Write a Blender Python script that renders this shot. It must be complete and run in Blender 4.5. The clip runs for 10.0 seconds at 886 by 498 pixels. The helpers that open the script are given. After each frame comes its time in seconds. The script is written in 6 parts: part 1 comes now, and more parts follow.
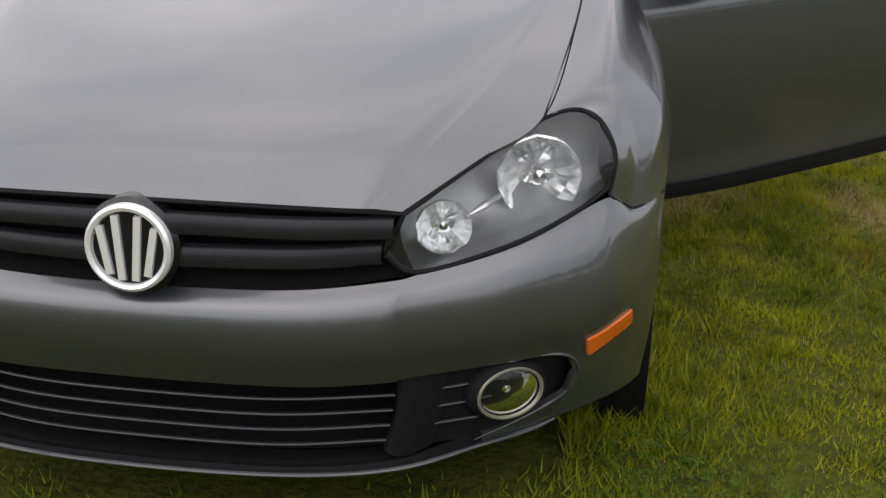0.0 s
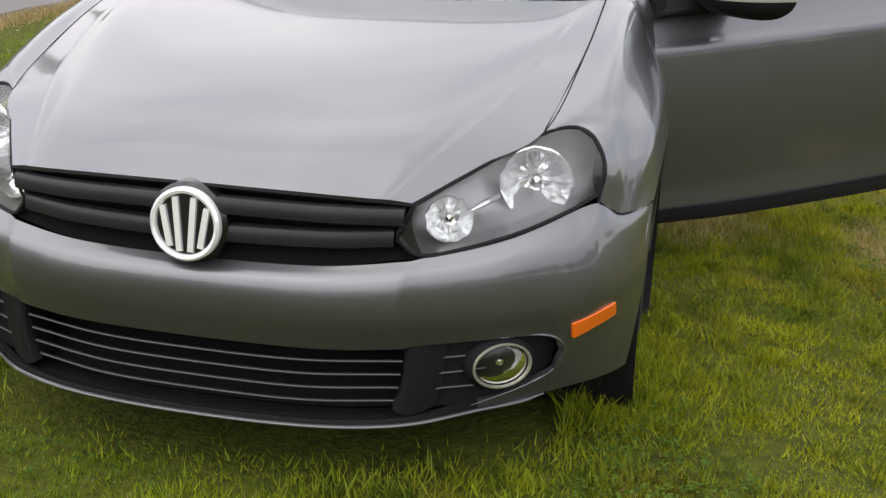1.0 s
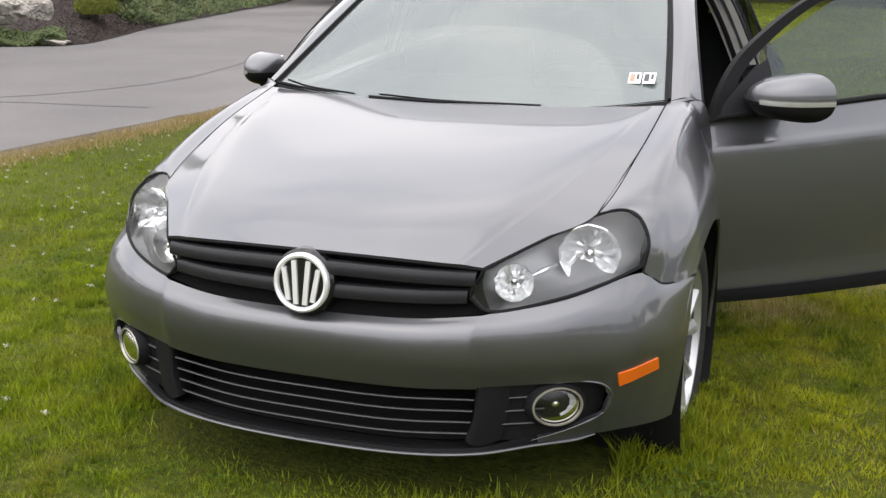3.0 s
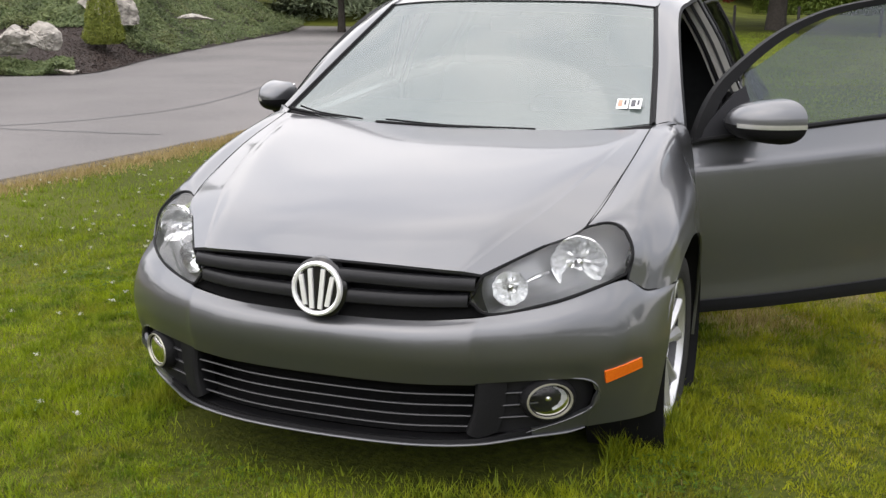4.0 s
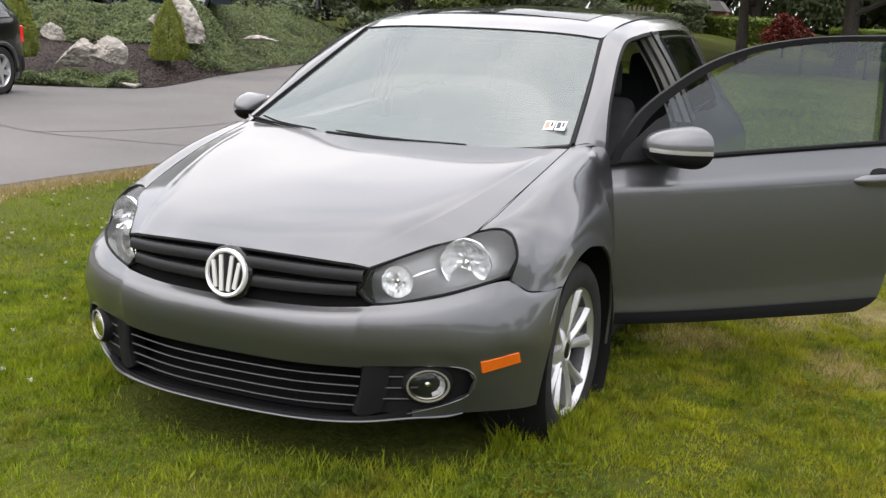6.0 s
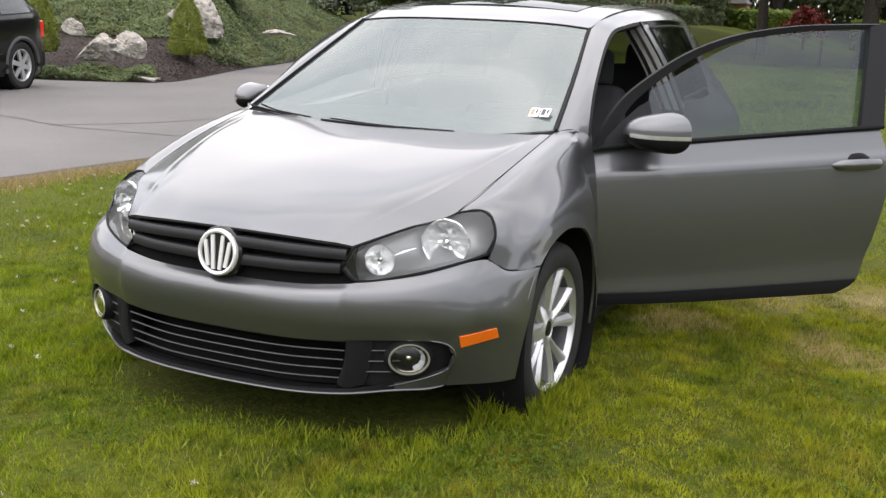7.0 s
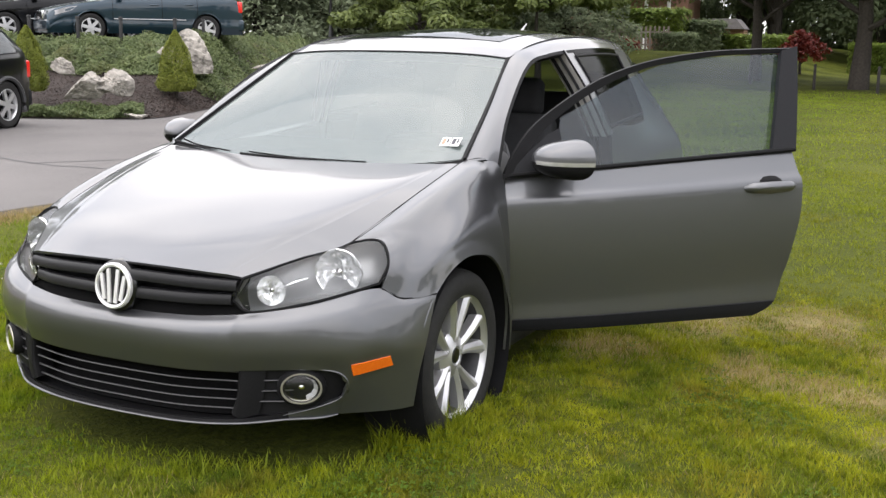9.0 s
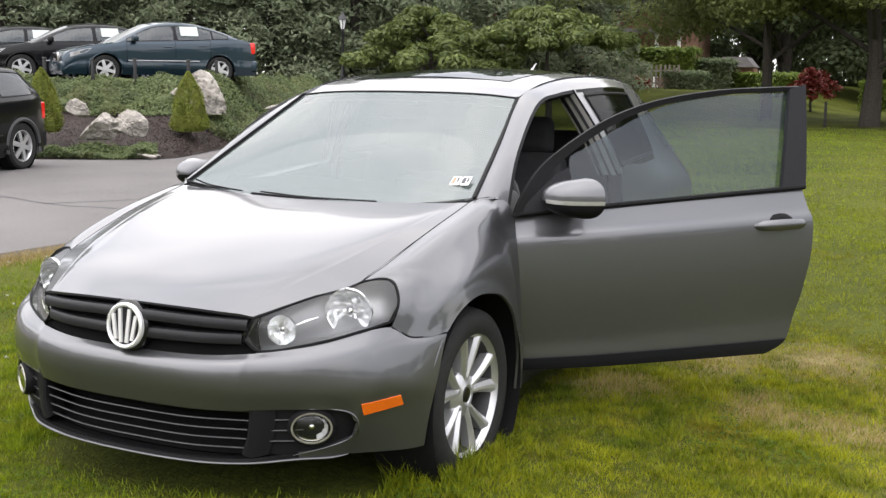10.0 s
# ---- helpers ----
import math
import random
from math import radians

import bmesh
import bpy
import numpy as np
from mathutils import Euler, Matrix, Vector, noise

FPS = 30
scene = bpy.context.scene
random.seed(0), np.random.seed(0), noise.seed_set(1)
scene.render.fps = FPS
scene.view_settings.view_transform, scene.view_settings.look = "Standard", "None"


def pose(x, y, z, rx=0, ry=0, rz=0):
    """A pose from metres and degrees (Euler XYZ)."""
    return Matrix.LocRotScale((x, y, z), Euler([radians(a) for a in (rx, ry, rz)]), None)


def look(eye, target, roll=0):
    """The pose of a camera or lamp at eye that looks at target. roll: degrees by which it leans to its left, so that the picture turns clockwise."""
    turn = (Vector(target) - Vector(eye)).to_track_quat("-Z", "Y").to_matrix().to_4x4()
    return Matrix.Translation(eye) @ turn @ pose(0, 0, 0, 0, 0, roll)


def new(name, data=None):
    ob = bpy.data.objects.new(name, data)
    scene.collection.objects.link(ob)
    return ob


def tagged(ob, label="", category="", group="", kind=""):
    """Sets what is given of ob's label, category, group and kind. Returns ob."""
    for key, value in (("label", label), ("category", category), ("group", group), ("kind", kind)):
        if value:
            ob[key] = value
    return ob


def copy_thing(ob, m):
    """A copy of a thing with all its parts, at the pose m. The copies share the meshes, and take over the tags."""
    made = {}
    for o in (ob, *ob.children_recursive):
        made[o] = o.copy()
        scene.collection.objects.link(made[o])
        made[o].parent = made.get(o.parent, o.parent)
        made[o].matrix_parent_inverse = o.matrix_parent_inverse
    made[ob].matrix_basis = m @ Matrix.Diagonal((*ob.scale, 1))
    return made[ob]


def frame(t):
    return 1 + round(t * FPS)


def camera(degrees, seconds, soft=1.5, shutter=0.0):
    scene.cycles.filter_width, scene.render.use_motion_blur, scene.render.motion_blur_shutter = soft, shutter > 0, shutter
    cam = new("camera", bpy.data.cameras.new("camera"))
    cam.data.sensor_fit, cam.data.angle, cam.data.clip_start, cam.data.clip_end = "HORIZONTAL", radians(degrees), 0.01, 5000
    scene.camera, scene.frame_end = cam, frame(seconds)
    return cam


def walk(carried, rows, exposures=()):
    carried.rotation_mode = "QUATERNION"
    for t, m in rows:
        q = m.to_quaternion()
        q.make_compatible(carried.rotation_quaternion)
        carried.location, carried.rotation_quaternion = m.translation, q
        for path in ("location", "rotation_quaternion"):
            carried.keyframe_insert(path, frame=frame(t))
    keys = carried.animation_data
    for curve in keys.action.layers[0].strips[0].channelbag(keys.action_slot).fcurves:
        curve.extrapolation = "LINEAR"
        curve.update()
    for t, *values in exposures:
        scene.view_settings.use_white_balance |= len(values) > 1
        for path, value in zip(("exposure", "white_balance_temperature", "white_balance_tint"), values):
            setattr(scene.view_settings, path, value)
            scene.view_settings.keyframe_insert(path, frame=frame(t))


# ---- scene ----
cam = camera(43.5, 10.0, soft=1.4)
PATH = [
    (0, (0.749, -1.525, 1.328), (0.468, 0.301, 0.562), 0.4),
    (0.5, (0.918, -1.626, 1.366), (0.576, 0.198, 0.624), -1.95),
    (1, (0.948, -1.84, 1.355), (0.522, -0.013, 0.662), 1.3),
    (1.5, (0.963, -1.968, 1.364), (0.426, -0.15, 0.729), 2.5),
    (2, (0.995, -2.044, 1.39), (0.396, -0.221, 0.825), 1.9),
    (2.5, (1.115, -2.141, 1.405), (0.474, -0.326, 0.865), 0.7),
    (4, (1.293, -2.535, 1.435), (0.625, -0.708, 0.969), 0.1),
    (4.5, (1.382, -2.589, 1.449), (0.799, -0.734, 0.982), 0.3),
    (5, (1.552, -2.582, 1.451), (0.952, -0.711, 1.076), 2.3),
    (5.5, (1.747, -2.596, 1.437), (1.013, -0.777, 1.046), 2.0),
    (7, (2.066, -2.74, 1.417), (1.239, -0.969, 0.99), 2.0),
    (7.5, (2.192, -2.716, 1.428), (1.323, -0.961, 1.025), 1.2),
    (8, (2.32, -2.632, 1.426), (1.443, -0.875, 1.048), 3.0),
    (8.5, (2.394, -2.623, 1.432), (1.53, -0.86, 1.05), 0.7),
    (9, (2.418, -2.615, 1.429), (1.569, -0.843, 1.055), 0.8),
    (9.5, (2.427, -2.609, 1.432), (1.566, -0.837, 1.091), 0.3),
    (10, (2.427, -2.619, 1.432), (1.553, -0.847, 1.126), 0.5),
]
walk(cam, [(t, look(eye, target, roll)) for t, eye, target, roll in PATH], exposures=[(0, 0.36), (0.5, 0.61), (1.0, 0.89), (1.5, 1.0), (5.5, 0.98), (7.0, 1.05), (10, 1.13)])

# ---- world and sun: a bright day under thin broken cloud ----
world = bpy.data.worlds.new("sky")
scene.world = world
world.use_nodes = True
wn, wl = world.node_tree.nodes, world.node_tree.links
wn.clear()
w_out, w_bg = wn.new("ShaderNodeOutputWorld"), wn.new("ShaderNodeBackground")
w_sky = wn.new("ShaderNodeTexSky")
w_sky.sky_type, w_sky.sun_disc = "NISHITA", False
w_sky.sun_elevation, w_sky.sun_rotation = radians(58), radians(213)
w_sky.air_density, w_sky.dust_density = 1.0, 2.0
w_co, w_map = wn.new("ShaderNodeTexCoord"), wn.new("ShaderNodeMapping")
w_map.inputs["Scale"].default_value = (1.0, 1.0, 2.2)
w_noise = wn.new("ShaderNodeTexNoise")
w_noise.inputs["Scale"].default_value, w_noise.inputs["Detail"].default_value = 2.6, 6.0
w_noise.inputs["Roughness"].default_value = 0.55
w_ramp = wn.new("ShaderNodeValToRGB")
w_ramp.color_ramp.elements[0].position, w_ramp.color_ramp.elements[0].color = 0.36, (6.8, 6.85, 7.4, 1)
w_ramp.color_ramp.elements[1].position, w_ramp.color_ramp.elements[1].color = 0.66, (12.7, 12.0, 11.6, 1)
w_mix = wn.new("ShaderNodeMix")
w_mix.data_type = "RGBA"
w_mix.inputs["Factor"].default_value = 0.8
wl.new(w_co.outputs["Generated"], w_map.inputs["Vector"])
wl.new(w_map.outputs["Vector"], w_noise.inputs["Vector"])
wl.new(w_noise.outputs["Fac"], w_ramp.inputs["Fac"])
wl.new(w_sky.outputs["Color"], w_mix.inputs["A"])
wl.new(w_ramp.outputs["Color"], w_mix.inputs["B"])
# an overcast sky is brightest overhead
w_sep, w_up, w_mul = wn.new("ShaderNodeSeparateXYZ"), wn.new("ShaderNodeMapRange"), wn.new("ShaderNodeVectorMath")
w_up.inputs["From Min"].default_value, w_up.inputs["From Max"].default_value = 0.0, 1.0
w_up.inputs["To Min"].default_value, w_up.inputs["To Max"].default_value = 0.66, 1.14
w_mul.operation = "SCALE"
wl.new(w_co.outputs["Generated"], w_sep.inputs["Vector"])
wl.new(w_sep.outputs["Z"], w_up.inputs["Value"])
wl.new(w_mix.outputs["Result"], w_mul.inputs["Vector"])
wl.new(w_up.outputs["Result"], w_mul.inputs["Scale"])
# the veiled sun stands on the driveway side behind the path, where the sky is a little brighter
w_dot, w_side, w_tone = wn.new("ShaderNodeVectorMath"), wn.new("ShaderNodeMapRange"), wn.new("ShaderNodeVectorMath")
w_dot.operation, w_tone.operation = "DOT_PRODUCT", "SCALE"
w_dot.inputs[1].default_value = (-0.40, -0.80, 0.30)
w_side.inputs["From Min"].default_value, w_side.inputs["From Max"].default_value = -1.0, 1.0
w_side.inputs["To Min"].default_value, w_side.inputs["To Max"].default_value = 0.94, 1.15
wl.new(w_co.outputs["Generated"], w_dot.inputs[0])
wl.new(w_dot.outputs["Value"], w_side.inputs["Value"])
wl.new(w_mul.outputs["Vector"], w_tone.inputs["Vector"])
wl.new(w_side.outputs["Result"], w_tone.inputs["Scale"])
wl.new(w_tone.outputs["Vector"], w_bg.inputs["Color"])
w_bg.inputs["Strength"].default_value = 0.15
wl.new(w_bg.outputs["Background"], w_out.inputs["Surface"])
sun = new("sun", bpy.data.lights.new("sun", "SUN"))
sun.data.energy, sun.data.angle, sun.data.color = 0.6, radians(100), (1.0, 0.95, 0.87)
sun.matrix_world = look((-4, -4, 10), (0, 1, 0))

# ---- materials ----
def mat(name, color, rough=0.5, metal=0.0, coat=0.0, grain=0.0, scale=30.0, bump=0.0, var=0.0, var_scale=2.0,
        spec=0.5, color2=None, trans=0.0, island=0.0, ior=1.5, bump_scale=None, coat_rough=0.03):
    """A principled material: two scales of colour variation, and a fine bump."""
    m = bpy.data.materials.new(name)
    m.use_nodes = True
    n, l = m.node_tree.nodes, m.node_tree.links
    b = n["Principled BSDF"]
    b.inputs["Base Color"].default_value = (*color, 1)
    b.inputs["Roughness"].default_value = rough
    b.inputs["Metallic"].default_value = metal
    b.inputs["Coat Weight"].default_value = coat
    b.inputs["Coat Roughness"].default_value = coat_rough
    b.inputs["Specular IOR Level"].default_value = spec
    b.inputs["Transmission Weight"].default_value = trans
    b.inputs["IOR"].default_value = ior
    co = n.new("ShaderNodeTexCoord")
    if grain or var or color2 or island:
        c2 = color2 or tuple(min(1, c * 1.5 + 0.01) for c in color)
        mix = n.new("ShaderNodeMix")
        mix.data_type = "RGBA"
        mix.inputs["A"].default_value, mix.inputs["B"].default_value = (*color, 1), (*c2, 1)
        fac = None
        for amount, sc in ((grain, scale), (var, var_scale)):
            if not amount:
                continue
            t = n.new("ShaderNodeTexNoise")
            t.inputs["Scale"].default_value, t.inputs["Detail"].default_value = sc, 5.0
            l.new(co.outputs["Object"], t.inputs["Vector"])
            k = n.new("ShaderNodeMapRange")
            k.inputs["From Min"].default_value, k.inputs["From Max"].default_value = 0.3, 0.7
            k.inputs["To Min"].default_value, k.inputs["To Max"].default_value = 0, amount
            l.new(t.outputs["Fac"], k.inputs["Value"])
            fac = add(n, l, fac, k.outputs["Result"])
        if island:
            g = n.new("ShaderNodeNewGeometry")
            k = n.new("ShaderNodeMath")
            k.operation = "MULTIPLY"
            k.inputs[1].default_value = island
            l.new(g.outputs["Random Per Island"], k.inputs[0])
            fac = add(n, l, fac, k.outputs["Value"])
        l.new(fac, mix.inputs["Factor"])
        l.new(mix.outputs["Result"], b.inputs["Base Color"])
    if bump:
        t = n.new("ShaderNodeTexNoise")
        t.inputs["Scale"].default_value, t.inputs["Detail"].default_value = bump_scale or scale, 6.0
        l.new(co.outputs["Object"], t.inputs["Vector"])
        p = n.new("ShaderNodeBump")
        p.inputs["Strength"].default_value, p.inputs["Distance"].default_value = bump, 0.02
        l.new(t.outputs["Fac"], p.inputs["Height"])
        l.new(p.outputs["Normal"], b.inputs["Normal"])
    return m


def add(n, l, a, b):
    if a is None:
        return b
    s = n.new("ShaderNodeMath")
    s.operation, s.use_clamp = "ADD", True
    l.new(a, s.inputs[0])
    l.new(b, s.inputs[1])
    return s.outputs["Value"]


def glass_mat(name, tint, clear=0.8, rough=0.02, body=(0.02, 0.025, 0.025), ior=1.52):
    """A pane: a tinted see-through sheet under a glossy skin, mixed with a diffuse body colour."""
    m = bpy.data.materials.new(name)
    m.use_nodes = True
    n, l = m.node_tree.nodes, m.node_tree.links
    n.remove(n["Principled BSDF"])
    tr, gl, df = n.new("ShaderNodeBsdfTransparent"), n.new("ShaderNodeBsdfGlossy"), n.new("ShaderNodeBsdfDiffuse")
    tr.inputs["Color"].default_value = (*tint, 1)
    gl.inputs["Roughness"].default_value = rough
    df.inputs["Color"].default_value = (*body, 1)
    m1, m2, fr = n.new("ShaderNodeMixShader"), n.new("ShaderNodeMixShader"), n.new("ShaderNodeFresnel")
    m1.inputs["Fac"].default_value = clear
    fr.inputs["IOR"].default_value = ior
    l.new(df.outputs["BSDF"], m1.inputs[1])
    l.new(tr.outputs["BSDF"], m1.inputs[2])
    l.new(fr.outputs["Fac"], m2.inputs["Fac"])
    l.new(m1.outputs["Shader"], m2.inputs[1])
    l.new(gl.outputs["BSDF"], m2.inputs[2])
    l.new(m2.outputs["Shader"], n["Material Output"].inputs["Surface"])
    return m


M_PAINT = mat("grey_metallic_paint", (0.104, 0.106, 0.113), 0.37, 0.8, 0.95, grain=0.12, scale=900, color2=(0.139, 0.142, 0.152), coat_rough=0.065)
M_BLACK = mat("black_plastic", (0.008, 0.008, 0.0087), 0.5, grain=0.3, scale=300, bump=0.05, spec=0.07)
M_GLOSSBLACK = mat("gloss_black", (0.006, 0.006, 0.007), 0.2, coat=0.3, grain=0.15, scale=60, spec=0.3)
M_TRIM = mat("dark_trim", (0.011, 0.0112, 0.013), 0.5, grain=0.3, scale=250, bump=0.04, spec=0.12)
M_RUBBER = mat("tyre_rubber", (0.016, 0.016, 0.016), 0.7, grain=0.4, scale=40, color2=(0.034, 0.033, 0.031), bump=0.15, bump_scale=220, spec=0.2)
# darker alloy for the barrel, with the shade behind the spokes in its colour
M_BARREL = mat("shaded_alloy", (0.06, 0.06, 0.063), 0.5, 0.7, grain=0.3, scale=60)
M_ALLOY = mat("alloy", (0.56, 0.56, 0.57), 0.34, 0.75, grain=0.2, scale=90, color2=(0.46, 0.46, 0.47))
M_SATIN = mat("satin_chrome", (0.8075, 0.8075, 0.817), 0.2, 0.45, coat=0.3, grain=0.1, scale=40, color2=(0.684, 0.684, 0.6935))
M_CHROME = mat("chrome", (0.85, 0.85, 0.86), 0.1, 1.0, grain=0.1, scale=40, color2=(0.75, 0.75, 0.76))
M_REFLECTOR = mat("lamp_reflector", (0.95, 0.955, 0.96), 0.22, 0.8, grain=0.2, scale=25, color2=(0.6, 0.6, 0.62))
M_SLAT = mat("slat_plastic", (0.018, 0.018, 0.02), 0.35, coat=0.15, grain=0.2, scale=60)
M_GRILLE = mat("grille_plastic", (0.011, 0.011, 0.0125), 0.35, coat=0.06, grain=0.2, scale=80, spec=0.18)
# near-black backing: the shade inside the front openings is put into its colour
M_VOID = mat("opening_shade_black", (0.004, 0.004, 0.0043), 0.8, grain=0.3, scale=200, spec=0.03)
M_HOUSING = mat("lamp_housing", (0.3612, 0.3612, 0.3698), 0.38, 0.5, grain=0.2, scale=80)
M_LENS = glass_mat("clear_lens", (0.97, 0.98, 0.98), 0.97, body=(0.42, 0.44, 0.45), ior=1.5)
M_LAMPBODY = mat("lamp_interior", (0.25, 0.25, 0.256), 0.33, 0.45, grain=0.3, scale=80)
M_FOGLENS = glass_mat("fog_lens_glass", (0.95, 0.96, 0.96), 0.97)
M_AMBER = mat("amber_reflector", (0.6375, 0.1105, 0.0068), 0.25, coat=0.5, grain=0.4, scale=120, color2=(0.7225, 0.187, 0.0127))
# the grey-green body holds dusty haze and a painted sky sheen
M_SCREEN = glass_mat("windscreen_glass", (0.60, 0.68, 0.65), 0.36, body=(0.132, 0.160, 0.155), ior=1.93)
# pale diffuse body paints the sky's reflection into the parked cars' screens
M_CARSCREEN = glass_mat("sky_pale_car_screen", (0.5, 0.55, 0.55), 0.2, body=(0.58, 0.60, 0.61), ior=1.9)
M_CARGLASS = glass_mat("car_side_glass", (0.3, 0.33, 0.33), 0.5, body=(0.045, 0.06, 0.066), ior=1.7)
M_SIDEGLASS = glass_mat("side_glass", (0.33, 0.42, 0.46), 0.84, body=(0.075, 0.10, 0.125))
M_DARKGLASS = glass_mat("tinted_glass", (0.42, 0.46, 0.45), 0.9, body=(0.04, 0.045, 0.045))
M_QUARTER = glass_mat("dark_quarter_glass", (0.14, 0.158, 0.16), 0.92, body=(0.012, 0.013, 0.014), ior=1.10)
M_ROOFGLASS = glass_mat("roof_glass", (0.03, 0.03, 0.03), 0.3)
M_SEAT = mat("seat_cloth", (0.035, 0.035, 0.038), 0.9, grain=0.3, scale=25)
M_CABIN = mat("cabin_plastic", (0.045, 0.045, 0.048), 0.7, grain=0.3, scale=20)
M_LINER = mat("roof_liner", (0.42, 0.41, 0.385), 0.9, grain=0.3, scale=20)
M_WHITE = mat("sticker_paper", (0.68, 0.68, 0.663), 0.6, grain=0.15, scale=90)
M_PAPER = mat("window_paper", (0.44, 0.48, 0.46), 0.7, grain=0.15, scale=60)
M_INK = mat("sticker_ink", (0.05, 0.05, 0.06), 0.6, grain=0.2, scale=90)
M_REDINK = mat("sticker_red", (0.34, 0.20, 0.14), 0.6, grain=0.2, scale=90)
M_REDLAMP = mat("red_lamp", (0.6, 0.02, 0.015), 0.2, coat=0.6, grain=0.3, scale=60)
M_BLUEPAINT = mat("blue_green_paint", (0.0066, 0.0235, 0.039), 0.35, 0.5, 0.9, grain=0.2, scale=600)
M_BLACKPAINT = mat("black_paint", (0.0032, 0.0034, 0.0042), 0.3, 0.0, 0.45, grain=0.2, scale=600, spec=0.08)
M_ASPHALT = mat("asphalt", (0.072, 0.068, 0.068), 0.9, grain=0.55, scale=70, color2=(0.162, 0.151, 0.146), bump=0.5, bump_scale=120, var=0.6, var_scale=0.35)
M_CRACK = mat("tar_seal", (0.05, 0.048, 0.049), 0.7, grain=0.4, scale=50)
M_MULCH = mat("bark_mulch", (0.014, 0.0088, 0.0066), 0.95, grain=0.7, scale=25, color2=(0.044, 0.030, 0.025), bump=0.8, bump_scale=45)
M_CHIP = mat("bark_chip", (0.018, 0.0108, 0.0081), 0.95, color2=(0.072, 0.0495, 0.0405), island=0.9, grain=0.2, scale=40)
M_ROCK = mat("limestone", (0.10, 0.093, 0.083), 0.9, grain=0.6, scale=11, color2=(0.46, 0.428, 0.38), bump=1.0, bump_scale=9, var=0.6, var_scale=3)
M_BARK = mat("bark", (0.024, 0.020, 0.016), 0.95, grain=0.6, scale=14, color2=(0.062, 0.052, 0.043), bump=0.8, bump_scale=18)
M_DARKWOOD = mat("dark_weathered_wood", (0.016, 0.014, 0.013), 0.9, grain=0.5, scale=30, color2=(0.035, 0.03, 0.027), bump=0.4)
M_ARCH = mat("grey_arch_plastic", (0.045, 0.045, 0.047), 0.6, grain=0.3, scale=120, spec=0.3)
M_IRON = mat("black_iron", (0.012, 0.012, 0.013), 0.45, 0.2, grain=0.3, scale=50)
M_LAMPGLASS = mat("lantern_glass", (0.6, 0.62, 0.62), 0.3, grain=0.2, scale=40)
# brown edge soil, darkened to paint the shadow line beside the asphalt
M_DRYSOIL = mat("shaded_soil_edge", (0.062, 0.048, 0.034), 0.95, grain=0.8, scale=22, color2=(0.115, 0.092, 0.045), bump=0.5)


def leaf_mat(name, a, b, rough=0.55, glow=0.25, patch=0.0):
    """Leaves vary from one to the next, and let some light through."""
    m = mat(name, a, rough, color2=b, island=0.55 - 0.3 * patch, grain=0.4, scale=0.9, var=patch, var_scale=4.5, spec=0.3)
    n, l = m.node_tree.nodes, m.node_tree.links
    p, out = n["Principled BSDF"], n["Material Output"]
    tl, mx = n.new("ShaderNodeBsdfTranslucent"), n.new("ShaderNodeMixShader")
    mx.inputs["Fac"].default_value = glow
    l.new(p.inputs["Base Color"].links[0].from_socket, tl.inputs["Color"])
    l.new(p.outputs["BSDF"], mx.inputs[1])
    l.new(tl.outputs["BSDF"], mx.inputs[2])
    l.new(mx.outputs["Shader"], out.inputs["Surface"])
    return m


M_GRASSBLADE = leaf_mat("grass_blade", (0.040, 0.072, 0.002), (0.315, 0.325, 0.012), 0.6, 0.25, 0.6)
def tint(m, color, scale, low, high, amount):
    """Blend a second hue into a leaf material in irregular patches."""
    n, l = m.node_tree.nodes, m.node_tree.links
    b = n["Principled BSDF"]
    old = b.inputs["Base Color"].links[0].from_socket
    co, t, k, mx = n.new("ShaderNodeTexCoord"), n.new("ShaderNodeTexNoise"), n.new("ShaderNodeMapRange"), n.new("ShaderNodeMix")
    t.inputs["Scale"].default_value, t.inputs["Detail"].default_value = scale, 5.0
    k.inputs["From Min"].default_value, k.inputs["From Max"].default_value = low, high
    k.inputs["To Max"].default_value = amount
    mx.data_type = "RGBA"
    mx.inputs["B"].default_value = (*color, 1)
    l.new(co.outputs["Object"], t.inputs["Vector"])
    l.new(t.outputs["Fac"], k.inputs["Value"])
    l.new(k.outputs["Result"], mx.inputs["Factor"])
    l.new(old, mx.inputs["A"])
    for q in [q for q in l if q.from_socket == old and q.to_socket != mx.inputs["A"]]:
        l.new(mx.outputs["Result"], q.to_socket)


M_FARGRASS = leaf_mat("far_grass_blade", (0.076, 0.113, 0.008), (0.232, 0.258, 0.022), 0.55, 0.3, 0.5)
for m_ in (M_GRASSBLADE, M_FARGRASS):
    m_.node_tree.nodes["Principled BSDF"].inputs["Specular IOR Level"].default_value = 0.12
tint(M_FARGRASS, (0.19, 0.16, 0.025), 0.8, 0.50, 0.70, 0.6)
tint(M_ROCK, (0.04, 0.0376, 0.0336), 6.0, 0.54, 0.66, 0.75)
tint(M_GRASSBLADE, (0.20, 0.145, 0.022), 3.4, 0.50, 0.68, 0.7)
tint(M_GRASSBLADE, (0.032, 0.078, 0.004), 4.2, 0.50, 0.66, 0.75)
# painted shade in the gaps between tufts, then painted light on straw-coloured tips
tint(M_GRASSBLADE, (0.020, 0.040, 0.002), 17.0, 0.52, 0.66, 0.7)
tint(M_GRASSBLADE, (0.34, 0.31, 0.04), 26.0, 0.58, 0.70, 0.55)
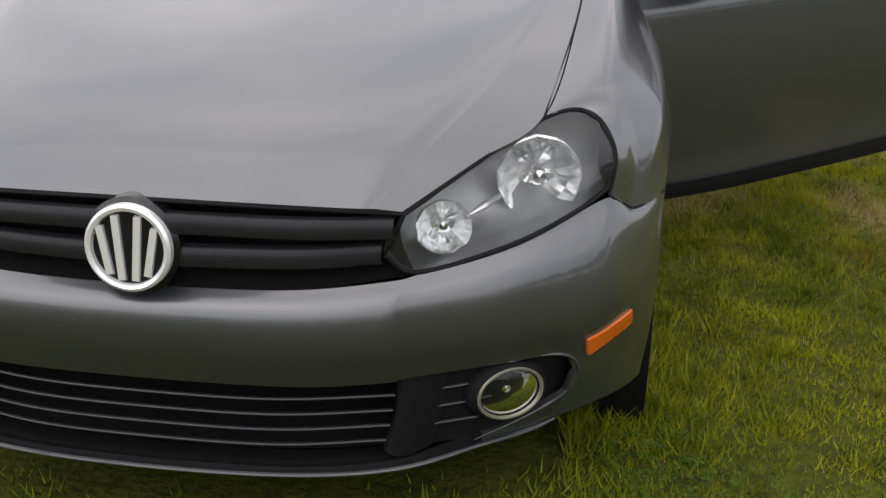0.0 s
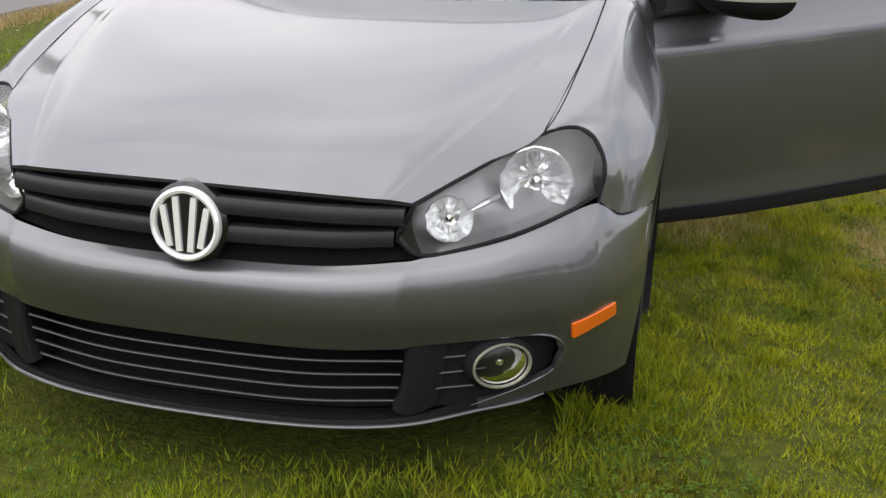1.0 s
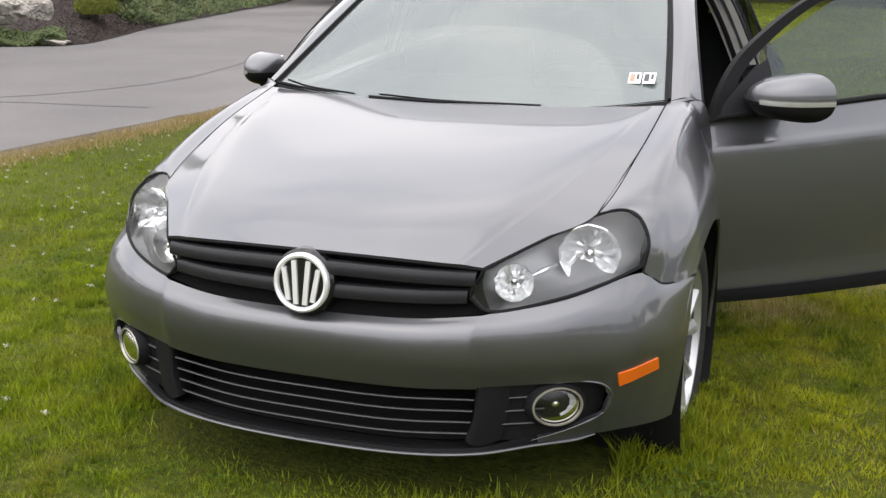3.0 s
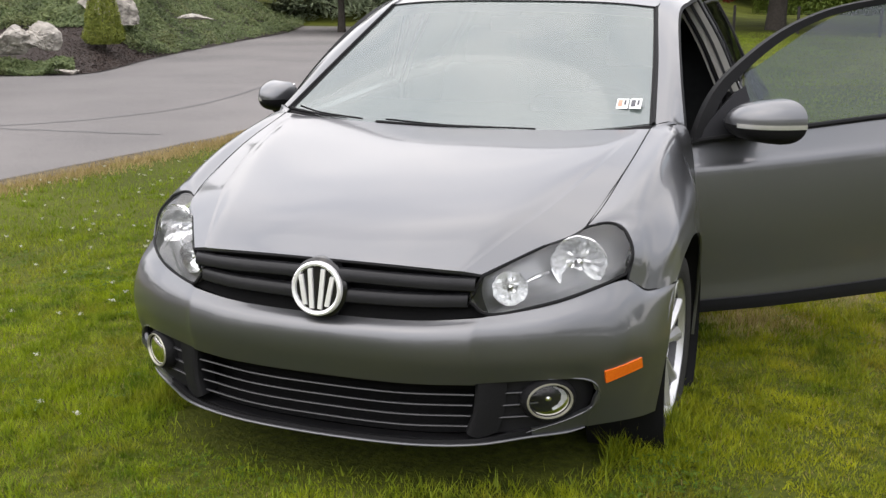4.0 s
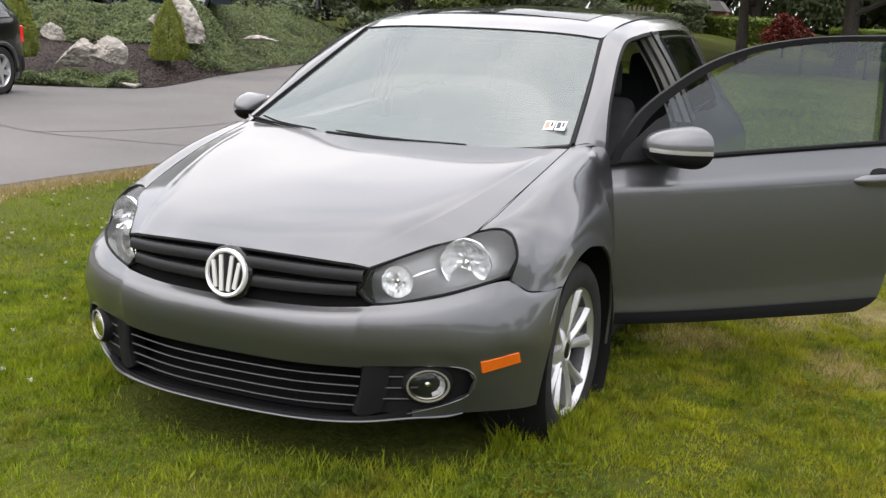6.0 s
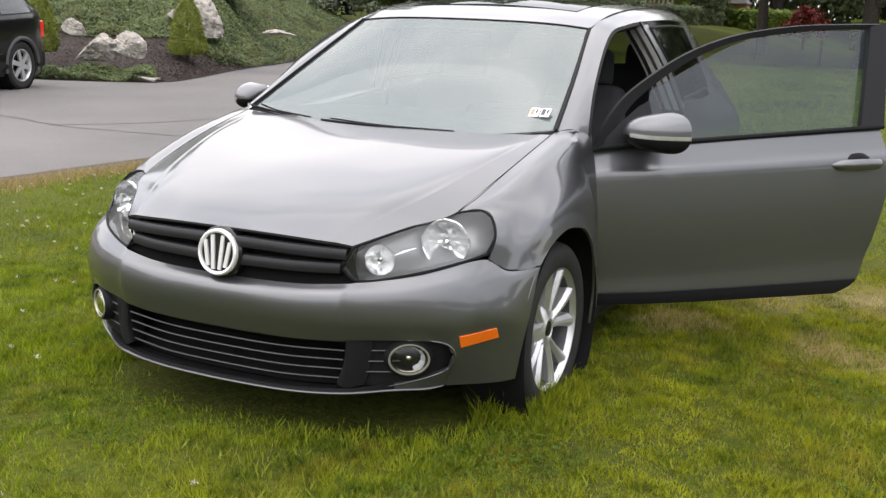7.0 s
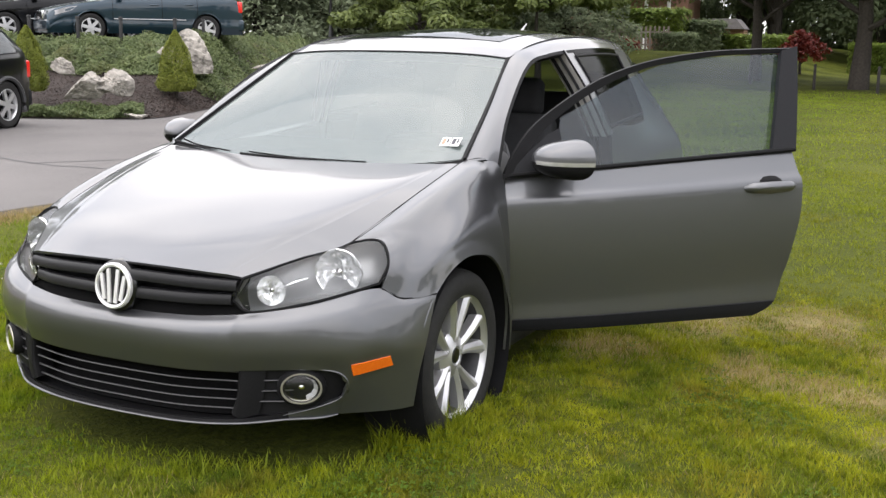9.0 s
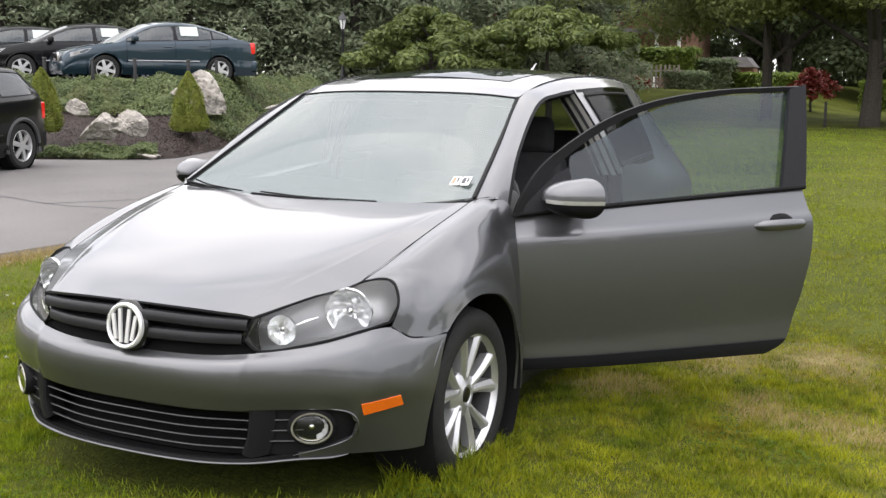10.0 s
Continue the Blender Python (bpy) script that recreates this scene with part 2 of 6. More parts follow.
def greener(m, color, x0, x1, amount):
    """The turf grows greener from x0 towards x1."""
    n, l = m.node_tree.nodes, m.node_tree.links
    old = n["Principled BSDF"].inputs["Base Color"].links[0].from_socket
    co, sp, k, mx = n.new("ShaderNodeTexCoord"), n.new("ShaderNodeSeparateXYZ"), n.new("ShaderNodeMapRange"), n.new("ShaderNodeMix")
    k.inputs["From Min"].default_value, k.inputs["From Max"].default_value, k.inputs["To Max"].default_value = x0, x1, amount
    mx.data_type, mx.blend_type = "RGBA", "MULTIPLY"
    mx.inputs["B"].default_value = (*color, 1)
    l.new(co.outputs["Object"], sp.inputs["Vector"])
    l.new(sp.outputs["X"], k.inputs["Value"])
    l.new(k.outputs["Result"], mx.inputs["Factor"])
    l.new(old, mx.inputs["A"])
    for q in [q for q in l if q.from_socket == old and q.to_socket != mx.inputs["A"]]:
        l.new(mx.outputs["Result"], q.to_socket)


greener(M_GRASSBLADE, (0.83, 1.0, 0.9), 1.4, -0.6, 1.0)
greener(M_FARGRASS, (0.86, 1.0, 0.9), 1.4, -0.6, 1.0)
M_DRYBLADE = leaf_mat("dry_grass_blade", (0.234, 0.1716, 0.0663), (0.3588, 0.2808, 0.1287), 0.7, 0.2)
M_JUNIPER = leaf_mat("juniper", (0.055, 0.084, 0.030), (0.180, 0.216, 0.086))
tint(M_JUNIPER, (0.032, 0.048, 0.020), 2.2, 0.50, 0.66, 0.6)
tint(M_JUNIPER, (0.15, 0.135, 0.05), 1.3, 0.54, 0.70, 0.5)
M_CONE = leaf_mat("spruce", (0.095, 0.1235, 0.0152), (0.2755, 0.304, 0.0522), 0.55, 0.4)
M_DARKLEAF = leaf_mat("dark_foliage", (0.062, 0.086, 0.044), (0.215, 0.26, 0.13), 0.6, 0.5)
M_OLIVELEAF = leaf_mat("olive_foliage", (0.070, 0.092, 0.030), (0.240, 0.268, 0.092), 0.6, 0.5)
M_EVERGREEN = leaf_mat("evergreen_foliage", (0.10, 0.126, 0.077), (0.31, 0.355, 0.22), 0.65, 0.5)
M_LIGHTLEAF = leaf_mat("light_foliage", (0.034, 0.056, 0.013), (0.178, 0.215, 0.060), 0.5, 0.35)
M_REDLEAF = leaf_mat("red_maple", (0.10, 0.010, 0.008), (0.26, 0.04, 0.025))
M_HEDGE = leaf_mat("hedge", (0.068, 0.1105, 0.017), (0.221, 0.289, 0.051), 0.5, 0.4)
M_CLOVERLEAF = leaf_mat("clover_leaf", (0.028, 0.058, 0.005), (0.080, 0.125, 0.012), 0.6, 0.2)
M_CLOVERLEAF.node_tree.nodes["Principled BSDF"].inputs["Specular IOR Level"].default_value = 0.1
M_CLOVER = leaf_mat("clover_flower", (0.36, 0.37, 0.28), (0.50, 0.50, 0.42))
M_BRICK = mat("brick_wall", (0.22, 0.11, 0.08), 0.9, grain=0.5, scale=8, color2=(0.32, 0.2, 0.15))
M_ROOFING = mat("roofing", (0.12, 0.11, 0.11), 0.9, grain=0.5, scale=6)
M_FENCEWOOD = mat("weathered_wood", (0.2, 0.17, 0.14), 0.9, grain=0.5, scale=9, color2=(0.32, 0.28, 0.24))


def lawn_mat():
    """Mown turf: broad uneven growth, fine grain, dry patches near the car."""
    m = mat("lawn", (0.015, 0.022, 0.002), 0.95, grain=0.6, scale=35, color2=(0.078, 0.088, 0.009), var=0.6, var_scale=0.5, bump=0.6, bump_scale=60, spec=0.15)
    n, l = m.node_tree.nodes, m.node_tree.links
    b = n["Principled BSDF"]
    green = b.inputs["Base Color"].links[0].from_socket
    co = n.new("ShaderNodeTexCoord")
    fac = None
    for (x, y, rx, ry) in DRY:
        mp, ln, k = n.new("ShaderNodeMapping"), n.new("ShaderNodeVectorMath"), n.new("ShaderNodeMapRange")
        mp.inputs["Location"].default_value = (-x / rx, -y / ry, 0)
        mp.inputs["Scale"].default_value = (1 / rx, 1 / ry, 0)
        ln.operation = "LENGTH"
        k.inputs["From Min"].default_value, k.inputs["From Max"].default_value = 1.25, 0.2
        l.new(co.outputs["Object"], mp.inputs["Vector"])
        l.new(mp.outputs["Vector"], ln.inputs[0])
        l.new(ln.outputs["Value"], k.inputs["Value"])
        fac = add(n, l, fac, k.outputs["Result"])
    t, k = n.new("ShaderNodeTexNoise"), n.new("ShaderNodeMath")
    t.inputs["Scale"].default_value, t.inputs["Detail"].default_value = 9, 6
    l.new(co.outputs["Object"], t.inputs["Vector"])
    k.operation, k.use_clamp = "MULTIPLY", True
    l.new(fac, k.inputs[0])
    l.new(t.outputs["Fac"], k.inputs[1])
    mx = n.new("ShaderNodeMix")
    mx.data_type = "RGBA"
    mx.inputs["B"].default_value = (0.31, 0.24, 0.12, 1)
    l.new(k.outputs["Value"], mx.inputs["Factor"])
    l.new(green, mx.inputs["A"])
    l.new(mx.outputs["Result"], b.inputs["Base Color"])
    return m


# worn, dry spots in the turf: x, y and half sizes
DRY = [(1.25, 2.95, 0.28, 0.55), (1.6, 2.1, 0.16, 0.3), (2.0, 2.0, 0.5, 0.25), (1.75, 3.2, 0.3, 0.5), (2.5, 1.5, 0.35, 0.25), (1.0, 2.1, 0.3, 0.25), (2.3, 2.7, 0.3, 0.4)]
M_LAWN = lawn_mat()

# ---- mesh tools ----
def raw(name, verts, faces, sharp=35):
    me = bpy.data.meshes.new(name)
    me.from_pydata([tuple(map(float, v)) for v in verts], [], [tuple(map(int, f)) for f in faces])
    me.polygons.foreach_set("use_smooth", [True] * len(me.polygons))
    me.update()
    me.set_sharp_from_angle(angle=radians(sharp))
    return me


def part(name, bm, material, parent=None, label=""):
    """Links a bmesh or mesh as one mesh object, under a thing or a part."""
    if isinstance(bm, bmesh.types.BMesh):
        me = bpy.data.meshes.new(name)
        bmesh.ops.recalc_face_normals(bm, faces=bm.faces)
        bm.to_mesh(me)
        bm.free()
        me.polygons.foreach_set("use_smooth", [True] * len(me.polygons))
        me.set_sharp_from_angle(angle=radians(35))
    else:
        me = bm
    if not me.materials:
        me.materials.append(material)
    ob = new(name, me)
    if parent is not None:
        ob.parent = parent
    if label:
        ob["label"] = label
    return ob


def thing(name, label, category, group="", at=(0, 0, 0), turn=0.0):
    ob = new(name)
    ob.matrix_basis = pose(*at, 0, 0, turn)
    return tagged(ob, label, category, group)


def spline(pts, n):
    """n points on a smooth curve through pts."""
    p = np.array(pts, float)
    if len(p) == 2:
        t = np.linspace(0, 1, n)[:, None]
        return p[0] * (1 - t) + p[1] * t
    p = np.vstack([2 * p[0] - p[1], p, 2 * p[-1] - p[-2]])
    s = np.linspace(0, len(pts) - 1, n)
    i = np.minimum(s.astype(int), len(pts) - 2)
    t = (s - i)[:, None]
    a, b, c, d = p[i], p[i + 1], p[i + 2], p[i + 3]
    return 0.5 * (2 * b + (c - a) * t + (2 * a - 5 * b + 4 * c - d) * t ** 2 + (3 * b - a - 3 * c + d) * t ** 3)


def loft(curves, nu=32, nv=16):
    """A grid of points over the curves, each of which has its own few points."""
    rows = np.array([spline(c, nu) for c in curves])
    return np.stack([spline(rows[:, k], nv) for k in range(nu)], 1)


def flip(g):
    """The same sheet on the other side of the car."""
    g = np.array(g)[:, ::-1].copy()
    g[..., 0] *= -1
    return g


def sym(pts):
    """A curve from its left half, which begins on the middle line."""
    return [(-x, y, z) for x, y, z in pts[:0:-1]] + list(pts)


def norms(g):
    du, dv = np.gradient(g, axis=1), np.gradient(g, axis=0)
    n = np.cross(du, dv)
    return n / np.maximum(np.linalg.norm(n, axis=-1, keepdims=True), 1e-9)


def sheet(name, g, thick=0.0, out=1):
    """A mesh over a grid of points, with a thickness behind it."""
    nv, nu = g.shape[:2]
    ix = np.arange(nv * nu).reshape(nv, nu)
    quad = lambda k: np.stack([k[:-1, :-1], k[:-1, 1:], k[1:, 1:], k[1:, :-1]], -1).reshape(-1, 4)
    verts, faces = g.reshape(-1, 3), quad(ix)
    if out < 0:
        faces = faces[:, ::-1]
    if thick:
        back = (g - out * thick * norms(g)).reshape(-1, 3)
        m = nv * nu
        edge = np.concatenate([ix[0, :-1], ix[:-1, -1], ix[-1, :0:-1], ix[:0:-1, 0]])
        after = np.roll(edge, -1)
        rim = np.stack([edge, edge + m, after + m, after], -1)
        if out < 0:
            rim = rim[:, ::-1]
        verts = np.vstack([verts, back])
        faces = np.vstack([faces, faces[:, ::-1] + m, rim])
    return raw(name, verts, faces)


def tube(name, pts, r=0.01, seg=8, flat=1.0, closed=False, taper=None):
    """A rod along the points; flat squeezes it upright."""
    p = np.array(pts, float)
    n = len(p)
    tan = np.roll(p, -1, 0) - np.roll(p, 1, 0) if closed else np.gradient(p, axis=0)
    tan /= np.maximum(np.linalg.norm(tan, axis=1, keepdims=True), 1e-9)
    up = np.array([0, 0, 1.0])
    if abs(tan[:, 2]).mean() > 0.85:
        up = np.array([0, 1.0, 0])
    side = np.cross(tan, up)
    side /= np.maximum(np.linalg.norm(side, axis=1, keepdims=True), 1e-9)
    top = np.cross(side, tan)
    ang = np.linspace(0, 2 * np.pi, seg, endpoint=False)
    rad = np.full(n, r) if taper is None else np.interp(np.linspace(0, 1, n), np.linspace(0, 1, len(taper)), taper)
    v = p[:, None] + rad[:, None, None] * (np.cos(ang)[None, :, None] * side[:, None] + flat * np.sin(ang)[None, :, None] * top[:, None])
    faces = []
    for i in range(n if closed else n - 1):
        for j in range(seg):
            a, b = i * seg + j, i * seg + (j + 1) % seg
            c, d = (i + 1) % n * seg + (j + 1) % seg, (i + 1) % n * seg + j
            faces.append((a, b, c, d))
    if not closed:
        faces += [tuple(range(seg))[::-1], tuple(range((n - 1) * seg, n * seg))]
    return raw(name, v.reshape(-1, 3), faces)


def lathe(name, profile, seg=40, m=None, spin=0.0):
    """A profile of (radius, height) turned round z, moved by m."""
    v, f = [], []
    k = len(profile)
    for j in range(seg):
        a = 2 * math.pi * j / seg + spin
        for r, h in profile:
            p = Vector((r * math.cos(a), r * math.sin(a), h))
            v.append(m @ p if m is not None else p)
        for i in range(k - 1):
            a0, b0 = j * k + i, (j + 1) % seg * k + i
            f.append((a0, b0, b0 + 1, a0 + 1))
    return raw(name, v, f)


def block(name, size, at=(0, 0, 0), bevel=0.01, m=None, seg=2, top=1.0):
    """A rounded box about a middle; top narrows its upper end."""
    bm = bmesh.new()
    bmesh.ops.create_cube(bm, size=1)
    for v in bm.verts:
        k = top if v.co.z > 0 else 1
        v.co = Vector((v.co.x * size[0] * k, v.co.y * size[1] * k, v.co.z * size[2]))
    if bevel:
        bmesh.ops.bevel(bm, geom=bm.edges[:], offset=bevel, segments=seg, affect="EDGES", profile=0.6)
    bmesh.ops.transform(bm, matrix=(m or Matrix()) @ Matrix.Translation(at) if m is None else m @ Matrix.Translation(at), verts=bm.verts)
    me = bpy.data.meshes.new(name)
    bm.to_mesh(me)
    bm.free()
    me.polygons.foreach_set("use_smooth", [True] * len(me.polygons))
    me.set_sharp_from_angle(angle=radians(35))
    return me


def prism(name, outline, depth, m=None, bevel=0.0):
    """A flat outline in x, z pushed back along y."""
    bm = bmesh.new()
    f = bm.faces.new([bm.verts.new((x, 0, z)) for x, z in outline])
    ex = bmesh.ops.extrude_face_region(bm, geom=[f])
    bmesh.ops.translate(bm, vec=(0, depth, 0), verts=[v for v in ex["geom"] if isinstance(v, bmesh.types.BMVert)])
    bmesh.ops.recalc_face_normals(bm, faces=bm.faces)
    if bevel:
        bmesh.ops.bevel(bm, geom=bm.edges[:], offset=bevel, segments=2, affect="EDGES")
    if m is not None:
        bmesh.ops.transform(bm, matrix=m, verts=bm.verts)
    me = bpy.data.meshes.new(name)
    bm.to_mesh(me)
    bm.free()
    me.polygons.foreach_set("use_smooth", [True] * len(me.polygons))
    me.set_sharp_from_angle(angle=radians(35))
    return me


def joined(name, meshes):
    """One mesh out of several."""
    v, f, k = [], [], 0
    for me in meshes:
        v += [tuple(p.co) for p in me.vertices]
        f += [tuple(i + k for i in p.vertices) for p in me.polygons]
        k = len(v)
    return raw(name, v, f)


def facing(name, g, centre):
    """A single sheet whose face looks away from the centre."""
    d = ((g - np.array(centre)) * norms(g)).sum()
    return sheet(name, g, 0.0, 1 if d > 0 else -1)

# ---- the grey hatchback: nose at y = 0, middle line on x = 0 ----
MID = np.array([0, 2.1, 0.7])
car = thing("hatchback_car", "grey metallic three-door hatchback on the lawn with one door open", "car")


def shell(name, g, material, parent, thick=0.012, label=""):
    """A panel whose thickness lies on its inner side."""
    d = ((g - MID) * norms(g)).sum()
    return part(name, sheet(name, g, thick, 1 if d > 0 else -1), material, parent, label)


def both(name, g, material, parent, thick=0.012, label=""):
    return shell(name, g, material, parent, thick, label), shell(name, flip(g), material, parent, thick, label)


# bonnet
seam = [(0.43, 0.115, 0.70), (0.53, 0.27, 0.742), (0.632, 0.44, 0.781), (0.668, 0.795, 0.886), (0.676, 1.145, 0.966)]
h2 = [(0.34, 0.084, 0.712), (0.39, 0.27, 0.79), (0.45, 0.50, 0.848), (0.53, 0.82, 0.914), (0.57, 1.130, 0.960)]
h1 = [(0.18, 0.060, 0.720), (0.20, 0.22, 0.788), (0.23, 0.50, 0.855), (0.26, 0.83, 0.912), (0.28, 1.108, 0.949)]
h0 = [(0.0, 0.055, 0.722), (0.0, 0.22, 0.790), (0.0, 0.50, 0.859), (0.0, 0.83, 0.914), (0.0, 1.100, 0.945)]
fold = [(0.388, 0.098, 0.7085), (0.458, 0.27, 0.7705), (0.53, 0.47, 0.826), (0.600, 0.80, 0.903), (0.640, 1.138, 0.965)]
mixed = lambda a, b, t: [tuple(p + (q - p) * t for p, q in zip(u, v)) for u, v in zip(a, b)]
fold_a, fold_b = mixed(fold, h2, 0.14), mixed(fold, seam, 0.14)
left = lambda c: [(-x, y, z) for x, y, z in c]
shell("bonnet", loft([left(seam), left(fold_b), left(fold), left(fold_a), left(h2), left(h1), h0, h1, h2, fold_a, fold, fold_b, seam], 48, 110), M_PAINT, car, 0.01)

# front wings, wrapped round the wheel arches
AX_F, AX_R, HUB, ARCH = 0.87, 3.448, 0.31, 0.372


def arch(ax, angles, x=0.874, r=ARCH):
    """The wheel opening; the front one opens wider ahead of the wheel."""
    rs = [r + (0.038 * min(1, max(0, (a - 85) / 45)) if ax == AX_F else 0) for a in angles]
    return [(x, ax + q * math.cos(radians(a)), HUB + q * math.sin(radians(a))) for a, q in zip(angles, rs)]


w_out_ = np.vstack([spline([(0.764, 0.396, 0.648), (0.768, 0.437, 0.717), (0.735, 0.474, 0.770), (0.690, 0.487, 0.785), (0.635, 0.443, 0.7795)], 22),
                    spline(seam, 29)[15:] + [0.003, 0, 0], spline([(0.679, 1.145, 0.966), (0.735, 1.235, 0.972), (0.790, 1.295, 0.925), (0.828, 1.308, 0.60), (0.822, 1.312, 0.24)], 29)[1:]])
w_mid_ = [(0.800, 0.448, 0.612), (0.804, 0.502, 0.692), (0.796, 0.572, 0.750), (0.790, 0.66, 0.793), (0.794, 0.85, 0.845),
          (0.796, 1.05, 0.876), (0.796, 1.17, 0.864), (0.812, 1.23, 0.77), (0.836, 1.268, 0.45), (0.832, 1.28, 0.235)]
w_in_ = [(x, y, z) for x, (_, y, z) in zip((0.866, 0.872, 0.876, 0.877, 0.877, 0.875, 0.870, 0.864, 0.854, 0.846), arch(AX_F, (134, 122, 109, 96, 84, 68, 50, 35, 12, -10)))]
w_m3_ = [(x - 0.011, y, z) for (x, _, _), (_, y, z) in zip(w_in_, arch(AX_F, (134, 122, 109, 96, 84, 68, 50, 35, 12, -10), r=ARCH + 0.042))]
w_m2_ = [(x, 0.5 * a[1] + 0.5 * b[1], 0.5 * a[2] + 0.5 * b[2]) for x, a, b in zip((0.828, 0.842, 0.849, 0.851, 0.852, 0.850, 0.845, 0.842, 0.845, 0.840), w_mid_, w_m3_)]
w_top_ = spline(w_out_, 64) * 0.5 + spline(w_mid_, 64) * 0.5 + np.array([[0.006, 0, 0.024]]) * np.interp(np.linspace(0, 1, 64), (0, 0.15, 0.35, 0.6, 0.75, 1), (0, 0.2, 1, 1, 0, 0))[:, None]
w_m2_[0], w_m3_[0] = (0.826, 0.488, 0.603), (0.848, 0.530, 0.602)
both("front_wing", loft([w_out_, w_top_, w_mid_, w_m2_, w_m3_, w_in_], 64, 45), M_PAINT, car, 0.01)
for s in (1, -1):
    lip_x = np.interp(np.linspace(184, -6, 40), (-12, 12, 35, 50, 90, 134, 150, 184), (0.840, 0.848, 0.858, 0.864, 0.871, 0.860, 0.855, 0.834))
    part("arch_lip", tube("arch_lip", [(s * x, y, z) for x, (_, y, z) in zip(lip_x, spline(arch(AX_F, range(184, -12, -10)), 40))], 0.004, 6), M_PAINT, car)

# front bumper
k_top = [(0, 0.052, 0.568), (0.25, 0.060, 0.572), (0.41, 0.098, 0.583), (0.46, 0.126, 0.589), (0.60, 0.210, 0.612), (0.70, 0.310, 0.640), (0.762, 0.395, 0.646), (0.806, 0.454, 0.607), (0.866, 0.583, 0.603)]
k_rid = [(0, 0.017, 0.540), (0.25, 0.026, 0.542), (0.40, 0.057, 0.549), (0.45, 0.081, 0.553), (0.605, 0.161, 0.566), (0.732, 0.272, 0.585), (0.786, 0.367, 0.585), (0.828, 0.458, 0.576), (0.865, 0.565, 0.568)]
k_mid = [(0, 0.012, 0.480), (0.25, 0.020, 0.480), (0.40, 0.050, 0.480), (0.45, 0.074, 0.480), (0.605, 0.149, 0.480), (0.752, 0.260, 0.480), (0.812, 0.360, 0.472), (0.844, 0.440, 0.465), (0.864, 0.515, 0.455)]
k_low = [(0, 0.034, 0.402), (0.25, 0.042, 0.403), (0.40, 0.070, 0.408), (0.45, 0.094, 0.411), (0.604, 0.162, 0.417), (0.694, 0.232, 0.406), (0.723, 0.255, 0.368), (0.802, 0.368, 0.380), (0.838, 0.440, 0.376), (0.857, 0.486, 0.375)]
c_mid = [(0.723, 0.255, 0.368), (0.802, 0.368, 0.380), (0.838, 0.440, 0.376), (0.857, 0.486, 0.375)]
c_bot = [(0.690, 0.262, 0.260), (0.772, 0.360, 0.252), (0.815, 0.425, 0.247), (0.840, 0.472, 0.247)]
c_cen = [(0.710, 0.252, 0.335), (0.793, 0.366, 0.330), (0.829, 0.434, 0.326), (0.851, 0.476, 0.323)]
l_top = [(0, 0.034, 0.241), (0.25, 0.044, 0.244), (0.43, 0.078, 0.257), (0.55, 0.150, 0.272), (0.63, 0.207, 0.290), (0.714, 0.252, 0.328), (0.723, 0.255, 0.368)]
l_bot = [(0, 0.030, 0.230), (0.25, 0.040, 0.233), (0.43, 0.074, 0.244), (0.55, 0.152, 0.252), (0.63, 0.214, 0.253), (0.675, 0.250, 0.260), (0.690, 0.262, 0.262)]
bumper = shell("front_bumper", loft([sym(k_top), sym(k_rid), sym(k_mid), sym(k_low)], 96, 24), M_PAINT, car, 0.012)
for k, g in enumerate((loft([c_mid, c_cen, c_bot], 16, 12), loft([l_top, l_bot], 24, 6))):
    for q in (g, flip(g)):
        shell("bumper_corner", q, M_PAINT, bumper, 0.012) if k == 0 else shell("chin", q[:, 12:] if q[0, -1, 0] > 0 else q[:, :-12], M_PAINT, bumper, 0.012)
        if k:
            shell("chin_centre", q[:, :13] if q[0, -1, 0] > 0 else q[:, -13:], M_BLACK, bumper, 0.012, "black lower edge under the air intake")
lip_line = spline(sym([(0, 0.024, 0.231), (0.25, 0.034, 0.234), (0.43, 0.068, 0.245), (0.56, 0.153, 0.253), (0.64, 0.218, 0.252), (0.685, 0.254, 0.260)]), 90)
part("chin_lip", tube("chin_lip", lip_line, 0.0045, 8, taper=[0.002] + [0.0045] * 9 + [0.002]), M_PAINT, bumper, "thin painted lower lip")
back = lambda c, d: [(x * 0.99, y + d, z) for x, y, z in c]
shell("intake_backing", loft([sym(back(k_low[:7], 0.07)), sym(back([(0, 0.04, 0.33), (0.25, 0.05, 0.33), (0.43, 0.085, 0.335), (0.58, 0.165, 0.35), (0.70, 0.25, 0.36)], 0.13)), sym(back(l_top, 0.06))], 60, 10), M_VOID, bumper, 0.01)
under = loft([sym([(0, 0.05, 0.227), (0.43, 0.10, 0.238), (0.68, 0.27, 0.262)]), sym([(0, 0.42, 0.21), (0.3, 0.44, 0.215), (0.60, 0.50, 0.23)]), sym([(0, 1.3, 0.2), (0.3, 1.3, 0.2), (0.56, 1.3, 0.2)])], 24, 8)
shell("undertray", under, M_BLACK, car, 0.01)

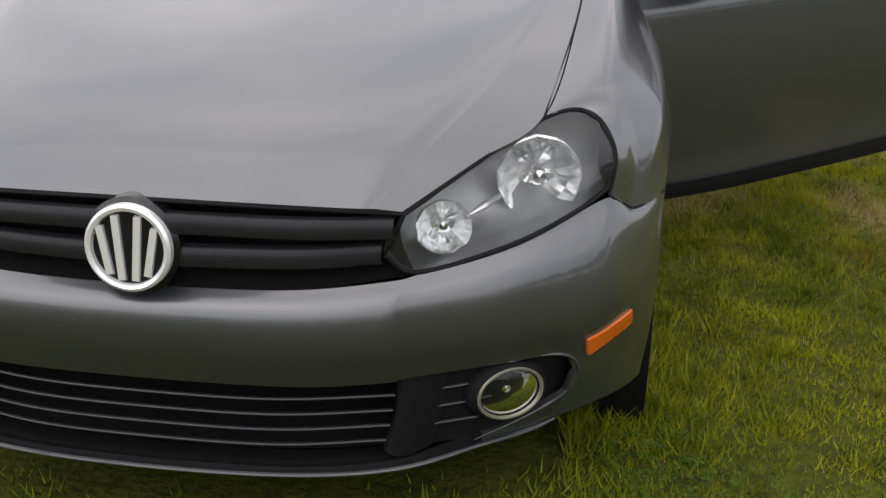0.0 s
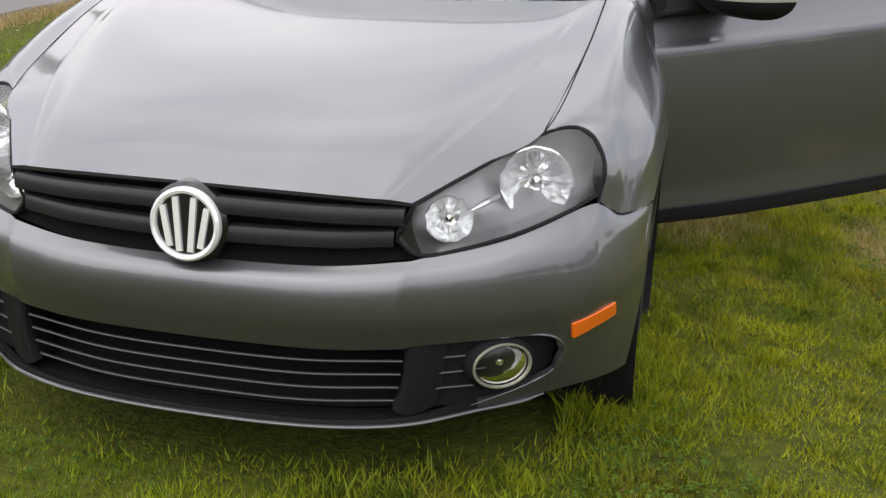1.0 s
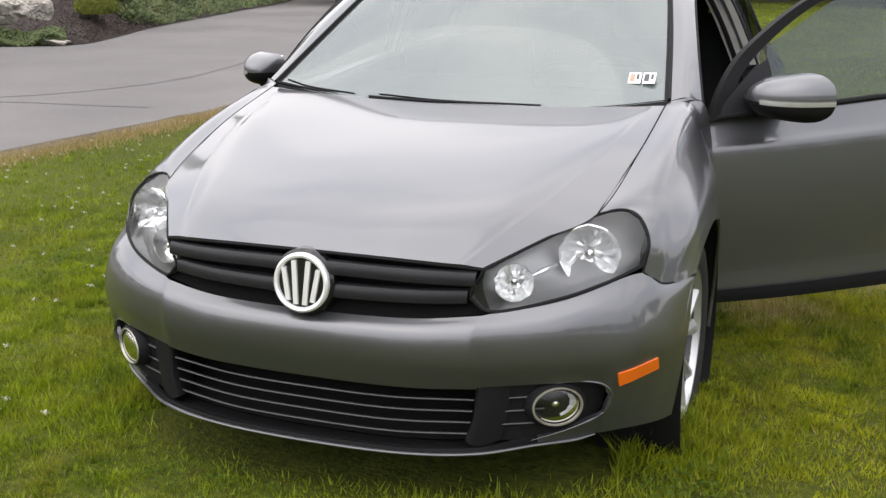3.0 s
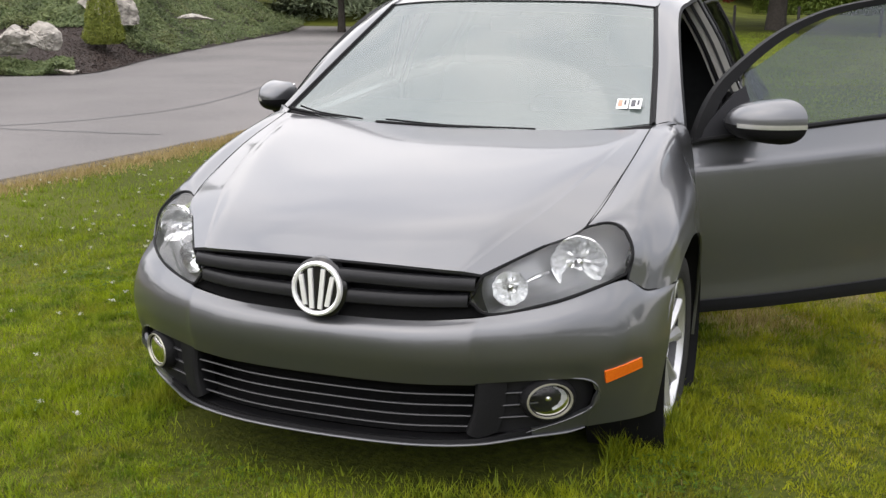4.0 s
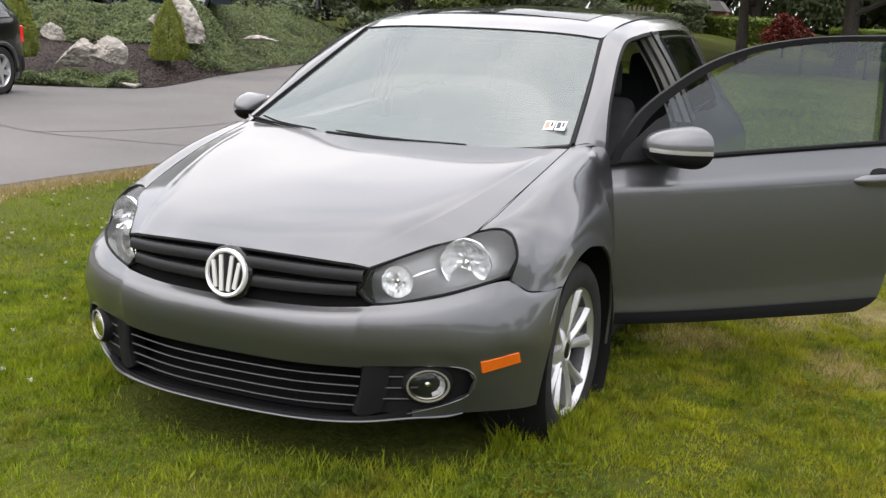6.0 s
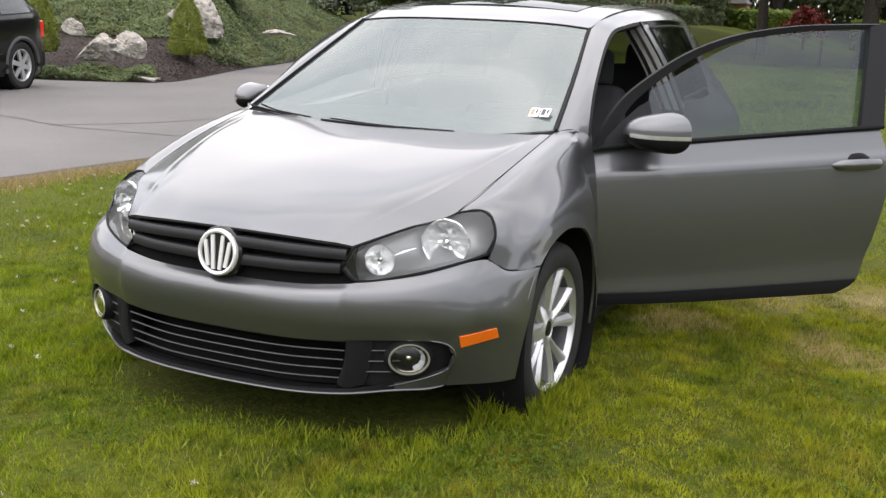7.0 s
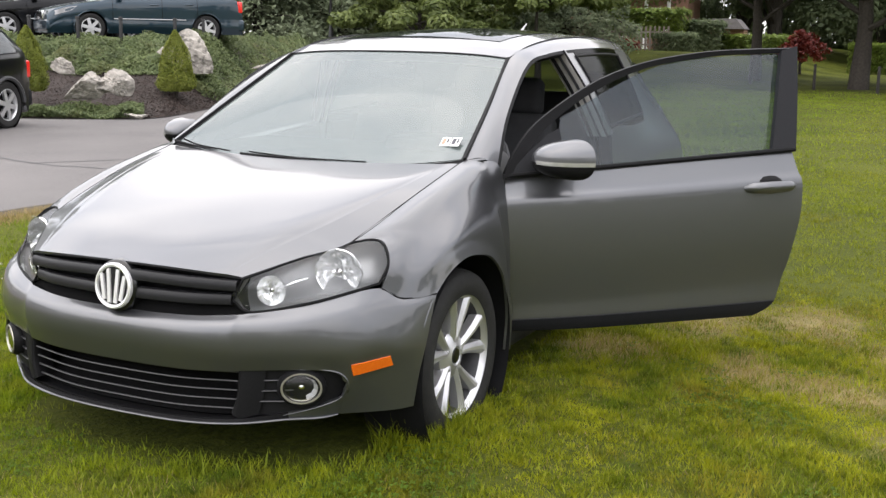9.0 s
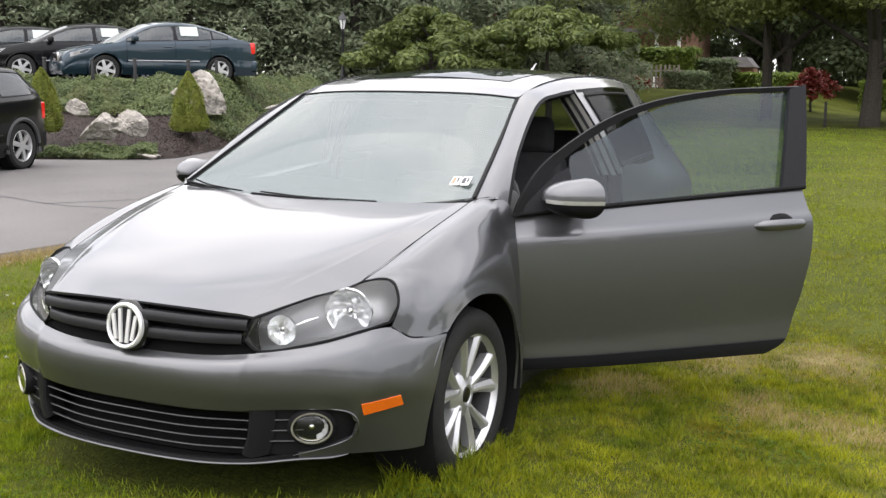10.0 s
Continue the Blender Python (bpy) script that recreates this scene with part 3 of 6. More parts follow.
# intake bars: five across the middle, three beside each fog lamp
for k in range(5):
    z = 0.396 - 0.030 * k
    w = 0.405 + 0.018 * (1 - k / 4)
    c = spline(sym([(0, 0.046, z - 0.012 * 0), (0.22, 0.054, z + 0.001), (w, 0.092, z + 0.006)]), 30)
    part("intake_slat", tube("intake_slat", c + [0, 0.006, 0], 0.0038, 8, 0.8), M_SLAT, bumper)
for s in (1, -1):
    part("intake_pillar", sheet("intake_pillar", loft([[(s * 0.424, 0.165, 0.408), (s * 0.418, 0.155, 0.33), (s * 0.402, 0.15, 0.268)], [(s * 0.428, 0.102, 0.409), (s * 0.424, 0.094, 0.33), (s * 0.405, 0.088, 0.268)], [(s * 0.448, 0.102, 0.411), (s * 0.446, 0.098, 0.33), (s * 0.432, 0.092, 0.258)], [(s * 0.50, 0.130, 0.415), (s * 0.492, 0.130, 0.33), (s * 0.475, 0.122, 0.268)]], 14, 14), 0.006, -s), M_BLACK, bumper)
    for k in range(3):
        z = 0.377 - 0.034 * k
        c = spline([(s * 0.475, 0.118, z), (s * 0.53, 0.142, z + 0.002), (s * (0.575 + 0.015 * (k == 2)), 0.168, z + 0.004)], 10)
        part("fog_slat", tube("fog_slat", c, 0.004, 8, 0.7), M_SLAT, bumper)

def facets(ob, depth):
    """Stepped flutes, flat-shaded, as in a faceted reflector."""
    me = ob.data
    for v in me.vertices:
        v.co += 0.07 * depth * noise.noise_vector(v.co * 70)
    for p in me.polygons:
        p.use_smooth = False
    return ob


# fog lamps
for s in (1, -1):
    part("pocket_rim", tube("pocket_rim", spline([(s * x, y, z) for x, y, z in [(0.55, 0.148, 0.266), (0.63, 0.204, 0.286), (0.692, 0.245, 0.313), (0.719, 0.253, 0.345), (0.720, 0.250, 0.378), (0.700, 0.235, 0.402), (0.66, 0.205, 0.414), (0.604, 0.161, 0.418)]], 40), 0.0035, 8, taper=[0.001, 0.003, 0.004, 0.004, 0.003, 0.001]), M_PAINT, bumper)
both("fog_pocket", loft([[(0.46, 0.118, 0.414), (0.54, 0.150, 0.416), (0.61, 0.182, 0.414), (0.675, 0.238, 0.406), (0.702, 0.276, 0.372)], [(0.45, 0.115, 0.262), (0.54, 0.155, 0.268), (0.61, 0.195, 0.275), (0.665, 0.244, 0.30), (0.696, 0.274, 0.332)]], 16, 8), M_BLACK, bumper, 0.01)
for s in (1, -1):
    m = Matrix.Translation((s * 0.609, 0.163, 0.358)) @ pose(0, 0, 0, 90, 0, 0) @ pose(0, 0, 0, 0, s * 32, 0) @ Matrix.Diagonal((1.24, 0.96, 1, 1))
    fog = part("fog_lamp", lathe("fog_lamp", [(0.001, -0.055), (0.03, -0.045), (0.043, -0.02), (0.046, 0.0), (0.054, 0.004), (0.062, -0.01), (0.062, -0.03)], 32, m), M_BLACK, bumper)
    part("fog_ring", lathe("fog_ring", [(0.0465, 0.0), (0.048, 0.006), (0.051, 0.006), (0.053, 0.001)], 32, m), mat("brass_ring", (0.32, 0.31, 0.26), 0.3, 0.6, grain=0.2, scale=60), fog, "thin metal ring round the fog lamp")
    flute = [[tuple(m @ Vector((s * q * math.cos(u), q * math.sin(u), h + 0.003 * (k % 2)))) for k, u in enumerate(np.linspace(-1.25, 1.25, 11))] for q, h in ((0.010, -0.044), (0.024, -0.036), (0.036, -0.016), (0.041, -0.004))]
    facets(part("fog_reflector", sheet("fog_reflector", np.array(flute if s > 0 else [q[::-1] for q in flute])), M_SATIN, fog), 0.02)
    part("fog_bulb", lathe("fog_bulb", [(0.0005, -0.012), (0.007, -0.014), (0.010, -0.022), (0.008, -0.04)], 16, m), M_CHROME, fog)
    part("fog_lens", lathe("fog_lens", [(0.0005, 0.008), (0.02, 0.0065), (0.036, 0.003), (0.0455, -0.002)], 32, m), M_FOGLENS, fog)

# side markers
g = loft([[(0.733, 0.283, 0.428), (0.772, 0.338, 0.434), (0.810, 0.400, 0.440)], [(0.735, 0.284, 0.392), (0.774, 0.340, 0.400), (0.811, 0.402, 0.407)]], 10, 5)
skin_pts = loft([sym(k_top), sym(k_rid), sym(k_mid), sym(k_low)], 96, 24).reshape(-1, 3)
for p in g.reshape(-1, 3):
    d2 = (skin_pts[:, 0] - p[0]) ** 2 + (skin_pts[:, 2] - p[2]) ** 2
    near4 = np.argsort(d2)[:12]
    wt = np.exp(-d2[near4] / 0.00025) + 1e-9
    p[1] = (skin_pts[near4, 1] * wt).sum() / wt.sum()
g = g - 0.006 * np.array([-0.83, 0.55, 0])
for q in (g, flip(g) + [0.007, 0.012, 0]):
    shell("side_marker", q, M_AMBER, bumper, 0.008, "orange side marker")

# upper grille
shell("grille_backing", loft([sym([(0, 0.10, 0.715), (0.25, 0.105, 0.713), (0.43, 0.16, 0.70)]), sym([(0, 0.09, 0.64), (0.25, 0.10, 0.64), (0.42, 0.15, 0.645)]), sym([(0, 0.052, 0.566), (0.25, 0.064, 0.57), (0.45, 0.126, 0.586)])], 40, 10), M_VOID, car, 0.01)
for z0, z1, hgt in ((0.682, 0.672, 0.019), (0.627, 0.628, 0.020)):
    prof = [(0, 0.040, z0), (0.12, 0.043, z0), (0.28, 0.062, (z0 + z1) / 2), (0.418 - 0.02 * (z0 < 0.65), 0.102, z1)]
    up = [(x, y + 0.016, z + hgt) for x, y, z in prof]
    lo = [(x, y + 0.016, z - hgt) for x, y, z in prof]
    mid2 = [(x, y, z + hgt * 0.72) for x, y, z in prof]
    mid3 = [(x, y - 0.004, z - hgt * 0.72) for x, y, z in prof]
    shell("grille_bar", loft([sym(up), sym(mid2), sym(mid3), sym(lo)], 50, 10), M_GRILLE, car, 0.008)
part("grille_edge", tube("grille_edge", spline(sym([(0, 0.056, 0.717), (0.2, 0.062, 0.714), (0.43, 0.117, 0.695)]), 40), 0.004, 6), M_BLACK, car)

# round badge: a ring over a dark disc with plain slanted bars
bm_ = Matrix.Translation((0, 0.026, 0.644)) @ pose(0, 0, 0, 90 - 6, 0, 0)
badge = part("badge", lathe("badge", [(0.0005, 0.0), (0.066, 0.0), (0.082, -0.012), (0.086, -0.03), (0.084, -0.05)], 48, bm_), M_GLOSSBLACK, car, "round chrome and black badge")
part("badge_ring", lathe("badge_ring", [(0.060, 0.001), (0.062, 0.008), (0.068, 0.010), (0.073, 0.006), (0.074, -0.004)], 48, bm_), M_SATIN, badge)
R = 0.063


def bar(a, b, w=0.0125):
    a, b = Vector((a[0] * R, a[1] * R, 0.001)), Vector((b[0] * R, b[1] * R, 0.001))
    d = (b - a).normalized()
    s = Vector((-d.y, d.x, 0)) * w / 2
    top = Vector((0, 0, 0.007))
    v = [a - s, a + s, b + s, b - s]
    v += [p + top - (p - (a + b) / 2).normalized() * 0.0015 for p in v]
    return raw("badge_bar", [bm_ @ p for p in v], [(4, 5, 6, 7), (0, 4, 7, 3), (1, 2, 6, 5), (0, 1, 5, 4), (3, 7, 6, 2)])


for a, b in (((-0.74, 0.56), (-0.50, -0.74)), ((-0.31, 0.86), (-0.18, -0.88)), ((0.31, 0.86), (0.18, -0.88)), ((0.74, 0.56), (0.50, -0.74))):
    part("badge_bar", bar(a, b), M_SATIN, badge)

# headlamps
t_top = [(0.432, 0.117, 0.695), (0.53, 0.270, 0.738), (0.628, 0.436, 0.774), (0.69, 0.484, 0.782), (0.732, 0.472, 0.768)]
t_mid = [(0.406, 0.101, 0.655), (0.53, 0.196, 0.682), (0.64, 0.312, 0.712), (0.72, 0.398, 0.728), (0.763, 0.437, 0.718)]
t_bot = [(0.402, 0.104, 0.626), (0.455, 0.126, 0.591), (0.60, 0.211, 0.616), (0.70, 0.311, 0.644), (0.753, 0.398, 0.661)]
rim_line = np.vstack([spline(t_top, 24), spline([t_top[-1], (0.763, 0.437, 0.718), t_bot[-1]], 8)[1:], spline(t_bot[::-1], 24)[1:], spline([t_bot[0], t_top[0]], 5)[1:-1]])
for s in (1, -1):
    k = np.array([s, 1, 1.0])
    lens_g = loft([t_top, t_mid, t_bot], 28, 14)
    off = lambda c, dx, dy, dz: [(x + dx, y + dy, z + dz) for x, y, z in c]
    house = loft([off(t_top, 0, 0.004, 0), off(t_top, -0.012, 0.085, -0.010), off(t_mid, -0.03, 0.13, 0), off(t_bot, -0.02, 0.10, 0.012), off(t_bot, -0.002, 0.006, 0.002)], 28, 20)
    if s < 0:
        lens_g, house = flip(lens_g), flip(house)
    lamp = shell("headlamp", house, M_LAMPBODY, car, 0.004, "clear headlamp with two round reflectors")
    end = house[:, np.argmin(np.abs(house[0, :, 0]))]
    part("lamp_end", sheet("lamp_end", np.stack([end[:10], end[::-1][:10]])), M_LAMPBODY, lamp)
    part("lens", facing("lens", lens_g, MID), M_LENS, lamp)
    part("lamp_seal", tube("lamp_seal", rim_line * k, 0.0045, 6, closed=True), M_BLACK, lamp)
    for (x, y, z), r in (((0.487, 0.186, 0.650), 0.047), ((0.634, 0.344, 0.692), 0.076)):
        m = Matrix.Translation((s * x, y, z)) @ pose(0, 0, 0, 90, 0, 0) @ pose(0, 0, 0, 0, s * 14, 0)
        bowl = [(r * 0.12, -r * 0.75), (r * 0.45, -r * 0.62), (r * 0.78, -r * 0.32), (r * 0.96, 0.0), (r * 1.0, 0.003), (r * 1.02, -0.006)]
        facets(part("reflector", lathe("reflector", bowl, 26, m), M_REFLECTOR, lamp), r)
        part("bulb", lathe("bulb", [(0.0005, -r * 0.05), (r * 0.16, -r * 0.1), (r * 0.2, -r * 0.3), (r * 0.14, -r * 0.7)], 14, m), M_CHROME, lamp)
    part("lamp_bridge", tube("lamp_bridge", spline([(s * 0.522, 0.206, 0.664), (s * 0.548, 0.232, 0.676), (s * 0.572, 0.262, 0.684)], 10), 0.007, 8, taper=[0.002, 0.008, 0.004]), M_REFLECTOR, lamp)

# shut lines
for s in (1, -1):
    k = np.array([s, 1, 1.0])
    part("bonnet_gap", tube("bonnet_gap", spline(seam[2:], 24) * k + [0, 0, -0.001], 0.0024, 6), M_BLACK, car)
    part("bumper_gap", tube("bumper_gap", spline(k_top[6:], 14) * k, 0.003, 6), M_BLACK, car)

# windscreen, cowl, pillars, roof
ws_b = [(0, 1.125, 0.930), (0.25, 1.133, 0.935), (0.48, 1.153, 0.950), (0.680, 1.190, 0.976)]
ws_m = [(0, 1.492, 1.162), (0.25, 1.500, 1.162), (0.46, 1.520, 1.160), (0.625, 1.552, 1.158)]
ws_t = [(0, 1.870, 1.364), (0.25, 1.876, 1.362), (0.42, 1.888, 1.355), (0.553, 1.905, 1.342)]
ws_g = loft([sym(ws_b), sym(ws_m), sym(ws_t)], 40, 20)
shell("windscreen", ws_g, M_SCREEN, car, 0.0).visible_shadow = False
band = lambda c, d, e: [(x, y + e, z + d) for x, y, z in c]
shell("cowl", loft([sym([(x * 0.98, y - 0.03, z - 0.04) for x, y, z in ws_b]), sym(band(ws_b, 0.004, 0.004))], 30, 4), M_BLACK, car, 0.02)
for s in (1, -1):
    k = np.array([s, 1, 1.0])
    edge_in = np.array([ws_b[-1], (0.622, 1.545, 1.155), ws_t[-1]])
    inner = spline(edge_in, 16)
    part("screen_seal", sheet("screen_seal", np.stack([inner * k + [0, -0.003, 0.002], (inner + [-0.014, 0.002, -0.001]) * k + [0, -0.003, 0.002]])), M_BLACK, car)
for s in (1, -1):
    part("screen_gutter", tube("screen_gutter", spline([(s * (x + 0.002), y - 0.004, z + 0.004) for x, y, z in [ws_b[-1], (0.622, 1.545, 1.155), ws_t[-1]]], 20), 0.006, 8), M_BLACK, car)
part("screen_seal", tube("screen_seal", spline(sym(ws_t), 30) + [0, 0, 0.001], 0.005, 6), M_BLACK, car)
p_in = [(0.683, 1.188, 0.976), (0.628, 1.54, 1.158), (0.557, 1.902, 1.343), (0.563, 2.15, 1.400), (0.568, 2.5, 1.432), (0.56, 3.0, 1.438), (0.525, 3.5, 1.412), (0.485, 3.78, 1.375)]
p_md = [(0.732, 1.238, 0.982), (0.672, 1.532, 1.152), (0.597, 1.908, 1.336), (0.607, 2.16, 1.385), (0.607, 2.5, 1.418), (0.598, 3.0, 1.424), (0.556, 3.5, 1.40), (0.51, 3.79, 1.365)]
p_out = [(0.772, 1.288, 0.940), (0.712, 1.52, 1.128), (0.640, 1.91, 1.318), (0.641, 2.16, 1.364), (0.643, 2.5, 1.382), (0.635, 3.0, 1.388), (0.588, 3.5, 1.365), (0.535, 3.80, 1.335)]
both("roof_pillar", loft([p_in, p_md, p_out], 56, 10), M_PAINT, car, 0.03)
both("wing_corner", loft([[(0.678, 1.145, 0.965), (0.706, 1.190, 0.971), (0.746, 1.241, 0.977)], [(0.682, 1.187, 0.974), (0.708, 1.208, 0.979), (0.742, 1.240, 0.984)]], 8, 5), M_PAINT, car, 0.006)
p_jam = [(x - 0.035, y + 0.01, z - 0.02) for x, y, z in p_out]
both("door_seal", loft([p_out[:5], p_jam[:5]], 40, 4), M_BLACK, car, 0.015)
r0 = [(0, 1.872, 1.367), (0, 2.12, 1.428), (0, 2.5, 1.466), (0, 3.0, 1.474), (0, 3.5, 1.452), (0, 3.82, 1.412)]
r1 = [(0.3, 1.880, 1.364), (0.3, 2.13, 1.421), (0.3, 2.5, 1.457), (0.3, 3.0, 1.464), (0.3, 3.5, 1.442), (0.29, 3.81, 1.405)]
r2 = [(0.557, 1.902, 1.343), (0.563, 2.15, 1.400), (0.568, 2.5, 1.432), (0.56, 3.0, 1.438), (0.525, 3.5, 1.412), (0.485, 3.78, 1.375)]
roof = shell("roof", loft([left(r2), left(r1), r0, r1, r2], 40, 24), M_PAINT, car, 0.02)
rg = loft([left(r1), r0, r1], 40, 12)[:, 8:22] + [0, 0, 0.006]
rg[..., 0] *= 1.38
rg[..., 2] -= 0.012 * (np.abs(rg[..., 0]) / 0.41) ** 2
shell("sunroof", rg, M_ROOFGLASS, roof, 0.006, "dark glass sunroof panel")
for s in (1, -1):
    part("roof_strip", tube("roof_strip", spline([(s * x, y, z + 0.002) for x, y, z in r2], 40), 0.003, 6), M_TRIM, roof)
part("roof_liner", sheet("roof_liner", loft([left(r2), left(r1), r0, r1, r2], 24, 12) - [0, 0, 0.045]), M_LINER, car)
part("aerial", tube("aerial", spline([(0, 3.40, 1.452), (0, 3.44, 1.472), (0, 3.475, 1.495), (0, 3.51, 1.515)], 12), 0.006, 8, taper=[0.015, 0.009, 0.005, 0.003]), M_HOUSING, roof)
# body side behind the doors, wrapped round the rear arches
q_out = [(0.866, 2.555, 0.24), (0.886, 2.555, 0.58), (0.838, 2.54, 0.985), (0.815, 3.0, 1.0), (0.80, 3.4, 1.02), (0.745, 3.85, 1.02), (0.70, 4.07, 0.93), (0.74, 4.13, 0.75), (0.76, 4.12, 0.5), (0.74, 4.05, 0.28)]
q_in = arch(AX_R, (190, 165, 135, 110, 90, 68, 48, 30, 10, -10))
q_mid = [(0.888, 0.5 * a[1] + 0.5 * b[1], 0.5 * a[2] + 0.5 * b[2]) for a, b in zip(q_out, q_in)]
q_mid = [(x - (0.03 if k in (6, 7, 8) else 0), y, z) for k, (x, y, z) in enumerate(q_mid)]
both("rear_quarter", loft([q_out, q_mid, q_in], 56, 16), M_PAINT, car, 0.012)
belt = [(0.838, 2.47, 0.982), (0.815, 2.95, 1.0), (0.80, 3.4, 1.02), (0.745, 3.85, 1.02)]
rail = [(0.642, 2.36, 1.378), (0.635, 2.88, 1.388), (0.588, 3.5, 1.365), (0.535, 3.80, 1.335)]
up = loft([belt, [(0.748, 2.42, 1.19), (0.735, 2.92, 1.205), (0.69, 3.45, 1.205), (0.625, 3.83, 1.185)], rail], 41, 13)
both("b_pillar", up[:, :4], M_PAINT, car, 0.04, "grey door pillar")
for s in (1, -1):
    part("pillar_seal", tube("pillar_seal", up[:, 0] * np.array([s, 1, 1.0]) + [0, -0.004, 0], 0.006, 6), M_BLACK, car)
in_x = np.array([-0.10, 0.025, -0.004])
both("pillar_jamb", np.stack([up[:, 0], up[:, 0] + in_x * 0.5, up[:, 0] + in_x]), M_LINER, car, 0.01, "pale cloth-covered door jamb")
low_j = spline(q_out[:3], 14)
both("pillar_jamb", np.stack([low_j, low_j + in_x * 0.5, low_j + in_x]), M_PAINT, car, 0.01)
for s in (1, -1):
    part("jamb_seal", tube("jamb_seal", (np.vstack([low_j, up[:, 0]]) + in_x * 0.8 + [0, -0.012, 0]) * np.array([s, 1, 1.0]), 0.010, 6), M_BLACK, car)
qg = both("quarter_window", up[:, 3:22], M_QUARTER, car, 0.0, "tinted rear side window")
for o in qg:
    o.visible_shadow = False
both("c_pillar", up[:, 21:], M_PAINT, car, 0.03)
for s in (1, -1):
    ring = np.vstack([up[1, 3:22], up[1:-1, 21], up[-2, 21:2:-1], up[-2:0:-1, 3]]) * np.array([s, 1, 1.0])
    part("window_trim", tube("window_trim", ring, 0.008, 6, closed=True), M_BLACK, car)
both("sill", loft([[(0.77, 1.25, 0.40), (0.80, 2.62, 0.40)], [(0.808, 1.25, 0.375), (0.850, 2.62, 0.37)], [(0.824, 1.25, 0.30), (0.862, 2.62, 0.30)], [(0.815, 1.25, 0.23), (0.855, 3.08, 0.23)], [(0.78, 1.25, 0.205), (0.78, 3.08, 0.205)]], 10, 14), M_TRIM, car, 0.02)
both("rear_arch_lip", np.stack([np.array(arch(AX_R, range(190, -12, -10), 0.874)), np.array(arch(AX_R, range(190, -12, -10), 0.82, ARCH - 0.004))]), M_PAINT, car, 0.006)
# tail
tail = loft([sym([(0, 3.83, 1.41), (0.29, 3.82, 1.403), (0.50, 3.79, 1.36)]), sym([(0, 3.93, 1.34), (0.3, 3.92, 1.335), (0.53, 3.85, 1.30)])], 30, 4)
shell("spoiler", tail, M_PAINT, car, 0.03)
rw = loft([sym([(0, 3.88, 1.33), (0.3, 3.87, 1.325), (0.57, 3.81, 1.30)]), sym([(0, 4.03, 1.02), (0.35, 4.01, 1.02), (0.70, 3.90, 1.01)])], 30, 8)
shell("rear_window", rw, M_DARKGLASS, car, 0.0).visible_shadow = False
hatch = loft([sym([(0, 4.03, 1.02), (0.35, 4.01, 1.02), (0.70, 3.90, 1.01)]), sym([(0, 4.12, 0.93), (0.4, 4.10, 0.93), (0.70, 4.06, 0.93)]), sym([(0, 4.17, 0.72), (0.4, 4.16, 0.72), (0.74, 4.12, 0.72)]), sym([(0, 4.20, 0.5), (0.4, 4.19, 0.5), (0.765, 4.12, 0.5)]), sym([(0, 4.14, 0.26), (0.4, 4.13, 0.26), (0.74, 4.05, 0.28)])], 36, 24)
shell("tailgate", hatch, M_PAINT, car, 0.012)
for s in (1, -1):
    g = loft([[(0.45, 4.125, 0.92), (0.70, 4.075, 0.925), (0.755, 3.95, 0.925)], [(0.47, 4.165, 0.79), (0.72, 4.12, 0.79), (0.785, 3.97, 0.80)]], 12, 6) + [0, 0.006, 0]
    shell("tail_lamp", g if s > 0 else flip(g), M_REDLAMP, car, 0.01)
part("floor_pan", block("floor_pan", (1.56, 2.9, 0.05), (0, 2.55, 0.23), 0.02), M_BLACK, car)
part("boot_floor", block("boot_floor", (1.2, 0.75, 0.05), (0, 3.75, 0.45), 0.02), M_BLACK, car)
part("bulkhead", block("bulkhead", (1.45, 0.05, 0.62), (0, 1.27, 0.60), 0.02), M_BLACK, car)
for s in (1, -1):
    for ax in (AX_F, AX_R):
        part("wheel_liner", lathe("wheel_liner", [(0.05, -0.13), (0.30, -0.13), (ARCH + 0.004, -0.12), (ARCH + 0.004, 0.115)], 40, Matrix.Translation((s * 0.745, ax, HUB)) @ pose(0, 0, 0, 0, s * 90, 0)), M_BLACK, car)

# wipers
for a, b, c in (((-0.655, 1.150, 0.982), (-0.55, 1.140, 0.969), (-0.42, 1.132, 0.957)), ((-0.30, 1.122, 0.951), (-0.05, 1.112, 0.948), (0.23, 1.120, 0.951))):
    wiper = part("wiper", tube("wiper", spline([a, b, c], 14), 0.004, 6, taper=[0.0065, 0.0045, 0.002]), M_BLACK, car)
    part("wiper_blade", tube("wiper_blade", spline([Vector(a) + Vector((0.03, 0.02, 0.008)), Vector(b) + Vector((0.02, 0.014, 0.002)), Vector(c) + Vector((0.06, 0.006, 0))], 14), 0.0022, 6, 1.6), M_BLACK, wiper)

# two inspection stickers inside the corner of the windscreen
up_ = Vector((-0.03, 0.597, 0.41)).normalized()
rt_ = Vector((0.985, -0.16, 0.05)).normalized()
nn_ = rt_.cross(up_).normalized()


def decal(cx, cz, w, h, lift, material, parent):
    o = Vector(min(ws_g.reshape(-1, 3), key=lambda p: abs(p[0] - 0.592) + abs(p[2] - 1.026))) + nn_ * lift + rt_ * cx + up_ * cz
    v = [o - rt_ * w / 2 - up_ * h / 2, o + rt_ * w / 2 - up_ * h / 2, o + rt_ * w / 2 + up_ * h / 2, o - rt_ * w / 2 + up_ * h / 2]
    v += [p - nn_ * 0.001 for p in v]
    return part("sticker" if parent is car else "sticker_print", raw("sticker", v, [(0, 1, 2, 3), (7, 6, 5, 4), (0, 4, 5, 1), (1, 5, 6, 2), (2, 6, 7, 3), (3, 7, 4, 0)]), material, parent, "small white inspection sticker" if parent is car else "")


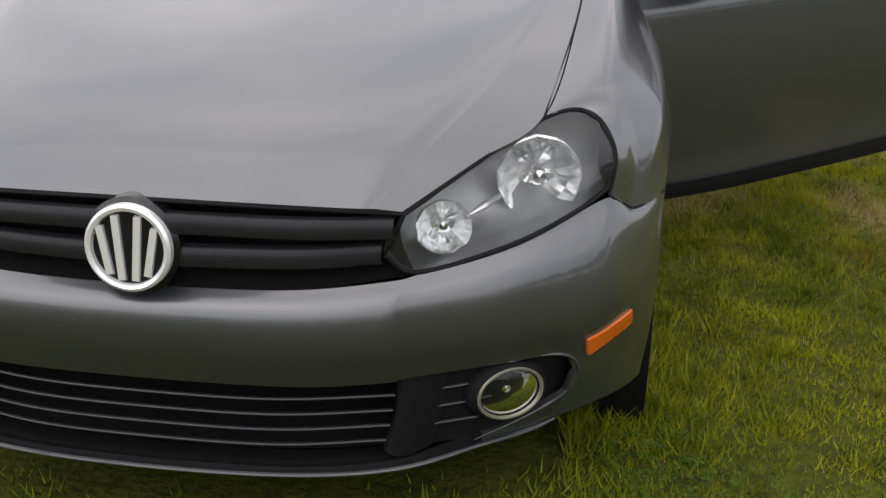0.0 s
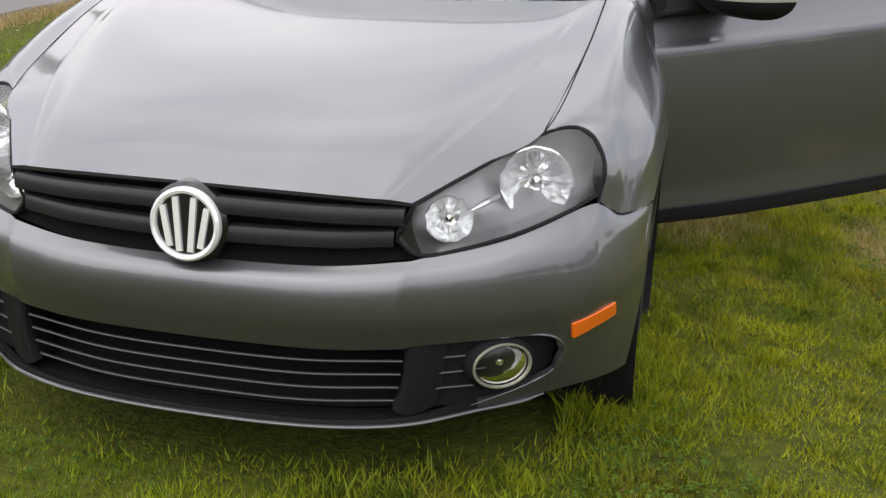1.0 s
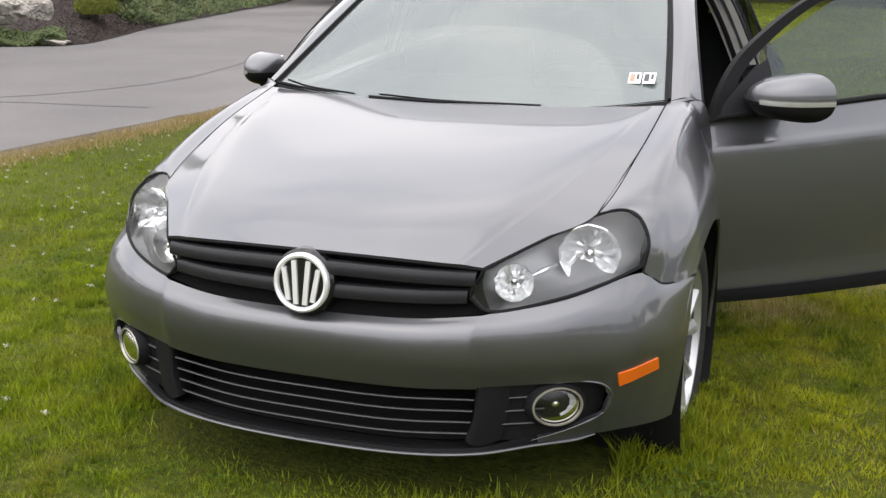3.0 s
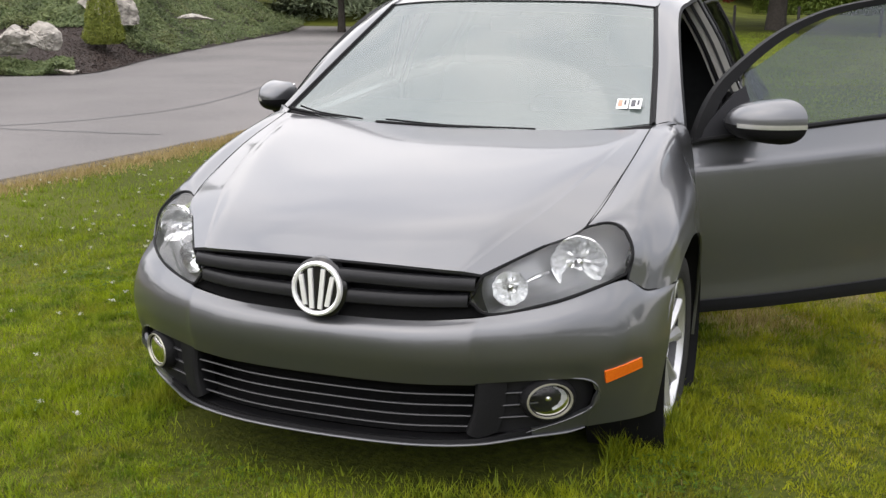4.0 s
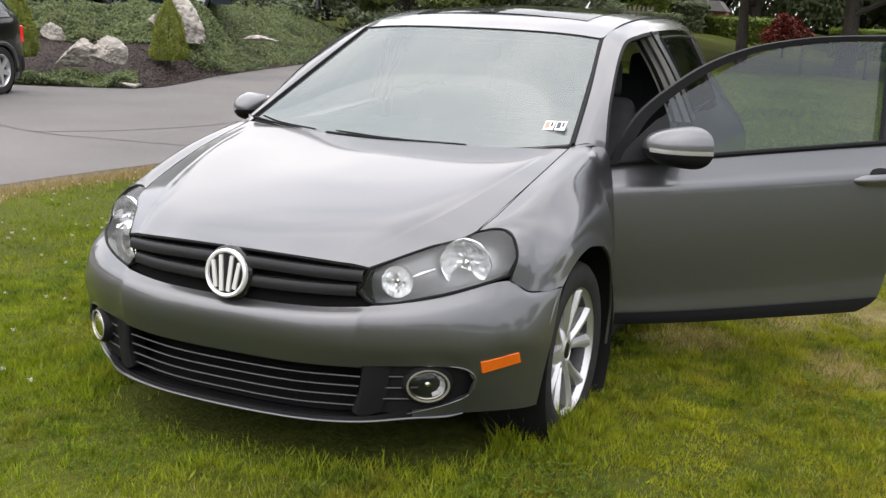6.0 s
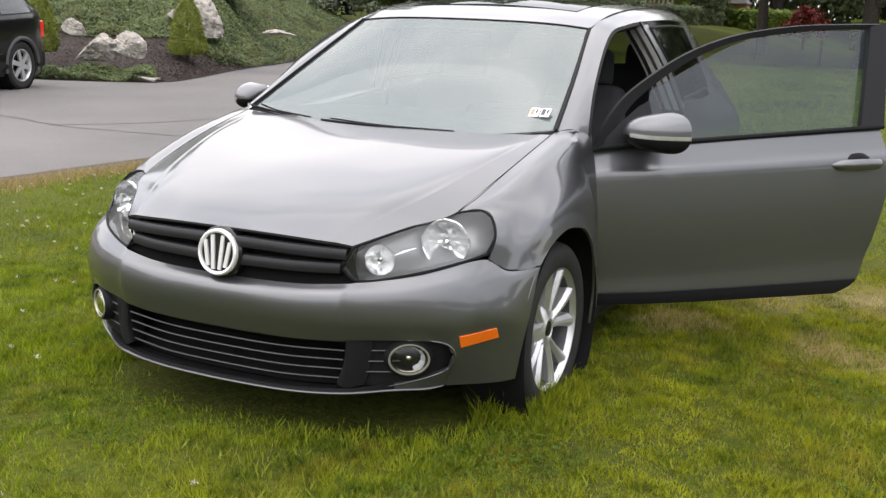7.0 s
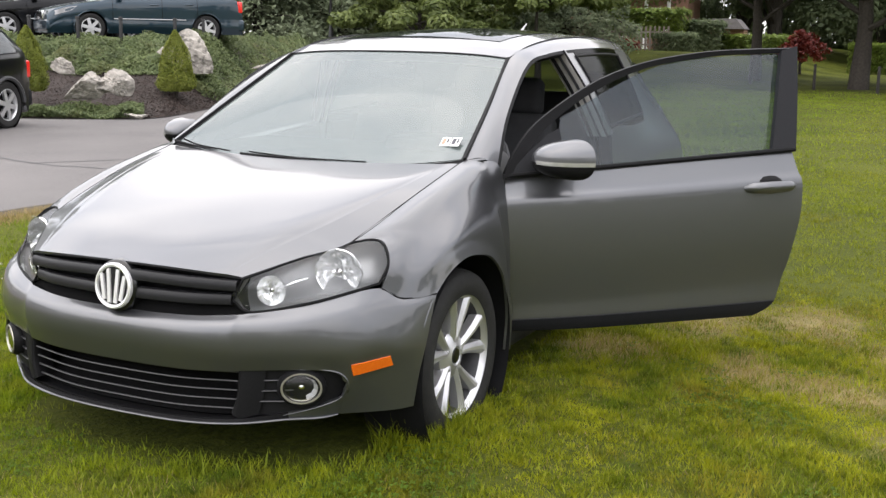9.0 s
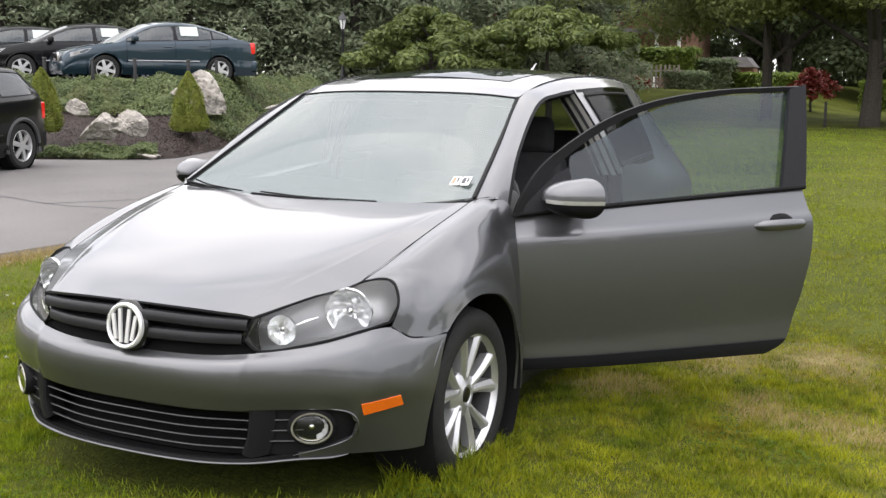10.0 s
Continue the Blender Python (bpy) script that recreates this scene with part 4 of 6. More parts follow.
for cx, ink in ((-0.026, M_REDINK), (0.028, M_INK)):
    st = decal(cx * 0.88, 0, 0.042, 0.052, 0.009, M_WHITE, car)
    decal(cx * 0.88 - 0.008, 0.001, 0.016, 0.034, 0.0105, ink, st)
    decal(cx * 0.88 + 0.010, 0.005, 0.008, 0.024, 0.0105, M_INK, st)

# cabin
part("dashboard", block("dashboard", (1.36, 0.55, 0.36), (0, 1.52, 0.79), 0.07, seg=4, top=0.94), M_CABIN, car)
part("instrument_hood", block("instrument_hood", (0.40, 0.25, 0.08), (0.36, 1.62, 0.985), 0.035, seg=3), M_CABIN, car)
sw = pose(0.36, 1.93, 0.86, 62, 0, 0)
ang = np.linspace(0, 2 * np.pi, 32, endpoint=False)
wheel_ = part("steering_wheel", tube("steering_wheel", [sw @ Vector((0.185 * math.cos(a), 0.185 * math.sin(a), 0)) for a in ang], 0.016, 8, closed=True), M_CABIN, car)
part("steering_hub", lathe("steering_hub", [(0.0005, 0.03), (0.05, 0.025), (0.075, 0.0), (0.06, -0.04)], 20, sw), M_CABIN, wheel_)
for a in (0, 180, 270):
    part("steering_spoke", tube("steering_spoke", [sw @ Vector((r * math.cos(radians(a)), r * math.sin(radians(a)), 0)) for r in (0.06, 0.12, 0.18)], 0.018, 6, 0.6), M_CABIN, wheel_)
for s in (1, -1):
    x = 0.34 * s
    seat = part("front_seat", block("front_seat", (0.52, 0.54, 0.18), (x, 2.14, 0.50), 0.06, seg=4), M_SEAT, car)
    part("seat_back", block("seat_back", (0.50, 0.15, 0.60), (0, 0, 0.27), 0.06, pose(x, 2.38, 0.52, -18, 0, 0), 4, 0.82), M_SEAT, seat)
    part("headrest", block("headrest", (0.25, 0.10, 0.18), (0, 0, 0), 0.045, pose(x, 2.60, 1.15, -14, 0, 0), 4, 0.9), M_SEAT, seat)
    part("seat_base", block("seat_base", (0.42, 0.5, 0.2), (x, 2.14, 0.34), 0.03), M_BLACK, seat)
part("rear_bench", block("rear_bench", (1.25, 0.52, 0.22), (0, 3.12, 0.53), 0.07, seg=4), M_SEAT, car)
part("bench_back", block("bench_back", (1.25, 0.16, 0.62), (0, 0, 0.3), 0.06, pose(0, 3.40, 0.55, -22, 0, 0), 4), M_SEAT, car)
for x in (-0.36, 0.36):
    part("headrest", block("headrest", (0.26, 0.10, 0.15), (0, 0, 0), 0.04, pose(x, 3.62, 1.17, -16, 0, 0), 3), M_SEAT, car)
part("rear_view_mirror", block("rear_view_mirror", (0.22, 0.03, 0.065), (0, 0, 0), 0.02, pose(0, 1.87, 1.275, -8, 0, 6), 3), M_BLACK, car)
for s in (1, -1):
    shell("rear_side_trim", loft([[(s * 0.76, 2.60, 0.30), (s * 0.76, 3.9, 0.30)], [(s * 0.78, 2.60, 0.97), (s * 0.72, 3.8, 1.0)]], 6, 6), M_CABIN, car, 0.01)


# wheels: the axle lies along x, the outer face looks along +x
AXLE = pose(0, 0, 0, 0, 90, 0)
tyre_me = lathe("tyre", [(0.222, 0.108), (0.236, 0.114), (0.262, 0.119), (0.290, 0.112), (0.305, 0.098), (0.311, 0.080), (0.3125, 0.045), (0.306, 0.043), (0.306, 0.033), (0.3135, 0.031), (0.314, 0.004), (0.307, 0.003), (0.307, -0.003), (0.314, -0.004), (0.3135, -0.031), (0.306, -0.033), (0.306, -0.043), (0.3125, -0.045), (0.309, -0.082), (0.290, -0.110), (0.25, -0.115), (0.222, -0.104)], 72, AXLE)
barrel_me = lathe("rim_barrel", [(0.19, -0.10), (0.198, -0.02), (0.200, 0.055), (0.2085, 0.086)], 60, AXLE)
rim_me = lathe("rim", [(0.208, 0.085), (0.217, 0.099), (0.226, 0.108), (0.231, 0.107), (0.231, 0.100)], 72, AXLE)
hub_me = lathe("hub", [(0.0005, 0.080), (0.03, 0.081), (0.034, 0.084), (0.036, 0.086), (0.05, 0.080), (0.075, 0.074), (0.088, 0.062), (0.09, 0.03)], 40, AXLE)
cap_me = lathe("hub_cap", [(0.0005, 0.0885), (0.02, 0.088), (0.027, 0.086), (0.029, 0.080)], 30, AXLE)
disc_me = lathe("brake_disc", [(0.05, 0.0), (0.14, 0.004), (0.142, -0.01), (0.05, -0.012)], 40, AXLE)


def spoke(a0, a1):
    """A ridged spoke from the hub to the rim, leaning from a0 to a1 degrees."""
    v, f = [], []
    rows = [(0.050, 0.017, 0.080, 0.03), (0.105, 0.0180, 0.088, 0.04), (0.155, 0.0225, 0.094, 0.05), (0.205, 0.0275, 0.098, 0.055), (0.219, 0.030, 0.100, 0.06)]
    for k, (r, w, top, low) in enumerate(rows):
        a = radians(a0 + (a1 - a0) * k / 4)
        d, e = Vector((math.cos(a), math.sin(a), 0)), Vector((-math.sin(a), math.cos(a), 0))
        for u, h in ((-1, low), (-0.92, top - 0.012), (-0.25, top), (0.25, top - 0.001), (0.92, top - 0.014), (1, low)):
            v.append(AXLE @ (d * r + e * w * u + Vector((0, 0, h))))
    for k in range(4):
        for j in range(5):
            f.append((k * 6 + j, k * 6 + j + 1, k * 6 + j + 7, k * 6 + j + 6))
    return raw("spoke", v, f, 25)


spokes_me = [spoke(90 + 72 * k + o, 90 + 72 * k + o * 1.75) for k in range(5) for o in (-10.0, 10.0)]
bolts_me = [lathe("wheel_bolt", [(0.0005, 0.078), (0.008, 0.078), (0.010, 0.074), (0.011, 0.06)], 10, AXLE @ Matrix.Translation((0.056 * math.cos(radians(90 + 72 * k)), 0.056 * math.sin(radians(90 + 72 * k)), 0.004))) for k in range(5)]
# short tread blocks across the shoulder
tb, tf = [], []
for k in range(84):
    a = 2 * math.pi * k / 84
    for s in (1, -1):
        i = len(tb)
        for da, h, r in ((-0.012, 0.052, 0.3125), (0.022, 0.052, 0.3125), (0.012, 0.100, 0.300), (-0.022, 0.100, 0.300)):
            for dr in (0, 0.0045):
                tb.append(AXLE @ Vector(((r + dr) * math.cos(a + da), (r + dr) * math.sin(a + da), s * h)))
        tf += [(i + 1, i + 3, i + 5, i + 7), (i, i + 1, i + 7, i + 6), (i + 2, i + 4, i + 5, i + 3), (i, i + 2, i + 3, i + 1), (i + 4, i + 6, i + 7, i + 5)]
half_t = [[f for k, f in enumerate(tf) if k // 5 % 2 == q] for q in (0, 1)]


def compact(name, v, f):
    used = sorted({i for q in f for i in q})
    at_ = {i: k for k, i in enumerate(used)}
    return raw(name, [v[i] for i in used], [tuple(at_[i] for i in q) for q in f])


tread_me = [compact("tread", tb, f) for f in half_t]
for s in (1, -1):
    for ax in (AX_F, AX_R):
        wheel = part("wheel", tyre_me, M_RUBBER, car, "black tyre on a ten-spoke alloy wheel")
        wheel.matrix_basis = pose(s * (0.722 if ax == AX_F else 0.755), ax, HUB, 0, 0, (0 if s > 0 else 180) - (1 if ax == AX_F else 0)) @ pose(0, 0, 0, 11 if ax == AX_F else 40, 0, 0)
        for me in tread_me:
            tagged(part("tread", me, M_RUBBER, wheel), kind="stuff")
        part("rim", rim_me, M_ALLOY, wheel)
        part("rim_barrel", barrel_me, M_BARREL, wheel)
        part("hub", hub_me, M_ALLOY, wheel)
        part("hub_cap", cap_me, M_GLOSSBLACK, wheel)
        part("brake_disc", disc_me, mat("cast_iron", (0.16, 0.15, 0.14), 0.5, 0.8, grain=0.4, scale=50) if s > 0 and ax == AX_F else disc_me.materials[0], wheel)
        for me in spokes_me:
            part("spoke", me, M_ALLOY, wheel)
        for me in bolts_me:
            part("wheel_bolt", me, M_HOUSING, wheel)


# doors: built shut, about their hinges
PIV = np.array([0.80, 1.36, 0.0])


def door(s, swing):
    def loc(g):
        g = np.array(g, float) - PIV
        if s < 0:
            g = g.copy()
            g[..., 0] *= -1
        return g

    def skin(name, g, material, parent, thick=0.01, label=""):
        g = np.array(g)
        if s < 0:
            g = g[:, ::-1]
        return part(name, sheet(name, g, thick, 1), material, parent, label)

    row = lambda x, a0, a1, z0, z1=None: [(x - 0.034, 1.316 + a0, z0), (x, 1.316 + a0 + (a1 - a0) * 0.3, z0 + ((z1 or z0) - z0) * 0.3), (x + 0.002, 1.316 + a0 + (a1 - a0) * 0.7, z0 + ((z1 or z0) - z0) * 0.7), (x - 0.006, 1.316 + a1, z1 or z0)]
    rows = [row(0.864, 0.030, 1.080, 0.298, 0.340), row(0.871, 0.022, 1.142, 0.335, 0.388), row(0.8705, 0.020, 1.160, 0.372, 0.440), row(0.871, 0.020, 1.172, 0.405, 0.490),
            row(0.877, 0.020, 1.192, 0.48, 0.56), row(0.884, 0.020, 1.210, 0.58, 0.65), row(0.886, 0.020, 1.226, 0.68, 0.745), row(0.884, 0.020, 1.230, 0.76, 0.83),
            row(0.879, 0.020, 1.226, 0.812, 0.890), row(0.862, 0.020, 1.214, 0.838, 0.925), row(0.832, 0.020, 1.198, 0.905, 1.000)]
    d = skin("left_door" if s > 0 else "right_door", loc(loft(rows, 40, 44)), M_PAINT, car, 0.05, "grey door standing wide open" if swing else "grey door, shut")
    d.matrix_basis = pose(s * PIV[0], PIV[1], PIV[2], 0, 0, -s * swing)
    skin("lower_trim", loc(loft([row(0.860, 0.034, 1.062, 0.290, 0.330), row(0.872, 0.026, 1.115, 0.312, 0.362), row(0.879, 0.022, 1.143, 0.338, 0.394)], 30, 6)), M_TRIM, d, 0.02)
    lean = lambda z: 0.826 - 0.40 * (z - 0.95) - 0.10 * max(0, z - 1.2) ** 2
    tuck = 0.0 if swing else 0.075
    wp = lambda a, z, o=0.0: (lean(z) + o - 0.3 * tuck, 1.316 + a + tuck * min(1, max(0, (z - 0.93) / 0.1)), z)
    outer = [(0.0, 0.903), (0.055, 1.0), (0.14, 1.10), (0.28, 1.198), (0.415, 1.272), (0.55, 1.323), (0.69, 1.358), (0.90, 1.388), (1.115, 1.400), (1.268, 1.405)]
    inner = [(0.06, 0.912), (0.10, 0.985), (0.176, 1.078), (0.307, 1.175), (0.437, 1.249), (0.564, 1.301), (0.70, 1.337), (0.905, 1.368), (1.10, 1.381), (1.235, 1.385)]
    fr = skin("window_frame", loc(loft([[wp(*p) for p in inner], [wp(*p, 0.010) for p in outer]], 48, 4)), M_BLACK, d, 0.03, "black window frame")
    skin("pillar_cover", loc(loft([[wp(1.110, 1.000), wp(1.155, 1.19), wp(1.200, 1.384)], [wp(1.212, 1.004), wp(1.244, 1.20), wp(1.272, 1.404)]], 12, 4)) + [0, 0, 0], M_TRIM, d, 0.03, "matt black pillar cover")
    skin("mirror_sail", loc(loft([[wp(0.02, 0.912, 0.004), wp(0.10, 0.918, 0.004), wp(0.24, 0.925, 0.004)], [wp(0.10, 0.99, 0.004), wp(0.15, 1.00, 0.004), wp(0.25, 1.01, 0.004)], [wp(0.20, 1.07, 0.004), wp(0.215, 1.075, 0.004), wp(0.24, 1.09, 0.004)]], 8, 8)), M_TRIM, d, 0.02)
    pane = loc(loft([[wp(0.20, 0.915, -0.006), wp(0.65, 0.955, -0.006), wp(1.13, 0.990, -0.006)], [wp(0.225, 1.0, -0.006), wp(0.70, 1.15, -0.002), wp(1.17, 1.19, -0.006)], [wp(0.25, 1.128, -0.006), wp(0.70, 1.335, -0.006), wp(1.21, 1.384, -0.006)]], 24, 14))
    skin("window_glass", pane, M_SIDEGLASS, d, 0.0, "tinted door glass, wound up").visible_shadow = False
    bl = [(0.838, 1.316 + a, 0.905 + 0.083 * a + 0.004) for a in np.linspace(0.0, 1.205, 20)]
    part("belt_moulding", tube("belt_moulding", loc(bl), 0.010, 8), M_BLACK, d)
    skin("inner_panel", loc(loft([[(0.78, 1.36, 0.35), (0.78, 2.40, 0.37)], [(0.785, 1.36, 0.9), (0.785, 2.48, 0.96)]], 8, 8)), M_CABIN, d, 0.02)
    # outside mirror
    mm = Matrix.Translation(loc((0.932 if s > 0 else 0.905, 1.540, 0.985))) @ Matrix.Diagonal((s, 1, 1, 1))
    nu, nv = 28, 20
    back_y = 0.076 if s > 0 else 0.02

    def pod(lo, hi, grow=0.0):
        """Part of the rounded mirror body between two heights; its back is cut flat."""
        g = np.zeros((nv, nu, 3))
        for i in range(nv):
            for j in range(nu):
                t = math.pi * (j / (nu - 1))
                h = lo + (hi - lo) * i / (nv - 1)
                r = max(0.0, 1 - abs(h) ** 2.4) ** 0.5
                x = -math.cos(t) * ((0.150 if s > 0 else 0.072) + grow) * (0.45 + 0.55 * r) * (1 - 0.10 * (h > 0) * h)
                y = -math.sin(t) ** 0.75 * (back_y + 0.130 + grow) * r + back_y * (0.25 + 0.75 * r)
                z = h * ((0.072 if s > 0 else 0.060) + grow) + 0.012 * (h > 0) * (x / 0.1)
                g[i, j] = mm @ Vector((x, y - 0.05 * x, z))
        return g
    skin("mirror_cap", pod(-0.10, 0.995), M_PAINT, d, 0.004, "grey mirror cap with a clear indicator strip")
    skin("mirror_base", pod(-0.995, -0.10, 0.001), M_BLACK, d, 0.004)
    strip = pod(-0.20, 0.0, 0.0025)[:, 16:28]
    skin("indicator", strip, mat("clear_plastic", (0.33, 0.33, 0.31), 0.2, 0.3, coat=0.6, grain=0.2, scale=50) if s > 0 else bpy.data.materials["clear_plastic"], d, 0.002)
    part("mirror_arm", block("mirror_arm", (0.12, 0.07, 0.045), (0, 0, 0), 0.018, Matrix.Translation(loc((0.865, 1.52, 0.935))) @ pose(0, 0, 0, 0, -s * 8, 0), 3), M_BLACK, d)
    part("mirror_glass", block("mirror_glass", (0.22 if s > 0 else 0.12, 0.006, 0.095 if s > 0 else 0.09), (0, 0, 0), 0.003, Matrix.Translation(loc((0.936 if s > 0 else 0.912, 1.606 if s > 0 else 1.557, 0.988))) @ pose(0, 0, 0, 0, 0, -s * 8), 1), M_CHROME, d)
    # handle over a black swelling that stands in for the shade of its shallow cup
    hx = lambda a, z, o: (0.870 + o, 1.316 + 0.978 + (a - 1.08) * 0.89, z + 0.018)
    part("handle_cup_shade", tube("handle_cup_shade", loc(spline([hx(1.15, 0.853, -0.004), hx(1.205, 0.857, 0.000), hx(1.26, 0.860, -0.004)], 12)), 0.024, 12, 1.35, taper=[0.012, 0.022, 0.024, 0.022, 0.012]), M_BLACK, d)
    part("door_handle", tube("door_handle", loc(spline([hx(1.08, 0.838, 0.004), hx(1.12, 0.843, 0.026), hx(1.20, 0.848, 0.036), hx(1.285, 0.850, 0.026), hx(1.325, 0.849, 0.004)], 24)), 0.010, 10, 1.3, taper=[0.007, 0.0165, 0.018, 0.0165, 0.007]), M_PAINT, d)
    part("handle_lip", tube("handle_lip", loc(spline([hx(1.155, 0.822, -0.003), hx(1.205, 0.820, 0.003), hx(1.255, 0.824, -0.003)], 14)), 0.009, 10), M_PAINT, d)
    return d


door(1, 54.0)
door(-1, 0)

# ---- ground: one sheet to the horizon ----
def axis_lines(lo, hi, step):
    near = np.arange(lo, hi + 0.01, step)
    far = np.array([3, 8, 20, 50, 130, 400, 1000, 2500.0])
    return np.concatenate([lo - far[::-1], near, hi + far])


gx, gy = axis_lines(-14, 14, 0.5), axis_lines(-8, 60, 0.5)
gg = np.zeros((len(gy), len(gx), 3))
gg[..., 0], gg[..., 1] = np.meshgrid(gx, gy)


def ease(q):
    q = np.clip(q, 0, 1)
    return q * q * (3 - 2 * q)


def lie(x, y):
    """Height of the lawn: gently uneven, a little higher where the car stands."""
    return -0.02 + 0.012 * np.sin(x * 1.3) * np.sin(y * 0.9 + 1) + 1.0 * ease((y - 30) / 14) * ease((-x - 3) / 6) + 0.088 * np.exp(-((x / 2.3) ** 2 + ((y - 1.2) / 3.2) ** 2) ** 2)


gg[..., 2] = lie(gg[..., 0], gg[..., 1])
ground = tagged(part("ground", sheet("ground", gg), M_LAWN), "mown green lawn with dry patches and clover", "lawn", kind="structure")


def slab(name, pts, z, material, thick=0.05):
    bm = bmesh.new()
    f = bm.faces.new([bm.verts.new((x, y, z)) for x, y in pts])
    ex = bmesh.ops.extrude_face_region(bm, geom=[f])
    bmesh.ops.translate(bm, vec=(0, 0, -thick), verts=[v for v in ex["geom"] if isinstance(v, bmesh.types.BMVert)])
    bmesh.ops.triangulate(bm, faces=bm.faces[:])
    return part(name, bm, material)


edge_pts = spline([(-4.9, -14, 0), (-4.75, -4, 0), (-4.62, 2, 0), (-4.52, 4.2, 0), (-4.36, 5.8, 0), (-4.3, 7, 0), (-4.7, 10, 0), (-6.2, 16, 0), (-9.5, 26, 0), (-15, 38, 0), (-24, 52, 0)], 90)
wob = np.array([[0.05 * noise.noise((p[1] * 1.7, 3, 0)) + 0.02 * noise.noise((p[1] * 8, 9, 0)), 0, 0] for p in edge_pts])
edge_pts = edge_pts + wob
drive = slab("driveway", [(x, y) for x, y, _ in edge_pts] + [(-30, 56), (-90, 56), (-90, -14)], 0.018, M_ASPHALT)
tagged(drive, "grey asphalt driveway with sealed cracks", "driveway", kind="structure")
rim_in = edge_pts[:60] + [-0.02, 0, 0.020]
rim_out = np.array([[x + 0.09 + 0.06 * noise.noise((y * 2.1, 0, 5)), y, -0.012] for x, y, _ in edge_pts[:60]])
tagged(part("drive_edge", sheet("drive_edge", np.stack([rim_in, 0.5 * (rim_in + rim_out), rim_out])), M_DRYSOIL), "brown soil strip along the driveway edge, darkened for the asphalt's shadow", "soil", kind="structure")


def seam_line(name, pts, w):
    c = spline([(x, y, 0.021) for x, y in pts], 40)
    j = np.array([[0.03 * noise.noise((p[0] * 3, p[1] * 3, 1)), 0.05 * noise.noise((p[0] * 3, p[1] * 3, 7)), 0] for p in c])
    c = c + j
    n = np.cross(np.gradient(c, axis=0), [0, 0, 1.0])
    n /= np.linalg.norm(n, axis=1, keepdims=True)
    return part(name, sheet(name, np.stack([c - n * w, c + n * w])), M_CRACK, drive)


seam_line("crack_seal", [(-11.5, 7.6), (-9.0, 6.9), (-7.9, 6.63), (-6.7, 6.32), (-5.98, 6.36), (-4.9, 6.5)], 0.022)
seam_line("crack_seal", [(-6.9, 6.3), (-6.2, 7.4), (-6.0, 9.0), (-6.6, 12)], 0.018)

# ---- planted bank beside the driveway ----
foot = [(-34, 2, 0), (-20, 7.6, 0), (-14, 10.1, 0), (-12, 10.95, 0), (-10.75, 11.55, 0), (-10.15, 12.25, 0), (-10.45, 13.5, 0), (-11.5, 16.4, 0), (-13.1, 22.2, 0), (-14.7, 28, 0), (-19, 38, 0)]
crest = [(-40, 10, 0), (-26, 13.5, 0), (-18.5, 15.2, 0), (-16.5, 16.0, 0), (-15.0, 16.8, 0), (-14.3, 17.6, 0), (-14.2, 18.4, 0), (-14.6, 20, 0), (-17, 25, 0), (-19.5, 31, 0), (-25, 40, 0)]
NB = 100
fa, cr = spline(foot, NB), spline(crest, NB)
bank_g = np.zeros((26, NB, 3))
for i in range(26):
    v = i / 25
    bank_g[i] = fa * (1 - v) + cr * v
    rise = 1.2 * (0.25 * v + 0.75 * (v * v * (3 - 2 * v)))
    for j in range(NB):
        p = bank_g[i, j]
        bank_g[i, j, 2] = 0.03 + rise + 0.09 * math.sin(math.pi * v) * noise.noise((p[0] * 0.8, p[1] * 0.8, 0)) + 0.015 * noise.noise((p[0] * 5, p[1] * 5, 2)) * (v > 0)
bank = tagged(part("bank", sheet("bank", bank_g), M_MULCH), "sloping bank of dark bark mulch beside the driveway", "flower bed", kind="structure")
upper = slab("upper_lot", [(x, y) for x, y, _ in cr] + [(-40, 60), (-90, 60), (-90, 10)], 1.22, M_ASPHALT, 0.3)
tagged(upper, "upper asphalt parking area behind the bank", "car park", kind="structure")


def bank_point(u, v):
    i, j = min(24.999, v * 25), min(NB - 1.001, u * (NB - 1))
    a, b = int(i), int(j)
    s, t = i - a, j - b
    return (bank_g[a, b] * (1 - s) * (1 - t) + bank_g[a + 1, b] * s * (1 - t) + bank_g[a, b + 1] * (1 - s) * t + bank_g[a + 1, b + 1] * s * t)


# ---- small leaves and blades, many in one mesh ----
def cards(name, pos, nrm, size, aspect=1.0, rng=None, fold=0.25):
    """Small bent leaves at the given places, facing roughly along nrm."""
    n = len(pos)
    rng = rng or np.random.default_rng(1)
    d = rng.normal(size=(n, 3))
    nrm = nrm / np.maximum(np.linalg.norm(nrm, axis=1, keepdims=True), 1e-9)
    u = np.cross(nrm, d)
    u /= np.maximum(np.linalg.norm(u, axis=1, keepdims=True), 1e-9)
    w = np.cross(nrm, u)
    s = (size * rng.uniform(0.6, 1.35, n))[:, None]
    a = pos - u * s * 0.5
    b = pos + u * s * 0.5
    l = pos + w * s * 0.28 * aspect + nrm * s * fold * 0.5
    r = pos - w * s * 0.28 * aspect + nrm * s * fold * 0.5
    v = np.stack([a, r, b, l], 1).reshape(-1, 3)
    me = bpy.data.meshes.new(name)
    me.vertices.add(4 * n)
    me.vertices.foreach_set("co", v.ravel().astype(np.float32))
    me.loops.add(4 * n)
    me.loops.foreach_set("vertex_index", np.arange(4 * n, dtype=np.int32))
    me.polygons.add(n)
    me.polygons.foreach_set("loop_start", np.arange(0, 4 * n, 4, dtype=np.int32))
    me.update(calc_edges=True)
    return me


